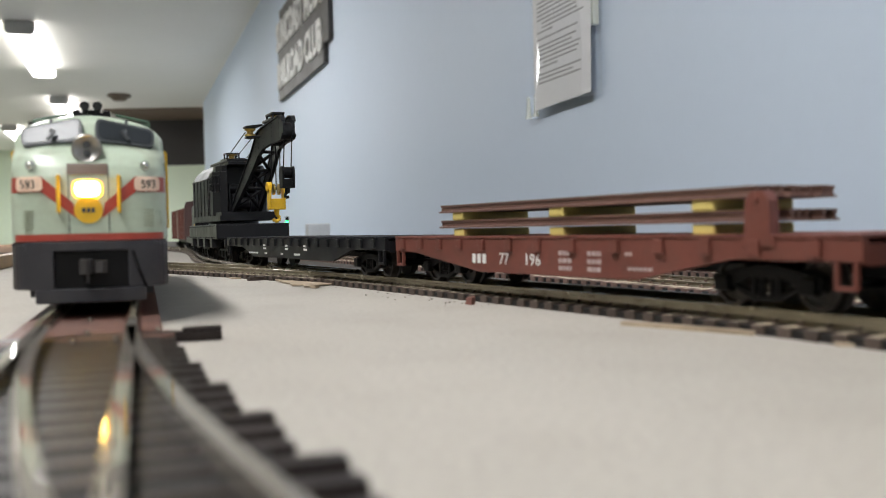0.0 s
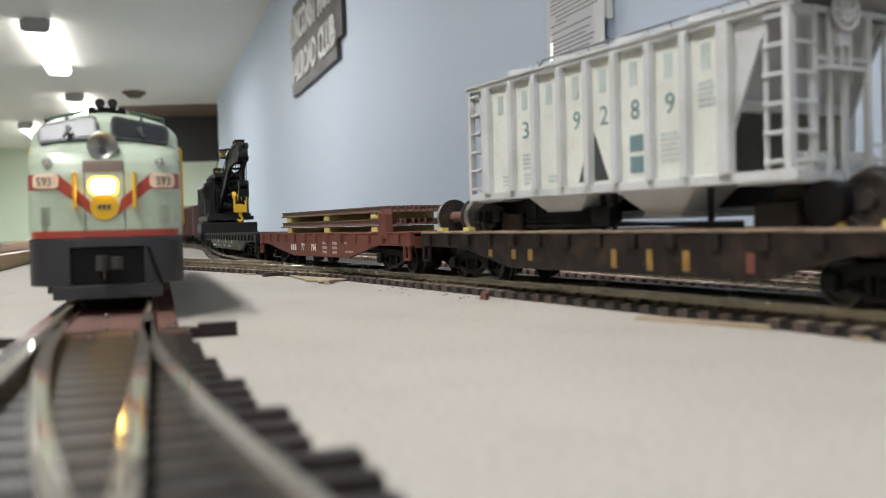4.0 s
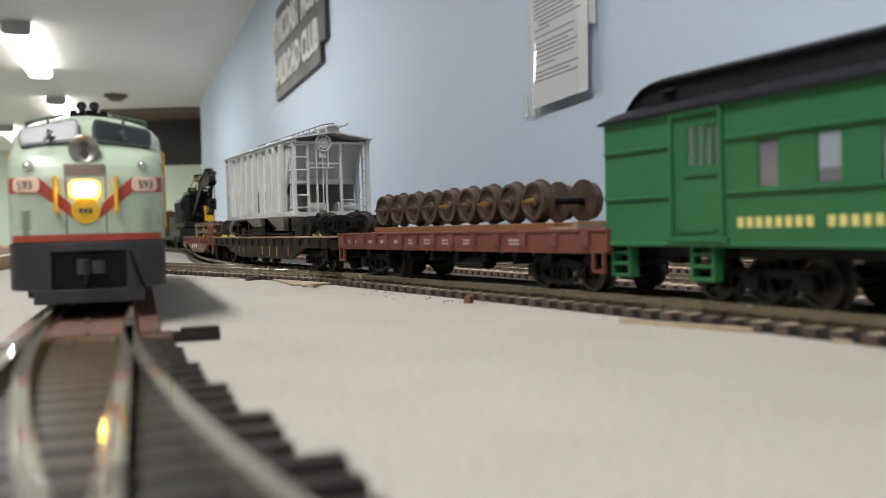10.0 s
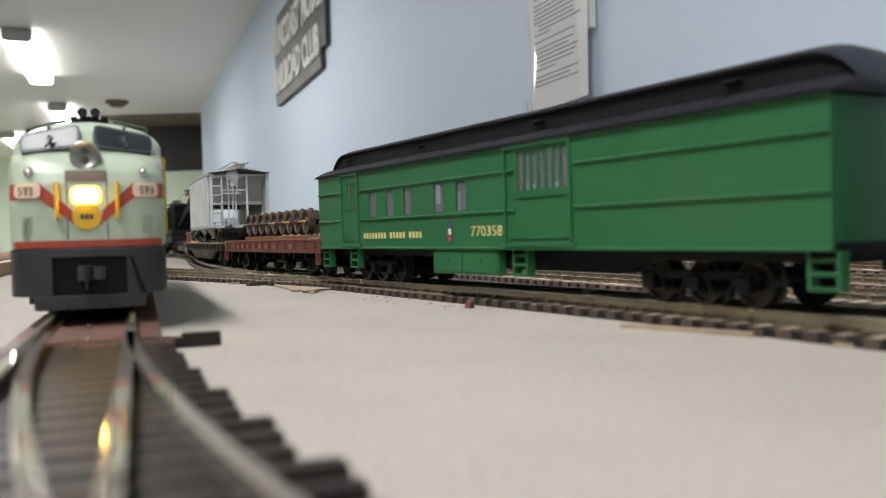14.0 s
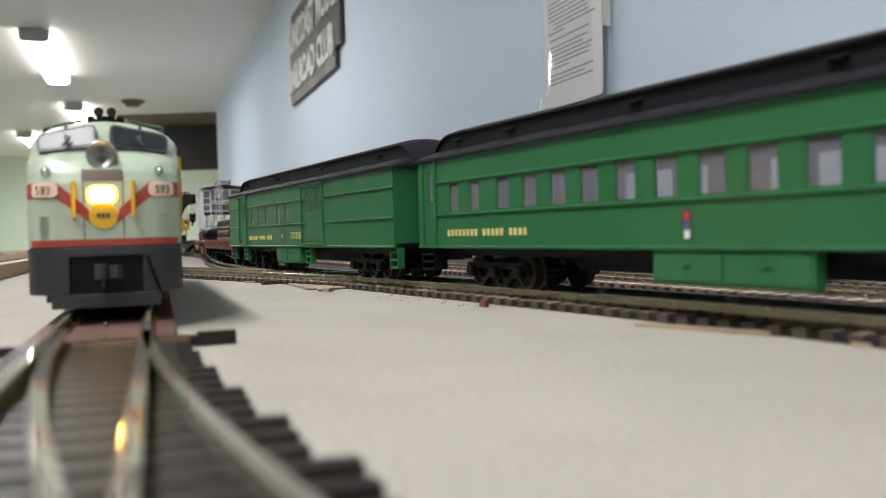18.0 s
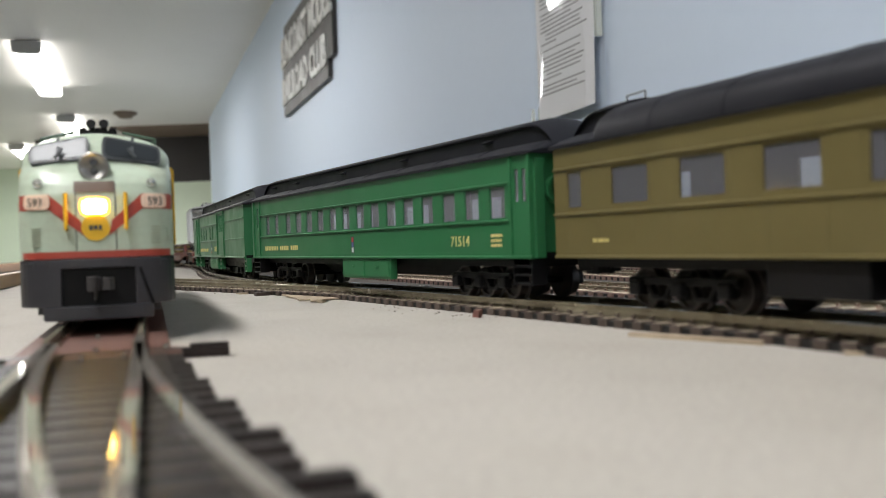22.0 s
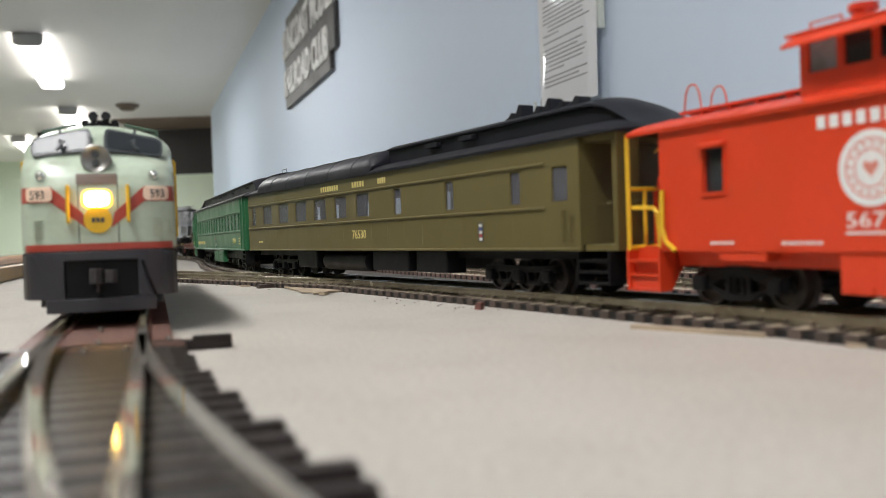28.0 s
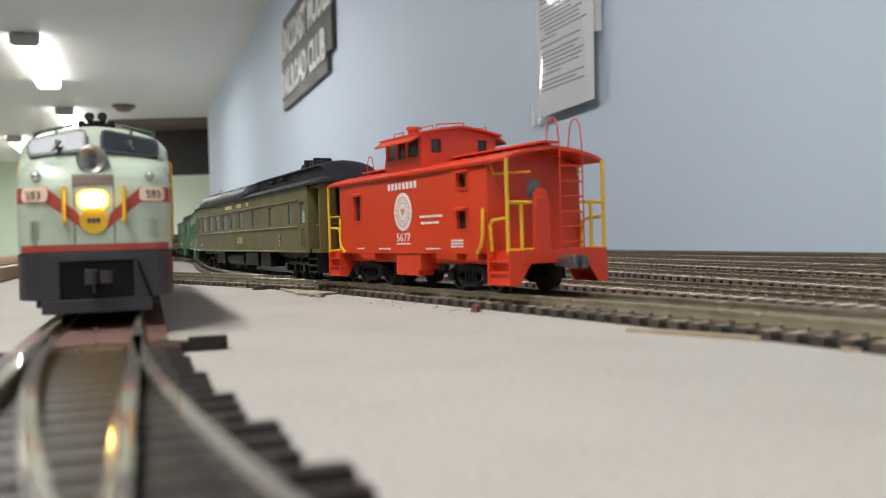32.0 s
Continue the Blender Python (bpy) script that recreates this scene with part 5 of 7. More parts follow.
# end cages
for xe, x in ((-1, -53.0), (1, 60)):
    for y in (-16.4, 16.4):
        bm = bmesh.new()
        box(bm, x - 0.8, x + 0.8, y - 0.9, y + 0.9, 22.6, HT + 0.6)
        part("corner_post", bm, HOPPER, body, bevel=0.15)
    for y in (-4.2, 10.4):
        bm = bmesh.new()
        box(bm, x - 0.6, x + 0.6, y - 0.6, y + 0.6, 22.6, HT + 0.6)
        part("end_post", bm, HOPPER, body, bevel=0.1)
    bm = bmesh.new()
    for y0, y1, z, h in ((-15.5, 15.5, HT - 0.6, 1.1), (-4.2, 10.4, 44.3, 0.8), (-15.5, -4.2, 29.0, 0.6), (-15.5, -4.2, 26.4, 0.6), (-15.5, 15.5, 22.6, 1.8)):
        box(bm, x - 0.45, x + 0.45, y0, y1, z, z + h)
    box(bm, min(x, x - xe * 14), max(x, x - xe * 14), -15, 15, 22.4, 23.4)
    part("end_beam", bm, HOPPER, body)
    for y in (-16.2, 16.2):
        bm = bmesh.new()
        bent(bm, [(x - xe * 5.4, y, 23), (x - xe * 5.4, y, HT)], 0.45)
        ladder = part("ladder", bm, HOPPER, body)
        for z in np.arange(26.2, HT, 5.2):
            bm = bmesh.new()
            rod(bm, (x - xe * 5.6, y + math.copysign(0.5, y), z), (x, y + math.copysign(0.5, y), z), 0.4, 6)
            part("rung", bm, HOPPER, ladder)
    for z in np.arange(26.2, HT, 5.2):
        bm = bmesh.new()
        rod(bm, (x + xe * 0.8, 10.4, z), (x + xe * 0.8, 16.2, z), 0.4, 6)
        part("rung", bm, HOPPER, body)
    # brake stand: platform, two uprights, rod and wheel
    bm = bmesh.new()
    box(bm, min(x, x + xe * 2.6), max(x, x + xe * 2.6), -0.6, 10.2, 42.4, 43.1)
    for y in (6.6, 2.4):
        box(bm, x + xe * 0.4 - 0.4, x + xe * 0.4 + 0.4, y - 0.4, y + 0.4, 23, 42.4)
    for y in (6.8, 1.6):
        box(bm, x + xe * 0.6 - 0.4, x + xe * 0.6 + 0.4, y - 0.35, y + 0.35, 43.1, HT)
    rod(bm, (x + xe * 1.2, 4.2, 24), (x + xe * 1.2, 4.2, HT - 3), 0.35, 6)
    box(bm, min(x, x + xe * 1.6), max(x, x + xe * 1.6), 2.6, 5.6, HT - 6.5, HT - 3.4)
    part("brake_stand", bm, HOPPER, body)
    bm = bmesh.new()
    n = 24
    for i in range(n):
        a, b = 2 * math.pi * i / n, 2 * math.pi * (i + 1) / n
        for r in (3.3, 1.9):
            rod(bm, (x + xe * 2, 4.0 + r * math.cos(a), HT - 0.4 + r * math.sin(a)), (x + xe * 2, 4.0 + r * math.cos(b), HT - 0.4 + r * math.sin(b)), 0.4, 5)
    for i in range(9):
        a = 2 * math.pi * i / 9
        rod(bm, (x + xe * 2, 4.0, HT - 0.4), (x + xe * 2, 4.0 + 3.2 * math.cos(a), HT - 0.4 + 3.2 * math.sin(a)), 0.33, 5)
    part("hand_wheel", bm, HOPPER, body, "round spoked hand brake wheel")
    bm = bmesh.new()
    rod(bm, (x - xe * 5, 1.0, 26.2), (x - xe * 5, 8.5, 26.2), 2.2, 14)
    rod(bm, (x - xe * 6, -12.0, 26.0), (x - xe * 6, -4.0, 26.0), 2.6, 14)
    part("brake_cylinder", bm, HOPPER, body, smooth=True)
for x0 in (22, -14):
    bm = bmesh.new()
    loft(bm, [[(x0 + 15, 14.8, 24.4), (x0 + 15, -14.8, 24.4), (x0 - 15, -14.8, 24.4), (x0 - 15, 14.8, 24.4)], [(x0 + 5, 11.0, 17.4), (x0 + 5, -11.0, 17.4), (x0 - 5, -11.0, 17.4), (x0 - 5, 11.0, 17.4)]])
    box(bm, x0 - 6, x0 + 6, -11.6, 11.6, 16.6, 17.6)
    part("discharge_bay", bm, HOPPER, hop, bevel=0.2)
for x in (-46, 45):
    bm = bmesh.new()
    box(bm, x - 5, x + 5, -13, 13, 13.9, 19)
    box(bm, x - 3.4, x + 3.4, -9, 9, 19, 22.8)
    part("body_bolster", bm, FLAT_BROWN, hop, bevel=0.3)
    bm = bmesh.new()
    for y in (-12, 8.5):
        rod(bm, (x - 10, y, 18.4), (x - 10, y + 3.5, 18.4), 4.3, 16)
    rod(bm, (x - 10, -12, 18.4), (x - 10, 12, 18.4), 1.2, 8)
    part("inner_wheel", bm, BLACK, hop, bevel=0.3)
bm = bmesh.new()
rod(bm, (30, 10, 17.5), (10, 10, 17.5), 2.4, 12)
box(bm, -34, 36, -2, 2, 18.6, 22.8)
for x, y in ((2, 12), (6, 12), (-28, 11), (34, 12)):
    rod(bm, (x, y, 13.8), (x, y, 22.6), 0.7, 6)
for z0, z1 in ((15.4, 15.4), (14.6, 17.0)):
    rod(bm, (-38, 12.6, z0), (38, 12.6, z1), 0.5, 6)
box(bm, 1, 8, 10.5, 14, 15.0, 19.5)
part("brake_gear", bm, BLACK, hop)
cx = [(a + b) / 2 for a, b in zip(rib_x, rib_x[1:])]
for i, x in enumerate(cx):
    bars(body, "letter_bar", x + 2.2, x - 1.6, 45.0, 51.2, 1, LETTER_FAINT, y=16.25)
for ch, x in (("3", cx[1]), ("9", cx[3]), ("2", cx[4]), ("8", cx[5]), ("9", cx[6])):
    lettering("car_number", ch, 4.4, LETTER_TEAL, body, flank(x, 16.25, 38.2), width=2.8)
bm = bmesh.new()
prism(bm, [(9.4, 25.6), (5.7, 25.6), (5.7, 35.0)], "y", 16.21, 16.3)
prism(bm, [(3.3, 25.6), (-1.8, 25.6), (3.3, 37.0)], "y", 16.21, 16.3)
part("triangle_mark", bm, LETTER_DARK, body, "dark triangular painted marks")
for z in (26.6, 31.2):
    bm = bmesh.new()
    box(bm, -13.8, -9.4, 16.21, 16.3, z, z + 3.6)
    part("square_mark", bm, LETTER_TEAL, body)
for x0, x1, z, n in ((33.5, 29.5, 30, 4), (43.6, 40.6, 26, 3), (33.2, 30.0, 26, 3), (-19.5, -25, 28, 6), (22, 18, 26, 2), (-30.6, -35, 38, 5)):
    small_print(body, x0, x1, z, z + 1.1 * n, n, LETTER_FAINT, y=16.25)


def loose_wheelset(name, label, x, s_mid, base, y=0, z=13.6, bright=False, turn=0.0):
    th = car_root(name, label, "wheelset", s_mid, base)
    for s in (-1, 1):
        wheel(th, x, z + 5.2, s, 5.2, WHEEL_TREAD if bright else WHEEL_DARK)
    axle(th, x, z + 5.2, RAIL_LOAD)
    bm = bmesh.new()
    for s in (-1, 1):
        for d in (-6.4, 4.2):
            box(bm, x + d, x + d + 2.6, min(s * 6, s * 11), max(s * 6, s * 11), z, z + 1.8)
    part("chock", bm, YELLOW_BLOCK, th, "pale wooden chocks", bevel=0.3)
    return th


loose_wheelset("loose_wheelset", "rusty steel wheelset chocked on the flat car's deck", -63, 0.36175, 66)


def lengthwise_wheelset(x, y, r, label, steel):
    """A wheelset whose axle lies along the car."""
    th = car_root("loose_wheelset", label, "wheelset", 0.36175, 66)
    turned = Matrix.Translation((x * MM, y * MM, (13.7 + r) * MM)) @ Matrix.Rotation(radians(90), 4, "Z")
    for s in (-1, 1):
        wheel(th, 0, 0, s, r, WHEEL_DARK).matrix_basis = turned
        bm = bmesh.new()
        disc_profile(bm, 0, 0, [(s * 7.65, r - 0.3), (s * 7.65, r + 0.12), (s * 9.95, r + 0.02), (s * 9.95, r - 0.3)], 28)
        part("tread", bm, steel, th, smooth=True).matrix_basis = turned
        bm = bmesh.new()
        disc_profile(bm, 0, 0, [(s * 9.95, 0.9), (s * 11.6, 0.8), (s * 11.6, 0.2)], 12)
        part("axle_end", bm, WHEEL_TREAD, th, "worn bright axle end", smooth=True).matrix_basis = turned
    axle(th, 0, 0, RAIL_LOAD).matrix_basis = turned
    bm = bmesh.new()
    disc_profile(bm, 0, 0, [(-9.0, 1.2), (-9.0, 2.0), (-6.0, 1.7), (6.0, 1.7), (9.0, 2.0), (9.0, 1.2)], 14)
    part("axle_body", bm, RAIL_LOAD, th, smooth=True).matrix_basis = turned
    for d in (-8.4, 8.4):
        bm = bmesh.new()
        box(bm, x + d - 1.8, x + d + 1.8, y + 2.4, y + 4.8, 13.6, 15.4)
        part("chock", bm, YELLOW_BLOCK, th, "pale wooden chock", bevel=0.3)
    return th


lengthwise_wheelset(78.0, 9.0, 4.9, "steel wheelset with bright treads lying along the flat car's deck", WHEEL_TREAD)
lengthwise_wheelset(76.6, -4.4, 4.7, "dark wheelset lying behind another on the flat car's deck", WHEEL_DARK)
lt = car_root("loose_truck", "black freight truck standing under the hopper's front end", "truck", 0.36175, 66)
tr = truck(lt, 0, (-5.6, 5.6), r=4.2, steel=WHEEL_DARK, rolls=False)
tr.matrix_basis = Matrix.Translation((57.0 * MM, 0.5 * MM, 13.7 * MM))
lt = car_root("loose_truck", "black freight truck turned askew on the flat car's deck", "truck", 0.36175, 66)
tr = truck(lt, 0, (-8, 8), r=4.6, steel=WHEEL_DARK, rolls=False)
tr.matrix_basis = Matrix.Translation((-82 * MM, 0, 13.7 * MM)) @ Matrix.Rotation(radians(32), 4, "Z")

# ---- wheel car
wf = car_root("wheel_flat_car", "oxide red flat car loaded with spare wheelsets", "flat car", 0.1848, 52)
flat_car(wf, -75, 76, FLAT_RED, [(-70, 9.6), (70, 9.6)], None, [70, 62, 53, 44, 35, 25, 15, 4, -7, -19, -31, -43, -56, -68], top=14.6, edge=10.0, deck_mat=FLAT_RED)
for x in np.arange(-66, 70, 15):
    bm = bmesh.new()
    prism(bm, [(x, 10), (x + 2, 10), (x + 2, 6.2), (x, 7.4)], "y", -12, 14.6)
    part("cross_bearer", bm, BLACK, wf)
for x0, x1 in ((66, 59), (49.5, 46), (40.5, 37), (30, 27), (20, 16), (10, 6), (-1, -5), (-13, -17), (-36, -41)):
    small_print(wf, x0, x1, 11.3, 13.2, 2 if x0 < 25 else 1, LETTER_DIM, y=17.06)
cradle = car_root("wheel_cradle", "brown timber runners holding wheelsets on a flat car", "cradle", 0.1848, 52)
for y in (8.4, -8.4):
    bm = bmesh.new()
    box(bm, -46, 59, y - 1.8, y + 1.8, 14.7, 17.0)
    part("runner", bm, mat("stained_timber", (0.20, 0.085, 0.035), 0.55, vary=0.2, scale=120), cradle, bevel=0.3)
for i in range(9):
    x = 53.0 - i * 11.25
    th = car_root("spare_wheelset", "rusty brown spare wheelset with pointed axle ends", "wheelset", 0.1848, 52)
    th["group"] = "wheelsets on the flat car"
    for s in (-1, 1):
        wheel(th, x, 22.8, s, 5.2, WHEEL_BROWN)
    axle(th, x, 22.8, BLACK, BRASS if i in (4, 6, 8) else WHEEL_BROWN)
bm = bmesh.new()
bent(bm, [(-42, -8, 24), (-74, -8, 15)], 0.15, 5)
bent(bm, [(57, -8, 24), (74, -8, 15)], 0.15, 5)
part("tie_wire", bm, BLACK, cradle)
bm = bmesh.new()
box(bm, -58, -46.5, -12, 12, 14.7, 15.9)
box(bm, -57, -55, -11, 11, 15.9, 17.2)
part("end_board", bm, DECK_WOOD, cradle, "pale worn end board", bevel=0.2)

# ---- crane and its idler flat
bf = car_root("black_flat_car", "black idler flat car with small white lettering", "flat car", 0.737, 70)
flat_car(bf, -101, 101, BLACK_CRANE, [(-72, 9.6), (-52, 5.0), (52, 5.0), (72, 9.6)], None, list(np.arange(-92, 98, 11)), deck_mat=ROOF_BLACK)
for x0, x1 in ((60, 44), (34, 30), (10, 6), (-8, -16)):
    small_print(bf, x0, x1, 6.2, 7.6, 1, LETTER_WHITE, y=17.06)
for x0, x1 in ((36, 31), (4, 0), (-20, -24)):
    small_print(bf, x0, x1, 8.4, 11.2, 2, LETTER_WHITE, y=17.06)

crane = car_root("wrecking_crane", "black railway wrecking crane with a yellow hook block", "crane", 0.920, 40)
bm = bmesh.new()
box(bm, -66, 62, -20, 20, 13.2, 21.5)
frame_ob = part("car_frame", bm, BLACK_CRANE, crane, bevel=0.5)
rv = bmesh.new()
for y in np.arange(-17.5, 18, 2.2):
    for z in (14.2, 20.6):
        rod(rv, (-66, y, z), (-66.3, y, z), 0.25, 5)
for x in np.arange(-60, 61, 3.0):
    for z in (14.2, 20.6):
        rod(rv, (x, 20, z), (x, 20.3, z), 0.25, 5)
part("riveting", rv, BLACK_CRANE, frame_ob)
bm = bmesh.new()
for x in (-50, -20, 10, 40):
    box(bm, x, x + 8, 15, 20.5, 8.5, 14)
box(bm, -70, -66, -16, 16, 9, 13.2)
part("outrigger_box", bm, BLACK_CRANE, crane, bevel=0.4)
bm = bmesh.new()
rod(bm, (0, 0, 21.5), (0, 0, 25.0), 15, 28)
part("turntable", bm, BLACK_CRANE, crane, smooth=True)
bm = bmesh.new()
box(bm, -44, 44, -17, 17, 23.5, 26.5)
part("deck", bm, BLACK_CRANE, crane)
bm = bmesh.new()
prof = [(17.0, 26.5), (17.0, 49.5), (14.0, 54.5), (9.5, 58.0), (-9.5, 58.0), (-14.0, 54.5), (-17.0, 49.5), (-17.0, 26.5)]
prism(bm, prof, "x", -12, 44)
house = part("machinery_house", bm, BLACK_CRANE, crane, bevel=0.4)
for s in (1, -1):
    # the cab's front corner is cut off at a slant
    bm = bmesh.new()
    y_in, y_out = s * 9.8, s * 16.6
    prism(bm, [(-12, y_in), (-12, y_out), (-21, y_out), (-29, s * 13.4), (-31, y_in)], "z", 26.5, 52.5)
    prism(bm, [(-12, y_in), (-12, s * 14.5), (-21, s * 14.5), (-28, s * 12.0), (-30, y_in)], "z", 52.5, 56.0)
    c = part("operator_cab", bm, BLACK_CRANE, house, bevel=0.4)
    for x0, x1, z0, z1 in ((-20.2, -16.4, 41.0, 50.0), (-16.0, -12.6, 41.0, 50.0)):
        bm = bmesh.new()
        for p in ((x0, x1, z0, z0 + 0.7), (x0, x1, z1 - 0.7, z1), (x0, x0 + 0.6, z0, z1), (x1 - 0.6, x1, z0, z1), (x0, x1, (z0 + z1) / 2 - 0.3, (z0 + z1) / 2 + 0.3)):
            box(bm, p[0], p[1], min(y_out, y_out + s * 0.5), max(y_out, y_out + s * 0.5), p[2], p[3])
        part("window_frame", bm, BLACK_CRANE, c)
    bm = bmesh.new()
    for k in range(2):
        u0, u1 = 0.12 + k * 0.46, 0.50 + k * 0.46
        p0, p1 = Vector((-21, y_out, 0)), Vector((-29, s * 13.4, 0))
        q0, q1 = p0.lerp(p1, u0), p0.lerp(p1, u1)
        for z in (40.5, 45.2, 50.0):
            rod(bm, (q0.x, q0.y + s * 0.2, z), (q1.x, q1.y + s * 0.2, z), 0.4, 6)
        for q in (q0, q1):
            rod(bm, (q.x, q.y + s * 0.2, 40.5), (q.x, q.y + s * 0.2, 50.0), 0.4, 6)
    part("corner_window", bm, BLACK_CRANE, c)
bm = bmesh.new()
box(bm, -33, 18, -10.2, 10.2, 58.0, 59.6)
prism(bm, [(-33.5, -9.6), (-33.5, 9.6), (-12, 9.6), (-12, -9.6)], "z", 56.2, 58.0)
box(bm, -24, -8, -3, 9, 59.6, 60.8)
part("house_roof", bm, BLACK_CRANE, house, bevel=0.4)
bm = bmesh.new()
for x in (-9.5, 2.0, 13.5, 25.0, 36.5):
    box(bm, x, x + 0.9, 17.0, 17.5, 27, 49.4)
box(bm, -12, 44, 17.0, 17.4, 48.6, 49.4)
part("panel_seam", bm, BLACK_CRANE, house)
bm = bmesh.new()
for x in (-4.0, 19.5, 31.0):
    for z in np.arange(29, 48, 1.9):
        rod(bm, (x, 17.0, z), (x, 17.25, z), 0.28, 5)
part("riveting", bm, BLACK_CRANE, house)
bm = bmesh.new()
box(bm, -40, -12, -15.5, 15.5, 26.5, 28.6)
for y in (-6.5, 4.0):
    rod(bm, (-24, y, 34), (-24, y + 2.5, 34), 6.0, 18)
rod(bm, (-24, -9, 34), (-24, 9, 34), 3.4, 14)
rod(bm, (-20, -9, 43), (-20, 9, 43), 2.6, 14)
for y in (-8.5, 7.5):
    box(bm, -28, -16, y, y + 1.0, 28.6, 46)
part("winch", bm, BLACK_CRANE, house, smooth=True)
# gooseneck boom: x, top, bottom, half spread
BOOM = [(-31, 30.0, 26.0, 8.0), (-43, 38.0, 32.0, 7.5), (-59, 48.5, 40.0, 6.8), (-75, 58.5, 48.0, 6.0), (-84, 65.5, 53.0, 5.6), (-90, 69.5, 57.0, 5.2), (-98, 71.0, 60.0, 4.6),
        (-112, 72.5, 61.5, 3.6), (-124, 73.6, 61.5, 3.0), (-129, 73.0, 62.2, 3.0), (-131, 70.5, 64.0, 3.0)]
for s in (1, -1):
    bm = bmesh.new()
    loft(bm, [[(x, s * y, t), (x, s * y, b), (x, s * (y - 0.9), b), (x, s * (y - 0.9), t)] for x, t, b, y in BOOM])
    side_plate = part("boom_side", bm, BLACK_CRANE, crane)
    for k in (1, 2):
        bm = bmesh.new()
        loft(bm, [[(st[0], s * (st[3] + 0.6), st[k] + 0.35), (st[0], s * (st[3] + 0.6), st[k] - 0.35), (st[0], s * (st[3] - 1.4), st[k] - 0.35), (st[0], s * (st[3] - 1.4), st[k] + 0.35)] for st in BOOM])
        part("flange", bm, BLACK_CRANE, side_plate)
    bm = bmesh.new()
    for x, t, b, y in BOOM[1:-2]:
        for k in range(5):
            z = b + 1.2 + (t - b - 2.4) * k / 4
            rod(bm, (x, s * y, z), (x, s * (y + 0.25), z), 0.3, 5)
    part("riveting", bm, BLACK_CRANE, side_plate)


def boom_mid(x):
    for (x0, t0, b0, y0), (x1, t1, b1, y1) in zip(BOOM, BOOM[1:]):
        if x1 <= x <= x0:
            u = (x - x0) / (x1 - x0)
            return (t0 + (t1 - t0) * u + b0 + (b1 - b0) * u) / 2, y0 + (y1 - y0) * u - 0.9
    return 67.0, 2.1


for x0, x1 in ((-36, -54), (-54, -70), (-70, -84)):
    bm = bmesh.new()
    (z0, y0), (z1, y1) = boom_mid(x0), boom_mid(x1)
    rod(bm, (x0, y0, z0), (x1, -y1, z1), 0.9, 6)
    rod(bm, (x0, -y0, z0), (x1, y1, z1), 0.9, 6)
    rod(bm, (x1, -y1, z1), (x1, y1, z1), 0.9, 6)
    part("boom_lacing", bm, BLACK_CRANE, crane)
bm = bmesh.new()
rod(bm, (-126, -2.0, 66), (-126, 2.0, 66), 4.2, 20)
rod(bm, (-105, -3.4, 64), (-105, 3.4, 64), 3.4, 18)
part("boom_sheave", bm, BLACK_CRANE, crane, smooth=True)
bm = bmesh.new()
box(bm, -113, -94, -4.6, 4.0, 73.0, 74.2)
box(bm, -111, -97, -3.6, 3.0, 76.2, 77.2)
for x, y in ((-110, -3), (-110, 2.4), (-98, -3), (-98, 2.4)):
    rod(bm, (x, y, 74), (x, y, 76.4), 0.6, 6)
prism(bm, [(-97, 4.4), (-80, 5.6), (-78, 8.0), (-80, 11.0), (-87, 11.0), (-92, 8.0)], "z", 71.6, 72.6)
prism(bm, [(-93, 4.8), (-82, 5.6), (-80, 8.0), (-82, 10.6), (-87, 10.6), (-91, 8.0)], "z", 66.2, 67.0)
part("boom_bracket", bm, BLACK_CRANE, crane, bevel=0.2)
for pp, r in (((-84.5, 8.2, 69.3), 2.9), ((-27, 6.0, 60.9), 2.8), ((-103, -0.4, 75.2), 2.8)):
    bm = bmesh.new()
    disc_profile(bm, 0, 0, [(-2.0, r), (-1.3, r), (-0.5, r * 0.6), (0.5, r * 0.6), (1.3, r), (2.0, r)], 18)
    ob = part("brass_sheave", bm, BRASS, crane, "small brass pulley", smooth=True)
    ob.matrix_basis = Matrix.Translation(Vector(pp) * MM) @ Matrix.Rotation(radians(90), 4, "X")
bm = bmesh.new()
prism(bm, [(-31, 2), (-31, 10), (-22, 10), (-22, 2)], "z", 62.6, 63.2)
for x, y in ((-30.5, 2.6), (-30.5, 9.4), (-22.5, 2.6), (-22.5, 9.4)):
    rod(bm, (x, y, 59.4), (x, y, 62.8), 0.5, 6)
part("sheave_stand", bm, BLACK_CRANE, crane)
bm = bmesh.new()
for y0, y1, x1, z1 in ((8.6, 10.8, -84.5, 69.3), (3.4, 5.6, -86.5, 68.9), (-3.0, -2.4, -101, 75.2)):
    rod(bm, (-27, y0, 60.9), (x1, y1, z1), 0.28, 5)
for y in (-1.9, 1.9):
    rod(bm, (-130.0, y, 66), (-126.0, y, 46), 0.3, 5)
for y in (-2.2, 0, 2.2):
    rod(bm, (-105, y, 64), (-104, y, 38), 0.28, 5)
part("cable", bm, BLACK, crane)
bm = bmesh.new()
for y in (-3.2, 2.2):
    prism(bm, [(-128.6, 38), (-122.6, 38), (-122.2, 46.5), (-123.6, 48.6), (-127.6, 48.6), (-129.0, 46.5)], "y", y, y + 1.0)
box(bm, -128, -123, -2.2, 2.2, 38, 42.5)
rod(bm, (-125.6, -2.0, 45.6), (-125.6, 2.0, 45.6), 2.8, 16)
rod(bm, (-125.6, 0, 38), (-125.6, 0, 35.5), 1.3, 10)
bent(bm, [(-125.6, 0, 36), (-125.6, 1.4, 34.6), (-125.6, 0.8, 33.4), (-125.6, -0.7, 33.6)], 0.8)
part("small_hook_block", bm, BLACK, crane, bevel=0.2)
bm = bmesh.new()
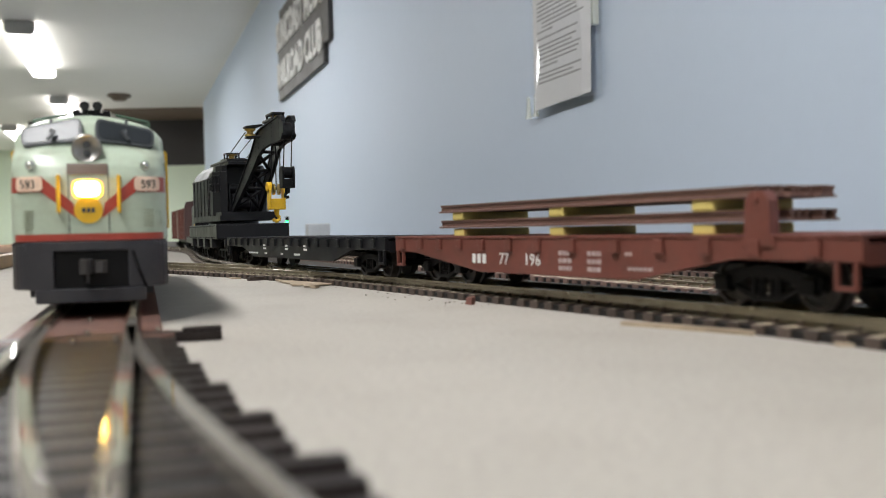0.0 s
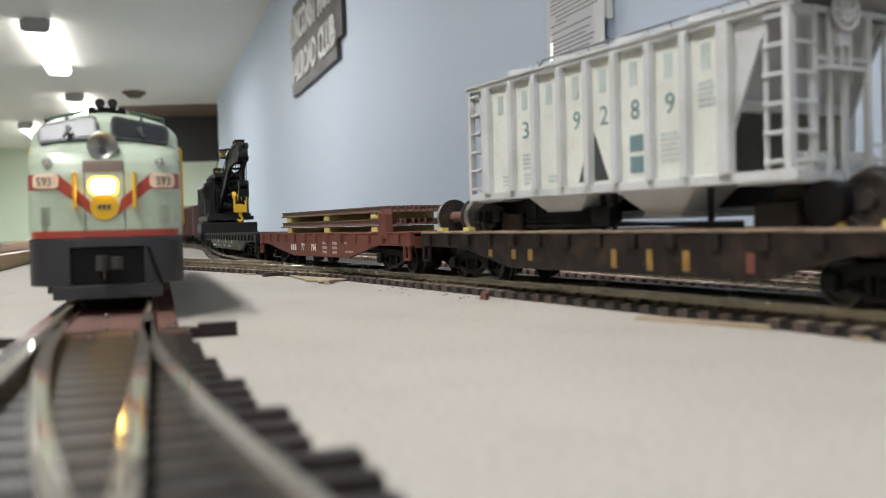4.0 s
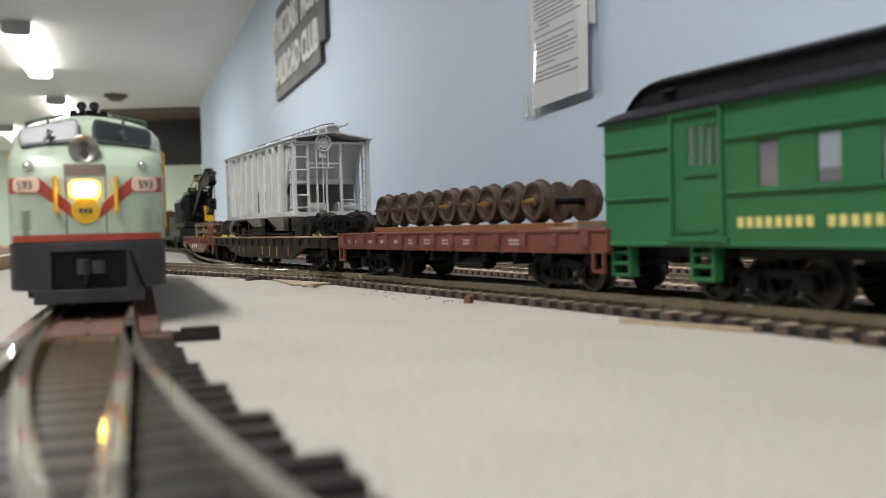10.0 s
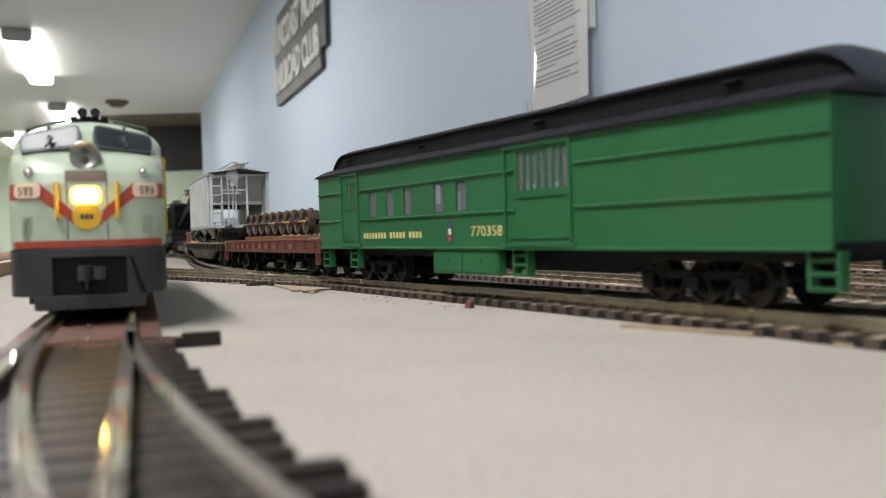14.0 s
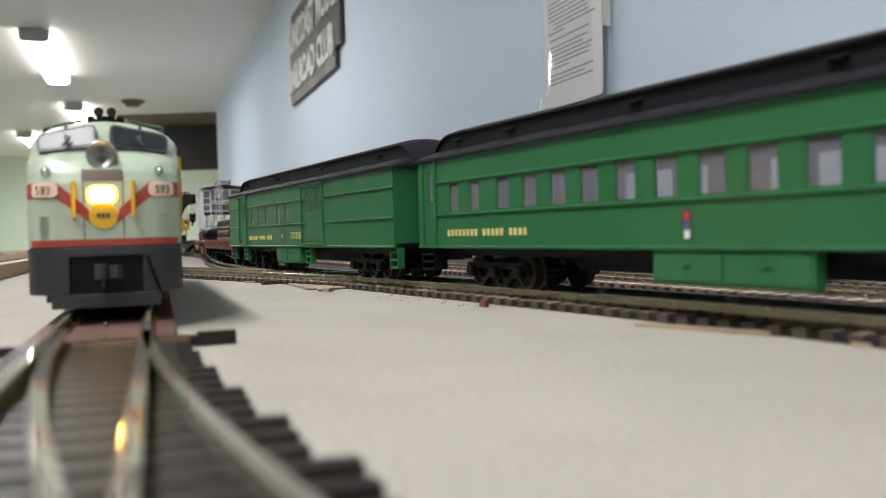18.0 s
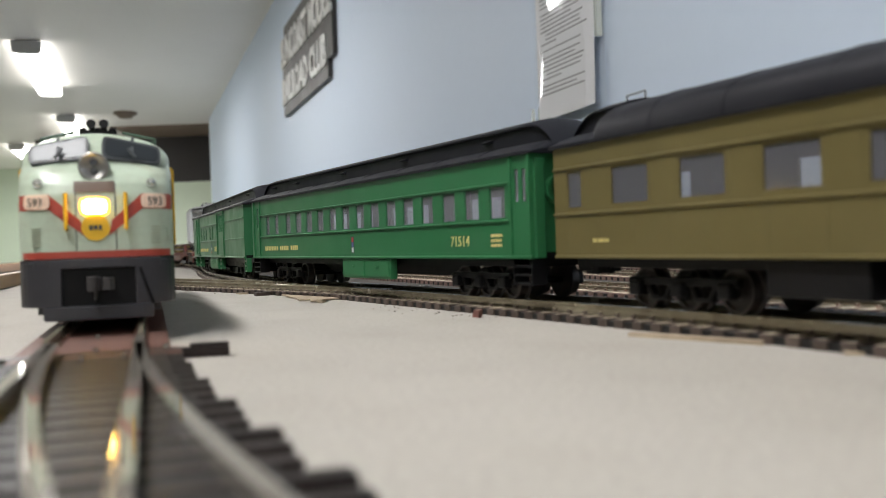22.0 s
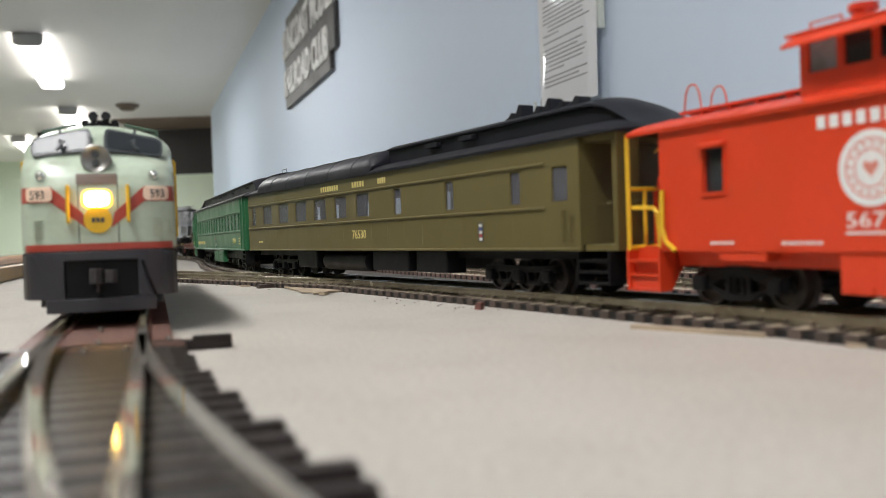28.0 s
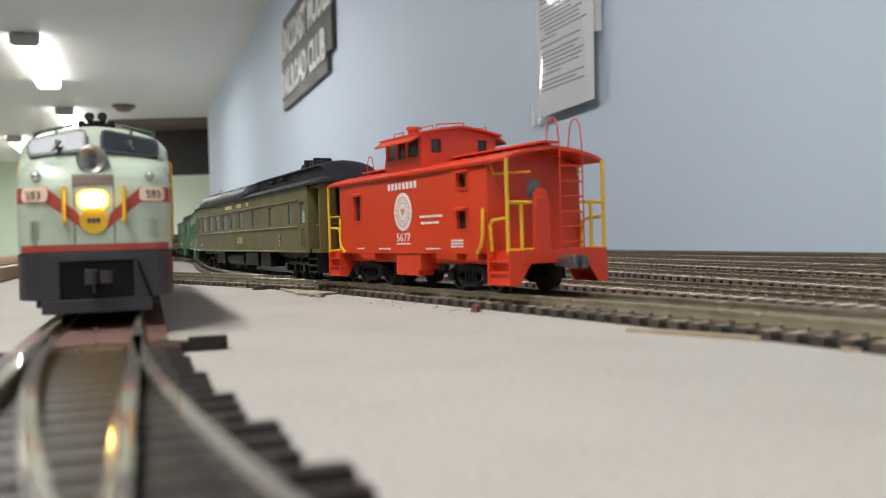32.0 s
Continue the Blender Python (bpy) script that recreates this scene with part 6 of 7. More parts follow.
for y in (-4.2, 3.2):
    prism(bm, [(-106.6, 28), (-101.6, 28), (-101.2, 38), (-102.2, 41.4), (-106.0, 41.4), (-107.0, 38)], "y", y, y + 1.0)
rod(bm, (-104.1, 2.6, 39.6), (-104.1, 5.0, 39.6), 2.5, 16)
box(bm, -106.4, -101.8, -3.2, 3.2, 28.0, 33.6)
rod(bm, (-104.1, 0, 28), (-104.1, 0, 25.2), 1.5, 10, 1.1)
bent(bm, [(-104.1, 0, 25.4), (-104.1, -1.5, 23.9), (-104.1, -0.8, 22.2), (-104.1, 1.1, 22.0), (-104.1, 1.9, 23.4)], 0.95, 8)
hook = part("hook_block", bm, YELLOW, crane, "bright yellow hook block", bevel=0.25)
for y in (-1.8, 1.0):
    bm = bmesh.new()
    rod(bm, (-104.1, y, 38.4), (-104.1, y + 0.9, 38.4), 2.9, 18)
    part("sheave", bm, BRASS, hook, smooth=True)
# the crane stands slewed a little off its car's line
SLEW = Matrix.Rotation(radians(3.0), 4, "Z")
for ob in list(crane.children):
    if ob.name.split(".")[0] in ("turntable", "deck", "machinery_house", "boom_side", "boom_lacing", "boom_sheave", "boom_bracket", "brass_sheave", "cable", "small_hook_block", "hook_block", "sheave_stand"):
        ob.matrix_basis = SLEW @ ob.matrix_basis
truck(crane, 36, (-12, 0, 12))
truck(crane, -40, (-12, 0, 12))
coupler(crane, -60, -1)
coupler(crane, 60, 1)


# ---- boxcars ahead of the crane
def boxcar(label, s_mid, half, paint, height):
    th = car_root("boxcar", label, "boxcar", s_mid, half * 0.68)
    bm = bmesh.new()
    box(bm, -half, half, -16.5, 16.5, 10.5, height)
    b = part("body", bm, paint, th, bevel=0.4)
    bm = bmesh.new()
    loft(bm, [[(x, y, z) for y, z in ((17, height), (17, height + 0.6), (0, height + 3.2), (-17, height + 0.6), (-17, height))] for x in (-half - 0.6, half + 0.6)])
    roof = part("roof", bm, paint, th)
    bm = bmesh.new()
    box(bm, -half, half, -2.6, 2.6, height + 4.0, height + 4.5)
    part("roof_walk", bm, paint, roof)
    for x in np.arange(-half + 8, half, 11):
        bm = bmesh.new()
        box(bm, x, x + 1.0, 16.5, 17.2, 11, height - 0.5)
        part("side_post", bm, paint, b)
    bm = bmesh.new()
    box(bm, -12, 12, 16.5, 17.6, 11.4, height - 1)
    part("door", bm, paint, b, bevel=0.2)
    bm = bmesh.new()
    for z in np.arange(13, height - 2, 3.6):
        rod(bm, (-half - 0.8, 8, z), (-half - 0.8, 15, z), 0.35, 5)
        rod(bm, (-half + 1, 17.2, z), (-half + 8, 17.2, z), 0.35, 5)
    part("ladder", bm, paint, b)
    bm = bmesh.new()
    box(bm, -half + 4, half - 4, -10, 10, 7, 10.5)
    part("underframe", bm, BLACK, th)
    truck(th, half - 26, (-10, 10))
    truck(th, -half + 26, (-10, 10))
    coupler(th, half - 2, 1)
    coupler(th, -half + 2, -1)


tender = car_root("tool_car", "black boom tender car with yellow lettering", "flat car", 1.052, 40)
flat_car(tender, -62, 62, BLACK_CRANE, [(-40, 9.6), (40, 9.6)], None, [], deck_mat=ROOF_BLACK)
bm = bmesh.new()
box(bm, -58, -10, -15.5, 15.5, 13.7, 36)
th2 = part("cabin", bm, BLACK_CRANE, tender, bevel=0.6)
bm = bmesh.new()
for z in np.arange(17, 33, 2.4):
    box(bm, -50, -46.5, 15.5, 15.7, z, z + 1.5)
part("yellow_print", bm, YELLOW, th2)
boxcar("dull brown boxcar with ribbed sides", 1.205, 82, BOXCAR, 42)
boxcar("dull red-brown boxcar with ribbed sides", 1.382, 82, FLAT_RED, 42)

# ---------------------------------------------------------------- the engine
# Own space: x to the right as seen from its nose, y back along the body, z up from the rail top; millimetres.
eng = thing("locomotive", "pale green cab-unit diesel locomotive with lit headlight and red stripes", "locomotive",
            m=pose(-0.0800, 0.2085, RAIL, 0, 0, ENGINE_HEAD + 1.0))


def lerp_table(table, z):
    for (a, va), (b, vb) in zip(table, table[1:]):
        if z <= b:
            return va + (vb - va) * max(0.0, (z - a)) / (b - a)
    return table[-1][1]


HALF_W = [(0, 17.5), (40, 17.4), (41.5, 16.9), (43, 15.7), (44.5, 13.6), (46, 10.2), (47, 6.6), (47.7, 3.0), (48, 0.05)]
FRONT = [(0, 0), (26, 0), (30, 0.5), (33, 1.7), (35.5, 4.0), (37, 7.0), (38, 9.5), (44, 13.5), (45.5, 17), (47, 23), (48, 30)]


def nose(x, z):
    w, f = lerp_table(HALF_W, z), lerp_table(FRONT, z)
    q = min(1.0, abs(x) / w)
    return f + 12.0 * (1 - (1 - q ** 2.8) ** (1 / 2.8))


def nose_shell(z0, z1, levels, back, grow=0.0):
    bm = bmesh.new()
    rows = []
    for i in range(levels + 1):
        z = z0 + (z1 - z0) * i / levels
        w = lerp_table(HALF_W, z)
        cols = [(-w - grow, back, z)]
        for k in range(29):
            q = math.sin(math.pi / 2 * (k / 14 - 1))
            cols.append((q * (w + grow), nose(q * w, z) - grow, z))
        cols.append((w + grow, back, z))
        rows.append([bm.verts.new(Vector(p) * MM) for p in cols])
    for a, b in zip(rows, rows[1:]):
        for i in range(len(a) - 1):
            bm.faces.new((a[i], a[i + 1], b[i + 1], b[i]))
    bm.faces.new(rows[0])
    bm.faces.new(rows[-1][::-1])
    bm.faces.new([r[0] for r in rows][::-1] + [])
    bm.faces.new([r[-1] for r in rows])
    return bm


body = part("body", nose_shell(15.6, 48.0, 60, 238), LOCO_GREEN, eng, "pale green car body with rounded nose", smooth=True)
skirt = part("skirt", nose_shell(4.4, 15.5, 8, 230), LOCO_GREY, eng, "dark grey lower skirt", smooth=True)
skirt.matrix_basis = Matrix.Translation((0, 5 * MM, 0))


def decal(name, corners, material, parent, out=0.12, nx=14, nz=6, label="", thick=0.25, ends=0.0):
    """A patch laid on the nose between four corners (x, z): lower left, lower right, upper right, upper left."""
    bm = bmesh.new()
    a, b, c, d = [Vector((p[0], p[1])) for p in corners]
    grid = []
    for j in range(nz + 1):
        row = []
        inset = ends * (1 - math.sqrt(max(0.0, 1 - (2 * j / nz - 1) ** 4)))
        for i in range(nx + 1):
            u = inset + (1 - 2 * inset) * i / nx
            p = (a.lerp(b, u)).lerp(d.lerp(c, u), j / nz)
            row.append((p.x, nose(p.x, p.y) - out, p.y))
        grid.append(row)
    front = [[bm.verts.new(Vector(p) * MM) for p in r] for r in grid]
    rear = [[bm.verts.new(Vector((p[0], p[1] + thick, p[2])) * MM) for p in r] for r in grid]
    for j in range(nz):
        for i in range(nx):
            bm.faces.new((front[j][i], front[j][i + 1], front[j + 1][i + 1], front[j + 1][i]))
    edge = [(0, i) for i in range(nx + 1)] + [(j, nx) for j in range(1, nz + 1)] + [(nz, i) for i in range(nx - 1, -1, -1)] + [(j, 0) for j in range(nz - 1, 0, -1)]
    for (j0, i0), (j1, i1) in zip(edge, edge[1:] + edge[:1]):
        bm.faces.new((front[j0][i0], front[j1][i1], rear[j1][i1], rear[j0][i0]))
    return part(name, bm, material, parent, label, smooth=True)


PANE_GLASS = glass("windscreen_glass", (0.035, 0.04, 0.045), 0.08, 1.0)
PANE_GLASS.node_tree.nodes["Principled BSDF"].inputs["Specular IOR Level"].default_value = 0.16


def rounded(corners, r, grow):
    """The outline of a four-cornered pane with its corners rounded off, grown by a little."""
    cx, cz = sum(c[0] for c in corners) / 4, sum(c[1] for c in corners) / 4
    big = [(x + math.copysign(grow, x - cx), z + math.copysign(grow, z - cz)) for x, z in corners]
    pts = []
    for k in range(4):
        p, a, b = Vector(big[k]), Vector(big[k - 1]), Vector(big[(k + 1) % 4])
        p0, p1 = p + (a - p).normalized() * r, p + (b - p).normalized() * r
        for i in range(5):
            u = i / 4
            q = p0 * (1 - u) ** 2 + p * 2 * u * (1 - u) + p1 * u * u
            pts.append((q.x, q.y))
    return pts


def flat_pane(name, outline, material, s, out, label=""):
    """A flat plate laid across the curved brow above the nose."""
    a, b, c = [Vector((x, nose(x, z), z)) for x, z in ((s * 2.0, 38.8), (s * 14.2, 38.6), (s * 8.0, 43.6))]
    az, el = radians(11.0), radians(28.0)
    n = Vector((s * math.sin(az) * math.cos(el), -math.cos(az) * math.cos(el), math.sin(el)))
    a = (a + b + c) / 3
    bm = bmesh.new()
    front, rear = [], []
    for x, z in outline:
        y = a.y - (n.x * (x - a.x) + n.z * (z - a.z)) / n.y
        p = Vector((x, y, z))
        front.append(bm.verts.new((p - n * out) * MM))
        rear.append(bm.verts.new((p - n * 2.0) * MM))
    k = len(front)
    bm.faces.new(front)
    bm.faces.new(rear[::-1])
    for i in range(k):
        j = (i + 1) % k
        bm.faces.new((front[i], front[j], rear[j], rear[i]))
    return part(name, bm, material, body, label)


LOUVRE = mat("dusty_louvre", (0.37, 0.41, 0.31), 0.5, vary=0.1)
NUMBER_PALE = mat("pale_number_board", (0.78, 0.57, 0.43), 0.35, vary=0.05, scale=200)
decal("red_band", [(-17.4, 15.6), (17.4, 15.6), (17.4, 17.2), (-17.4, 17.2)], LOCO_RED, body, nx=30, nz=2)
for s in (1, -1):
    decal("red_stripe", [(s * 10.0, 26.8), (s * 17.3, 26.8), (s * 17.3, 30.4), (s * 10.0, 30.4)], LOCO_RED, body)
    decal("red_stripe", [(s * 2.6, 20.6), (s * 10.2, 26.8), (s * 10.2, 30.4), (s * 3.4, 24.2)], LOCO_RED, body, nz=4)
    nb = decal("number_board", [(s * 9.9, 27.0), (s * 15.7, 27.0), (s * 15.7, 30.4), (s * 9.9, 30.4)], NUMBER_PALE, body, out=0.7, thick=0.7, nz=12, ends=0.16,
               label="pale peach number board")
    x = s * 13.1
    m = Matrix.Translation((x * MM, (nose(x, 28.6) - 0.95) * MM, 27.6 * MM)) @ Matrix.Rotation(radians(90), 4, "X") @ Matrix.Rotation(radians(s * 22), 4, "Y")
    lettering("engine_number", "593", 2.0, LETTER_DARK, body, m, width=3.4)
    # windscreen: dark rim, then the pane
    corners = [(s * 1.9, 39.3), (s * 14.2, 37.9), (s * 14.2, 41.4), (s * 1.9, 44.0)]
    flat_pane("window_rim", rounded(corners, 1.6, 0.55), LETTER_DARK, s, -1.5)
    flat_pane("windscreen", rounded(corners, 1.4, 0.0), PANE_GLASS, s, -1.65, "glossy windscreen pane")
    bm = bmesh.new()
    wx = s * 8.6
    rod(bm, (wx, nose(wx, 44.6) - 1.2, 44.8), (wx - s * 0.4, nose(wx, 41) - 2.6, 40.4), 0.4, 6)
    rod(bm, (wx - s * 1.1, nose(wx, 41) - 2.4, 41.8), (wx + s * 0.4, nose(wx, 40) - 2.6, 39.6), 0.45, 6)
    part("wiper", bm, LETTER_DARK, body)
    bm = bmesh.new()
    px = s * 12.4
    rod(bm, (px, nose(px, 33) + 0.8, 33), (px, nose(px, 33) - 0.9, 33), 1.15, 16)
    lamp = part("class_lamp", bm, CHROME, body, "small chrome class lamp", smooth=True)
    bm = bmesh.new()
    rod(bm, (px, nose(px, 33) - 0.9, 33), (px, nose(px, 33) - 1.5, 33), 0.8, 14, 0.3)
    part("lens", bm, CHROME, lamp, smooth=True)
    bm = bmesh.new()
    gx = s * 6.5
    bent(bm, [(gx, nose(gx, 30.4), 30.4), (gx, nose(gx, 30) - 1.6, 30.2), (gx, nose(gx, 23) - 1.6, 22.4), (gx, nose(gx, 22), 22.2)], 0.45)
    part("grab_iron", bm, YELLOW, body, "yellow vertical grab iron")
    bm = bmesh.new()
    bent(bm, [(s * 17.2, 22, 38), (s * 18.0, 22, 37.6), (s * 18.0, 22, 18.4), (s * 17.2, 22, 18)], 0.4)
    part("side_grab_iron", bm, YELLOW, body, "yellow side grab iron")
    bm = bmesh.new()
    vx = s * 12.4
    for k in range(6):
        z = 18.6 + k * 0.75
        box(bm, vx - 1.7, vx + 1.7, nose(vx, z) - 0.25, nose(vx, z) + 0.8, z, z + 0.35)
    part("louvre", bm, LOUVRE, body)
# nose door, lamps and emblem
for x in (-4.5, 4.1):
    decal("door_seam", [(x, 17.4), (x + 0.25, 17.4), (x + 0.25, 33.0), (x, 33.0)], LETTER_DARK, body, out=0.05, nx=1, nz=16, thick=0.3)
decal("sand_hatch", [(-4.7, 30.8), (4.1, 30.8), (4.1, 33.4), (-4.7, 33.4)], mat("brown_hatch", (0.13, 0.085, 0.06), 0.5), body, out=0.35, thick=0.5)


def lamp_ring(name, z, r, depth, material, ref_r=None):
    bm = bmesh.new()
    y = nose(0, z)
    prof = [(y + 1.5, r), (y - depth, r), (y - depth - 0.3, r - 0.35), (y - depth, r - 0.7), (y - depth + 0.9, r * 0.45), (y - depth + 1.0, 0.05)]
    disc_profile(bm, -0.3, z, prof, 28)
    return part(name, bm, material, body, smooth=True)


lamp_ring("upper_lamp", 36.9, 3.4, 4.2, mat("dull_lamp_metal", (0.36, 0.35, 0.33), 0.42, metal=0.8))
bm = bmesh.new()
yb = nose(0, 36.9) - 3.6
for dz in (0.9, -0.9):
    rod(bm, (-0.3, yb, 36.9 + dz), (-0.3, yb - 0.5, 36.9 + dz), 0.8, 14)
part("bulb", bm, LETTER_DARK, body, smooth=True)
bm = bmesh.new()
yb = nose(0, 27.4)
pts = []
for i in range(28):
    a = 2 * math.pi * i / 28
    ca, sa = math.cos(a), math.sin(a)
    pts.append((-0.3 + 2.7 * math.copysign(abs(ca) ** 0.6, ca), 27.4 + 1.75 * math.copysign(abs(sa) ** 0.6, sa)))
prism(bm, pts, "y", yb - 0.9, yb + 0.5)
part("headlight", bm, glow("headlight_glow", (1.0, 0.64, 0.14), 42.0), body, "lit warm yellow headlight", bevel=0.2, smooth=True)
# the headlight's orange bloom, imitated by a larger glowing plate behind it
bm = bmesh.new()
prism(bm, [((x + 0.3) * 1.25 - 0.3, (z - 27.4) * 1.3 + 27.4) for x, z in pts], "y", yb - 0.3, yb + 0.5)
part("headlight_halo", bm, glow("halo_glow", (1.0, 0.50, 0.08), 1.5), body, "amber glowing plate standing in for the headlight's halo", smooth=True)
bm = bmesh.new()
disc_profile(bm, -0.2, 22.6, [(nose(0, 22) + 0.4, 3.1), (nose(0, 22) - 0.35, 3.1)], 32)
emblem = part("round_emblem", bm, YELLOW, body, "round yellow emblem", smooth=True)
bm = bmesh.new()
for x in (-1.2, -0.2, 0.8):
    box(bm, x - 0.38, x + 0.38, nose(0, 22) - 0.5, nose(0, 22) - 0.3, 22.0, 23.1)
part("emblem_print", bm, LETTER_DARK, emblem)
# roof gear
bm = bmesh.new()
for x in (-1.4, 1.7):
    rod(bm, (x, 31, 49.2), (x, 29, 49.9), 0.7, 12, 0.9)
    rod(bm, (x, 29, 49.9), (x, 27.6, 50.2), 0.9, 14, 1.2)
    rod(bm, (x, 31, 48.0), (x, 31, 50.0), 0.6, 8)
for x in (-3.6, 0.2, 3.8):
    rod(bm, (x, 31, 47.0), (x, 31, 49.4), 0.9, 10)
box(bm, -4.4, 4.8, 29, 35, 46.6, 48.6)
part("horn", bm, BLACK, eng, "black roof horns", smooth=True)
for s in (1, -1):
    bm = bmesh.new()
    bent(bm, [(s * 6, 40, 49.4), (s * 14.5, 40, 47.6), (s * 14.5, 40, 44.0)], 0.4)
    box(bm, min(s * 7, s * 15), max(s * 7, s * 15), 46, 60, 46.6, 47.8)
    part("roof_rail", bm, mat("dark_green_rail", (0.05, 0.09, 0.06), 0.5), eng)
bm = bmesh.new()
for y in np.arange(60, 230, 28):
    rod(bm, (0, y, 47), (0, y, 49.2), 7, 20)
part("roof_fan", bm, LOCO_GREY, eng, smooth=True)
# pilot
bm = bmesh.new()
for p in ((-17.2, -7.9), (8.1, 17.2)):
    n = 10
    pts = [(p[0] + (p[1] - p[0]) * i / n) for i in range(n + 1)]
    poly = [(x, nose(x, 10) - 0.6) for x in pts] + [(pts[-1], 18), (pts[0], 18)]
    prism(bm, poly, "z", 4.5, 14.8)
poly = [(-12.0 + 2.4 * i, nose(-12.0 + 2.4 * i, 10) - 1.0) for i in range(11)] + [(12, 16), (-12, 16)]
prism(bm, poly, "z", 1.3, 4.6)
poly = [(-17.2 + 3.44 * i, nose(-17.2 + 3.44 * i, 10) - 0.7) for i in range(11)] + [(17.2, 18), (-17.2, 18)]
prism(bm, poly, "z", 13.2, 15.4)
pilot = part("pilot", bm, LOCO_GREY, eng, "dark grey pilot", bevel=0.35)
for s in (1, -1):
    bm = bmesh.new()
    box(bm, min(s * 12.0, s * 13.6), max(s * 12.0, s * 13.6), 7, 14, 2.6, 4.6)
    part("pilot_step", bm, LOCO_GREY, pilot)
bm = bmesh.new()
box(bm, -8.0, 8.2, 1.4, 2.4, 4.5, 13.4)
part("coupler_pocket", bm, BLACK, pilot)
bm = bmesh.new()
box(bm, -2.2, 0.6, -2.5, 2.0, 8.0, 11.2)
prism(bm, [(-2.4, -2.4), (0.4, -2.4), (0.2, -3.8), (-1.0, -4.6), (-2.4, -4.4)], "z", 8.0, 11.4)
prism(bm, [(1.4, -1.0), (3.2, -1.6), (3.6, -3.4), (2.6, -4.8), (1.0, -4.9), (0.9, -4.0), (1.9, -3.4), (1.6, -2.2), (0.6, -1.8)], "z", 8.2, 11.0)
rod(bm, (-0.6, -3.2, 8.2), (-0.6, -3.4, 6.0), 0.4, 8)
part("coupler", bm, mat("dull_coupler_metal", (0.065, 0.06, 0.06), 0.45, metal=0.5), pilot, "dull grey knuckle coupler", bevel=0.35)
bm = bmesh.new()
bent(bm, [(9.2, nose(9, 10) - 1.2, 13), (10.4, nose(10, 8) - 1.6, 9), (12.0, nose(12, 4) - 1.2, 4.6)], 0.35)
part("air_hose", bm, BLACK, pilot)
bm = bmesh.new()
box(bm, -12, 12, 14, 230, 3, 5)
part("underframe", bm, BLACK, eng)
for y in (42, 196):
    tr = truck(eng, 0, (-14, 0, 14), rolls=False)
    tr.matrix_basis = Matrix.Translation((0, y * MM, 0)) @ Matrix.Rotation(radians(90), 4, "Z")

# ---------------------------------------------------------------- on the wall


def wall_pose(y, z, out=0.0):
    """A pose on the blue wall: x runs along it towards the camera, y up, z out into the room."""
    along = -WALL_RUN
    n = Vector((-0.9465, -0.3227, 0))
    m = Matrix((( along.x, 0, n.x), (along.y, 0, n.y), (0, 1, 0))).to_4x4()
    return Matrix.Translation(Vector((wall_x(y), y, z)) + n * out) @ m


SIGN_DARK = mat("sign_charcoal", (0.055, 0.048, 0.045), 0.5, vary=0.1, scale=20)
sign = thing("club_sign", "charcoal two-step wall sign with white raised letters", "sign", m=wall_pose(2.6, 0.0))
bm = bmesh.new()
prism(bm, [(-590, 472), (168, 472), (168, 522), (236, 522), (236, 772), (-545, 772), (-545, 640), (-590, 640)], "z", 1.5, 14)
part("panel", bm, SIGN_DARK, sign, bevel=1.0)
SIGN_WHITE = mat("sign_white", (0.68, 0.68, 0.66), 0.5, vary=0.03)
for txt, z, w, h, x in (("RAILROAD CLUB", 512, 755, 84, -215), ("SUNCOAST MODEL", 640, 840, 92, -180)):
    lettering("sign_letters", txt, h, SIGN_WHITE, sign, Matrix.Translation((x * MM, z * MM, 15.5 * MM)), width=w, depth=6, bold=4.5)

PAPER = mat("white_paper", (0.74, 0.74, 0.76), 0.6, vary=0.02, scale=20)
SLEEVE = bpy.data.materials.new("clear_sleeve")
SLEEVE.use_nodes = True
SLEEVE.node_tree.nodes.remove(SLEEVE.node_tree.nodes["Principled BSDF"])
mix_node, clear_node, gloss_node = [SLEEVE.node_tree.nodes.new(k) for k in ("ShaderNodeMixShader", "ShaderNodeBsdfTransparent", "ShaderNodeBsdfGlossy")]
mix_node.inputs[0].default_value = 0.14
gloss_node.inputs["Roughness"].default_value = 0.06
SLEEVE.node_tree.links.new(clear_node.outputs[0], mix_node.inputs[1])
SLEEVE.node_tree.links.new(gloss_node.outputs[0], mix_node.inputs[2])
SLEEVE.node_tree.links.new(mix_node.outputs[0], SLEEVE.node_tree.nodes["Material Output"].inputs[0])
note = thing("paper_notice", "printed white sheet in a clear plastic sleeve on the wall", "notice", m=wall_pose(1.2, 0.172, 0.002))
bm = bmesh.new()
prism(bm, [(6, 0), (158, 3), (164, 300), (2, 300)], "z", 9.0, 9.3)
sheet = part("sheet", bm, PAPER, note)
bm = bmesh.new()
z = 27.0
for i in range(40):
    z += 5.4 if i not in (3, 9, 10, 18) else 9.0
    x0 = 17 + (14 if i in (4, 11, 12) else 0)
    box(bm, x0, x0 + random.uniform(86, 118) * (0.5 if i in (3, 10, 18) else 1.0), z, z + 2.0, 9.32, 9.36)
part("print_lines", bm, mat("grey_print", (0.22, 0.22, 0.23), 0.6), sheet)
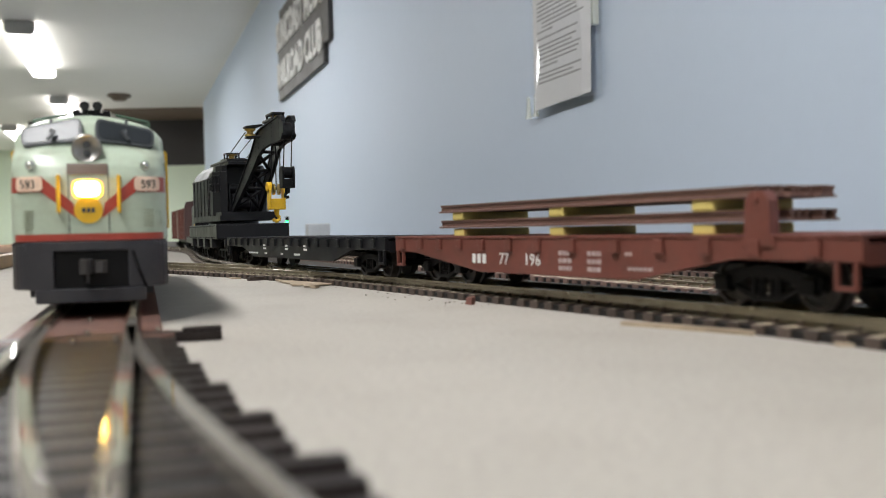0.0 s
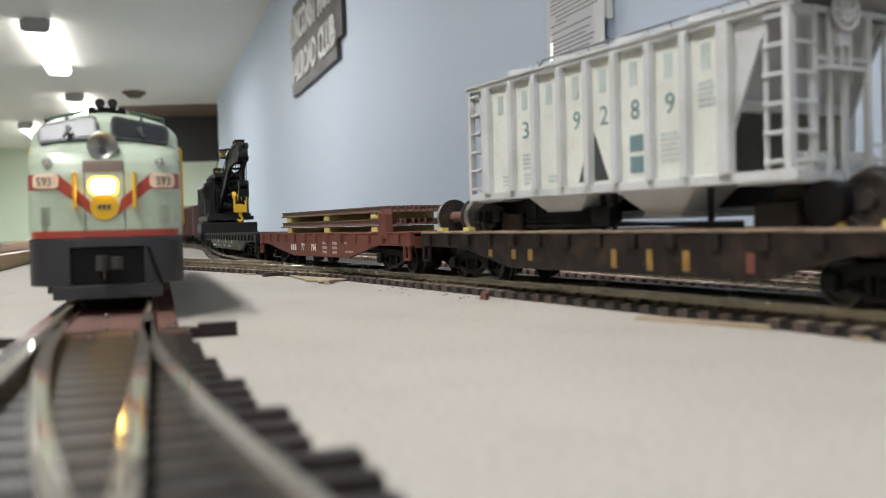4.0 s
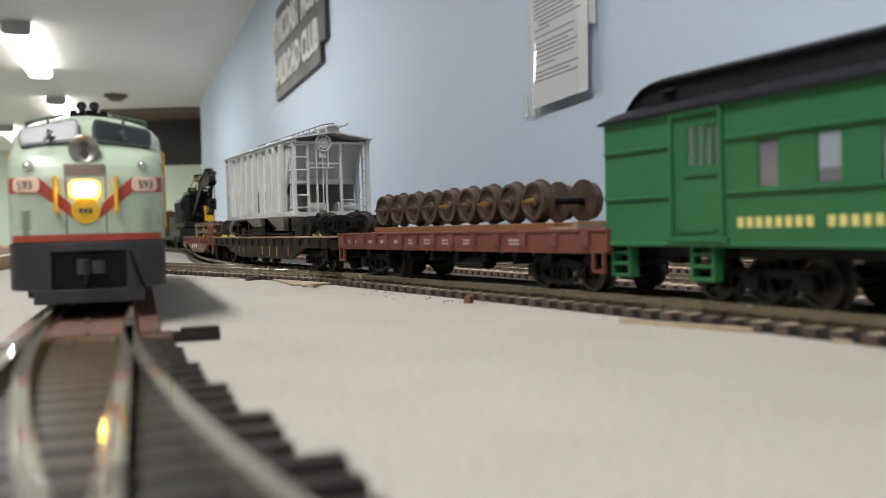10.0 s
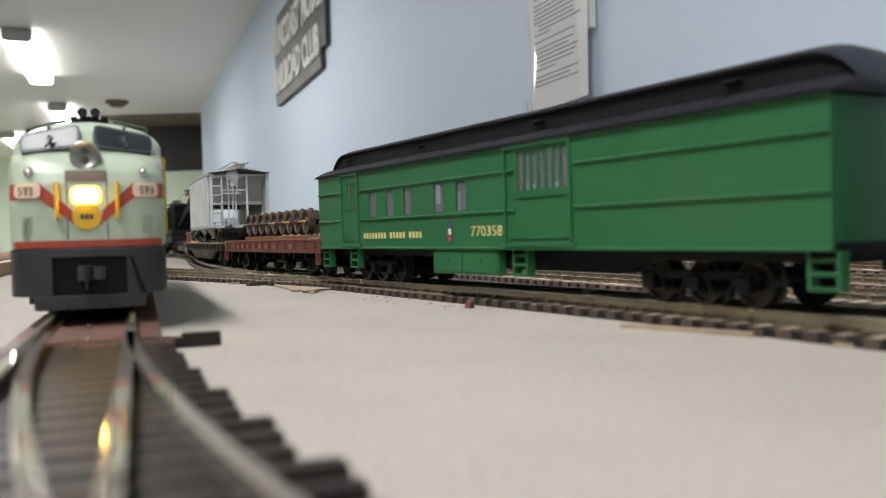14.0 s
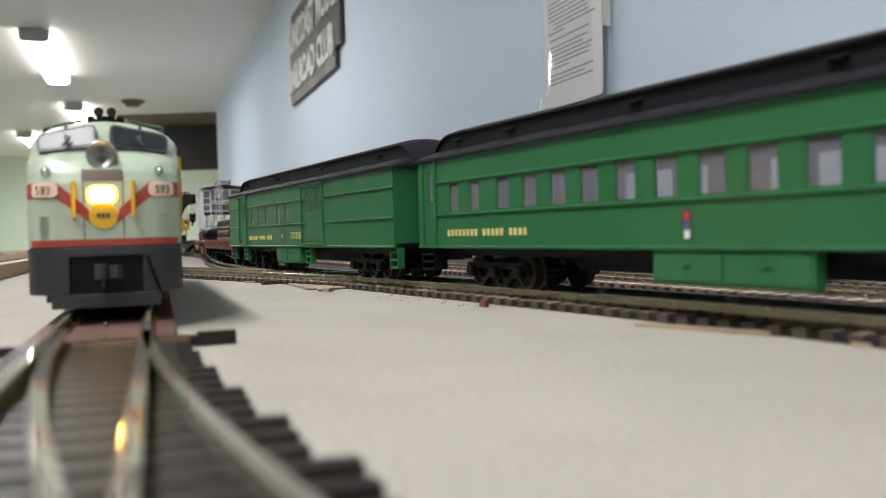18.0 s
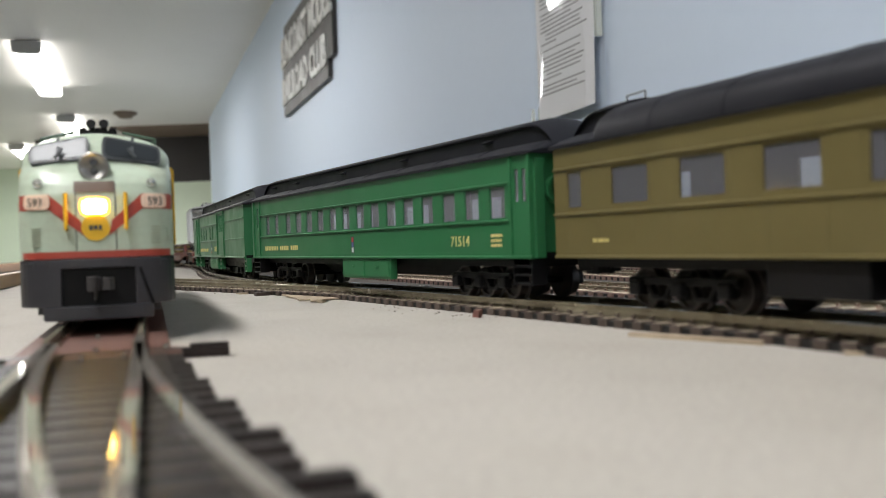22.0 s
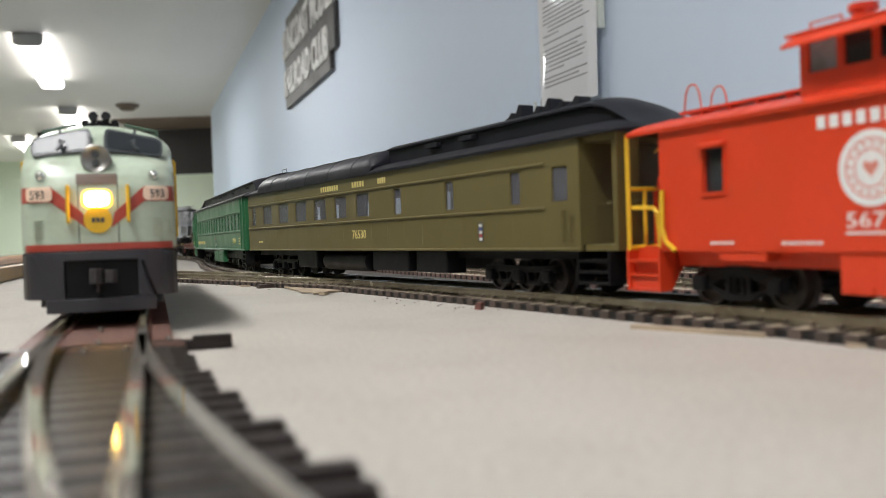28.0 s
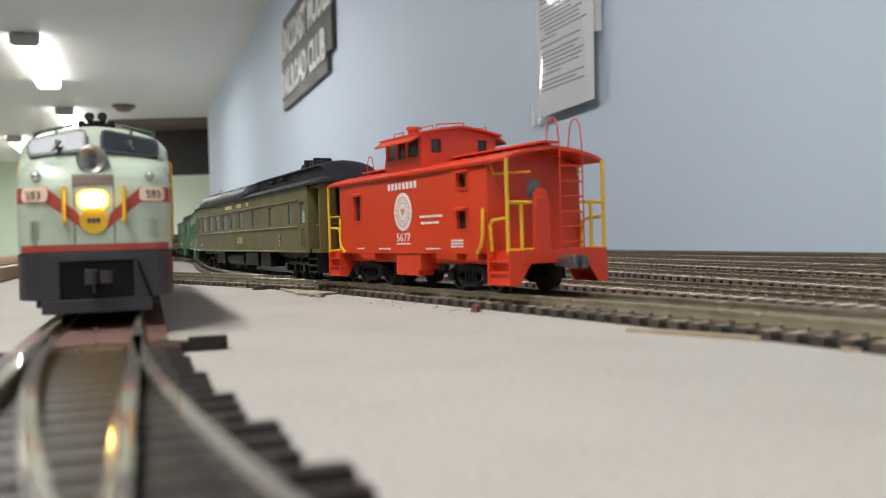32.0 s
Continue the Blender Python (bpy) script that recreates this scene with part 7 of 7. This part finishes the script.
# the sleeve bulges off the wall like a flat pillow
bm = bmesh.new()
cols = []
for i in range(49):
    u = i / 48
    x = -26 + 196 * u
    bulge = 11.0 * (1 - abs(2 * u - 1) ** 3.2) + 0.6
    low = -6 if u < 0.22 else -1
    cols.append([bm.verts.new(Vector((x, zz, bulge + 0.8 * math.sin(zz / 34.0) * u)) * MM) for zz in np.linspace(low, 300, 25)])
for ca, cb in zip(cols, cols[1:]):
    for i in range(24):
        bm.faces.new((ca[i], cb[i], cb[i + 1], ca[i + 1]))
part("sleeve", bm, SLEEVE, note, "clear plastic sleeve", smooth=True).visible_shadow = False
CLIP = glass("clear_clip", (0.92, 0.95, 0.86), 0.05, 0.45)
for x in (-21, 1):
    bm = bmesh.new()
    rod(bm, (x, -2, 6), (x, 22, 6), 3.2, 12, 2.2)
    rod(bm, (x, -7, 6), (x, -2, 6), 4.6, 14, 3.6)
    part("clip", bm, CLIP, note, "clear plastic clip", smooth=True)
bm = bmesh.new()
box(bm, 163, 169, 78, 300, 3, 11)
part("sleeve_edge", bm, CLIP, note, "clear stiff sleeve edge", bevel=1.5)

# ---------------------------------------------------------------- on the board
bm = bmesh.new()
sweep(bm, [Vector((-0.16, 0.20, 0)), Vector((-0.285, 0.585, 0)), Vector((-0.42, 1.0, 0)), Vector((-0.75, 2.0, 0))], [(-9, 0), (0, 0), (0, 9), (-9, 9)])
tagged(part("edge_strip", bm, WOOD, bevel=0.8), "pine strip standing along the board's edge", "wood strip")


def debris(name, label, category, pts, h, material, z=0.0):
    bm = bmesh.new()
    prism(bm, [(x * 1000, y * 1000) for x, y in pts], "z", z * 1000, z * 1000 + h)
    for v in bm.verts:
        v.co += Vector((random.uniform(-1, 1), random.uniform(-1, 1), random.uniform(-0.3, 0.3) if v.co.z > 0.0003 else 0)) * 0.0003
    return tagged(part(name, bm, material), label, category)


CHIP = mat("wood_chip", (0.34, 0.27, 0.19), 0.7, vary=0.2, scale=200)
DARKCHIP = mat("dark_scrap", (0.05, 0.035, 0.028), 0.7, vary=0.2, scale=200)
REDCHIP = mat("reddish_scrap", (0.16, 0.06, 0.045), 0.7, vary=0.2, scale=200)
LITTER = [
    ("wood_sliver", "thin pale wood sliver lying on the board", "wood scrap", [(0.0378, 0.1888), (0.0393, 0.1915), (0.0590, 0.1685), (0.0580, 0.1665)], 0.8, CHIP),
    ("dark_scrap", "dark ragged scrap lying by the track", "scrap", [(0.0610, 0.1762), (0.0665, 0.1790), (0.0732, 0.1692), (0.0722, 0.1622), (0.0660, 0.1600), (0.0600, 0.1680)], 1.6, DARKCHIP),
    ("brown_scrap", "brown torn paper scrap on the board", "scrap", [(0.0693, 0.1579), (0.0762, 0.1563), (0.0709, 0.1485), (0.0658, 0.1500)], 0.6, CHIP),
    ("red_scrap", "small reddish brown crumb beside the track", "scrap", [(0.0072, 0.2490), (0.0098, 0.2520), (0.0100, 0.2490), (0.0085, 0.2466)], 1.9, REDCHIP),
    ("loose_tie", "loose dark brown tie lying on the board", "tie", [(-0.0839, 0.3960), (-0.0741, 0.4040), (-0.0722, 0.4000), (-0.0820, 0.3920)], 1.6, DARKCHIP),
    ("torn_edge", "lifted torn flake of the board's surface", "flake", [(-0.0706, 0.3880), (-0.0650, 0.3835), (-0.0541, 0.3700), (-0.0445, 0.3590), (-0.0404, 0.3500), (-0.0459, 0.3428), (-0.0465, 0.3360), (-0.0500, 0.3350), (-0.0520, 0.3460), (-0.0562, 0.3450), (-0.0600, 0.3600), (-0.0636, 0.3681)], 0.5, CHIP),
    ("torn_edge", "small lifted flake of the board's surface", "flake", [(-0.0496, 0.3444), (-0.0462, 0.3461), (-0.0442, 0.3330), (-0.0452, 0.3295), (-0.0475, 0.3310)], 1.1, CHIP),
    ("pale_chip", "pale wood chip on the board", "chip", [(-0.1008, 0.4534), (-0.0970, 0.4513), (-0.0927, 0.4288), (-0.0951, 0.4253)], 0.7, CHIP),
    ("pale_chip", "pale wood chips on the board", "chip", [(-0.0975, 0.4200), (-0.0916, 0.4180), (-0.0900, 0.4120), (-0.0945, 0.4130)], 0.6, CHIP),
]
for nm, lb, cat, outline, h, m in LITTER:
    debris(nm, lb, cat, outline, h, m, 0.0003 if nm == "torn_edge" else 0.0)
# specks and crumbs along the tracks
bm = bmesh.new()
for i in range(70):
    s = random.uniform(-0.10, 0.45)
    p = on_line(s, -0.0162 - abs(random.gauss(0, 0.010)))
    r = random.uniform(0.00012, 0.00036)
    v = [bm.verts.new((p.x + r * math.cos(a) * random.uniform(0.6, 1.5), p.y + r * math.sin(a) * random.uniform(0.6, 2.0), z)) for z in (0.0, r * 0.6) for a in (0.3, 1.9, 3.4, 4.9)]
    bm.faces.new(v[4:])
    for k in range(4):
        bm.faces.new((v[k], v[(k + 1) % 4], v[4 + (k + 1) % 4], v[4 + k]))
tagged(part("crumbs", bm, DARKCHIP), "dark crumbs scattered on the board beside the track", "crumbs", kind="stuff")

# across the aisle
MOUND = mat("brown_scenery", (0.26, 0.14, 0.065), 0.9, vary=0.3, scale=20, grain=0.2, fine=200)
bm = bmesh.new()
rows = []
for i in range(25):
    u = i / 24
    row = []
    for j in range(9):
        v = j / 8
        h = 0.012 * math.sin(math.pi * v) * (0.6 + 0.5 * math.sin(u * 9.0) * math.sin(u * 4.0 + 1)) - 0.004
        row.append(bm.verts.new((-0.62 - 0.75 * u + 0.22 * v, 1.15 + 1.5 * u + 0.1 * v, h)))
    rows.append(row)
for a, b in zip(rows, rows[1:]):
    for i in range(8):
        bm.faces.new((a[i], a[i + 1], b[i + 1], b[i]))
tagged(part("scenery_mound", bm, MOUND, smooth=True), "low brown scenery ridge beyond the board's edge", "scenery")

# a small colour-light signal beyond the train, by the yard
sig = thing("signal", "small black model signal mast with a lit green lamp", "signal", m=pose(-0.183, 1.10, 0.0))
bm = bmesh.new()
box(bm, -4, 4, -4, 4, 0, 2)
rod(bm, (0, 0, 2), (0, 0, 40), 0.4, 8)
mast = part("mast", bm, BLACK, sig, bevel=0.2)
bm = bmesh.new()
box(bm, -2.0, 2.0, -1.2, 1.6, 29, 39)
part("signal_head", bm, BLACK, sig, bevel=0.4)
for z, m in ((32.8, glow("green_lamp", (0.05, 1.0, 0.25), 6.0)), (36.4, BLACK)):
    bm = bmesh.new()
    rod(bm, (0, -1.2, z), (0, -2.0, z), 1.5, 14)
    part("lens", bm, m, sig, smooth=True)
# a pale frosted plastic box next to it
bm = bmesh.new()
box(bm, -14, 14, -9, 9, 0, 30)
tagged(part("plastic_box", bm, mat("frosted_plastic", (0.66, 0.69, 0.72), 0.35, vary=0.04), bevel=2.0), "small frosted white plastic box beside the signal", "box").matrix_world = pose(-0.150, 1.13, 0.0, 0, 0, 20)

# ---------------------------------------------------------------- motion of the train
SHIFT = [0.0009, 0.0019, 0.0024, 0.0015, -0.0004, -0.0032, -0.0035, -0.0035, -0.0019, -0.0007, 0.0003, 0.0000, -0.0009, -0.0002, 0.0005, 0.0004, -0.001]


def gone(t):
    u = t / 2.0
    i = min(int(u), 15)
    return 0.0423 * (t - 16) + 0.00002 * (t - 16) ** 2 + SHIFT[i] + (SHIFT[i + 1] - SHIFT[i]) * (u - i)


def car_pose(s_mid, base, t):
    a, b = on_line(s_mid + gone(t) - base), on_line(s_mid + gone(t) + base)
    p = (a + b) / 2
    return Matrix.Translation((p.x, p.y, RAIL)) @ Matrix.Rotation(math.atan2(b.y - a.y, b.x - a.x), 4, "Z")


def motions():
    for th, s_mid, base in CARS:
        walk(th, [(t, car_pose(s_mid, base, t)) for t in range(0, 33, 2)])
    times = [k * 0.16 for k in range(201)]
    for ob, x, z, r in WHEELS:
        walk(ob, [(t, Matrix.Translation((x * MM, 0, z * MM)) @ Matrix.Rotation(gone(t) / (r * MM), 4, "Y")) for t in times])


motions()
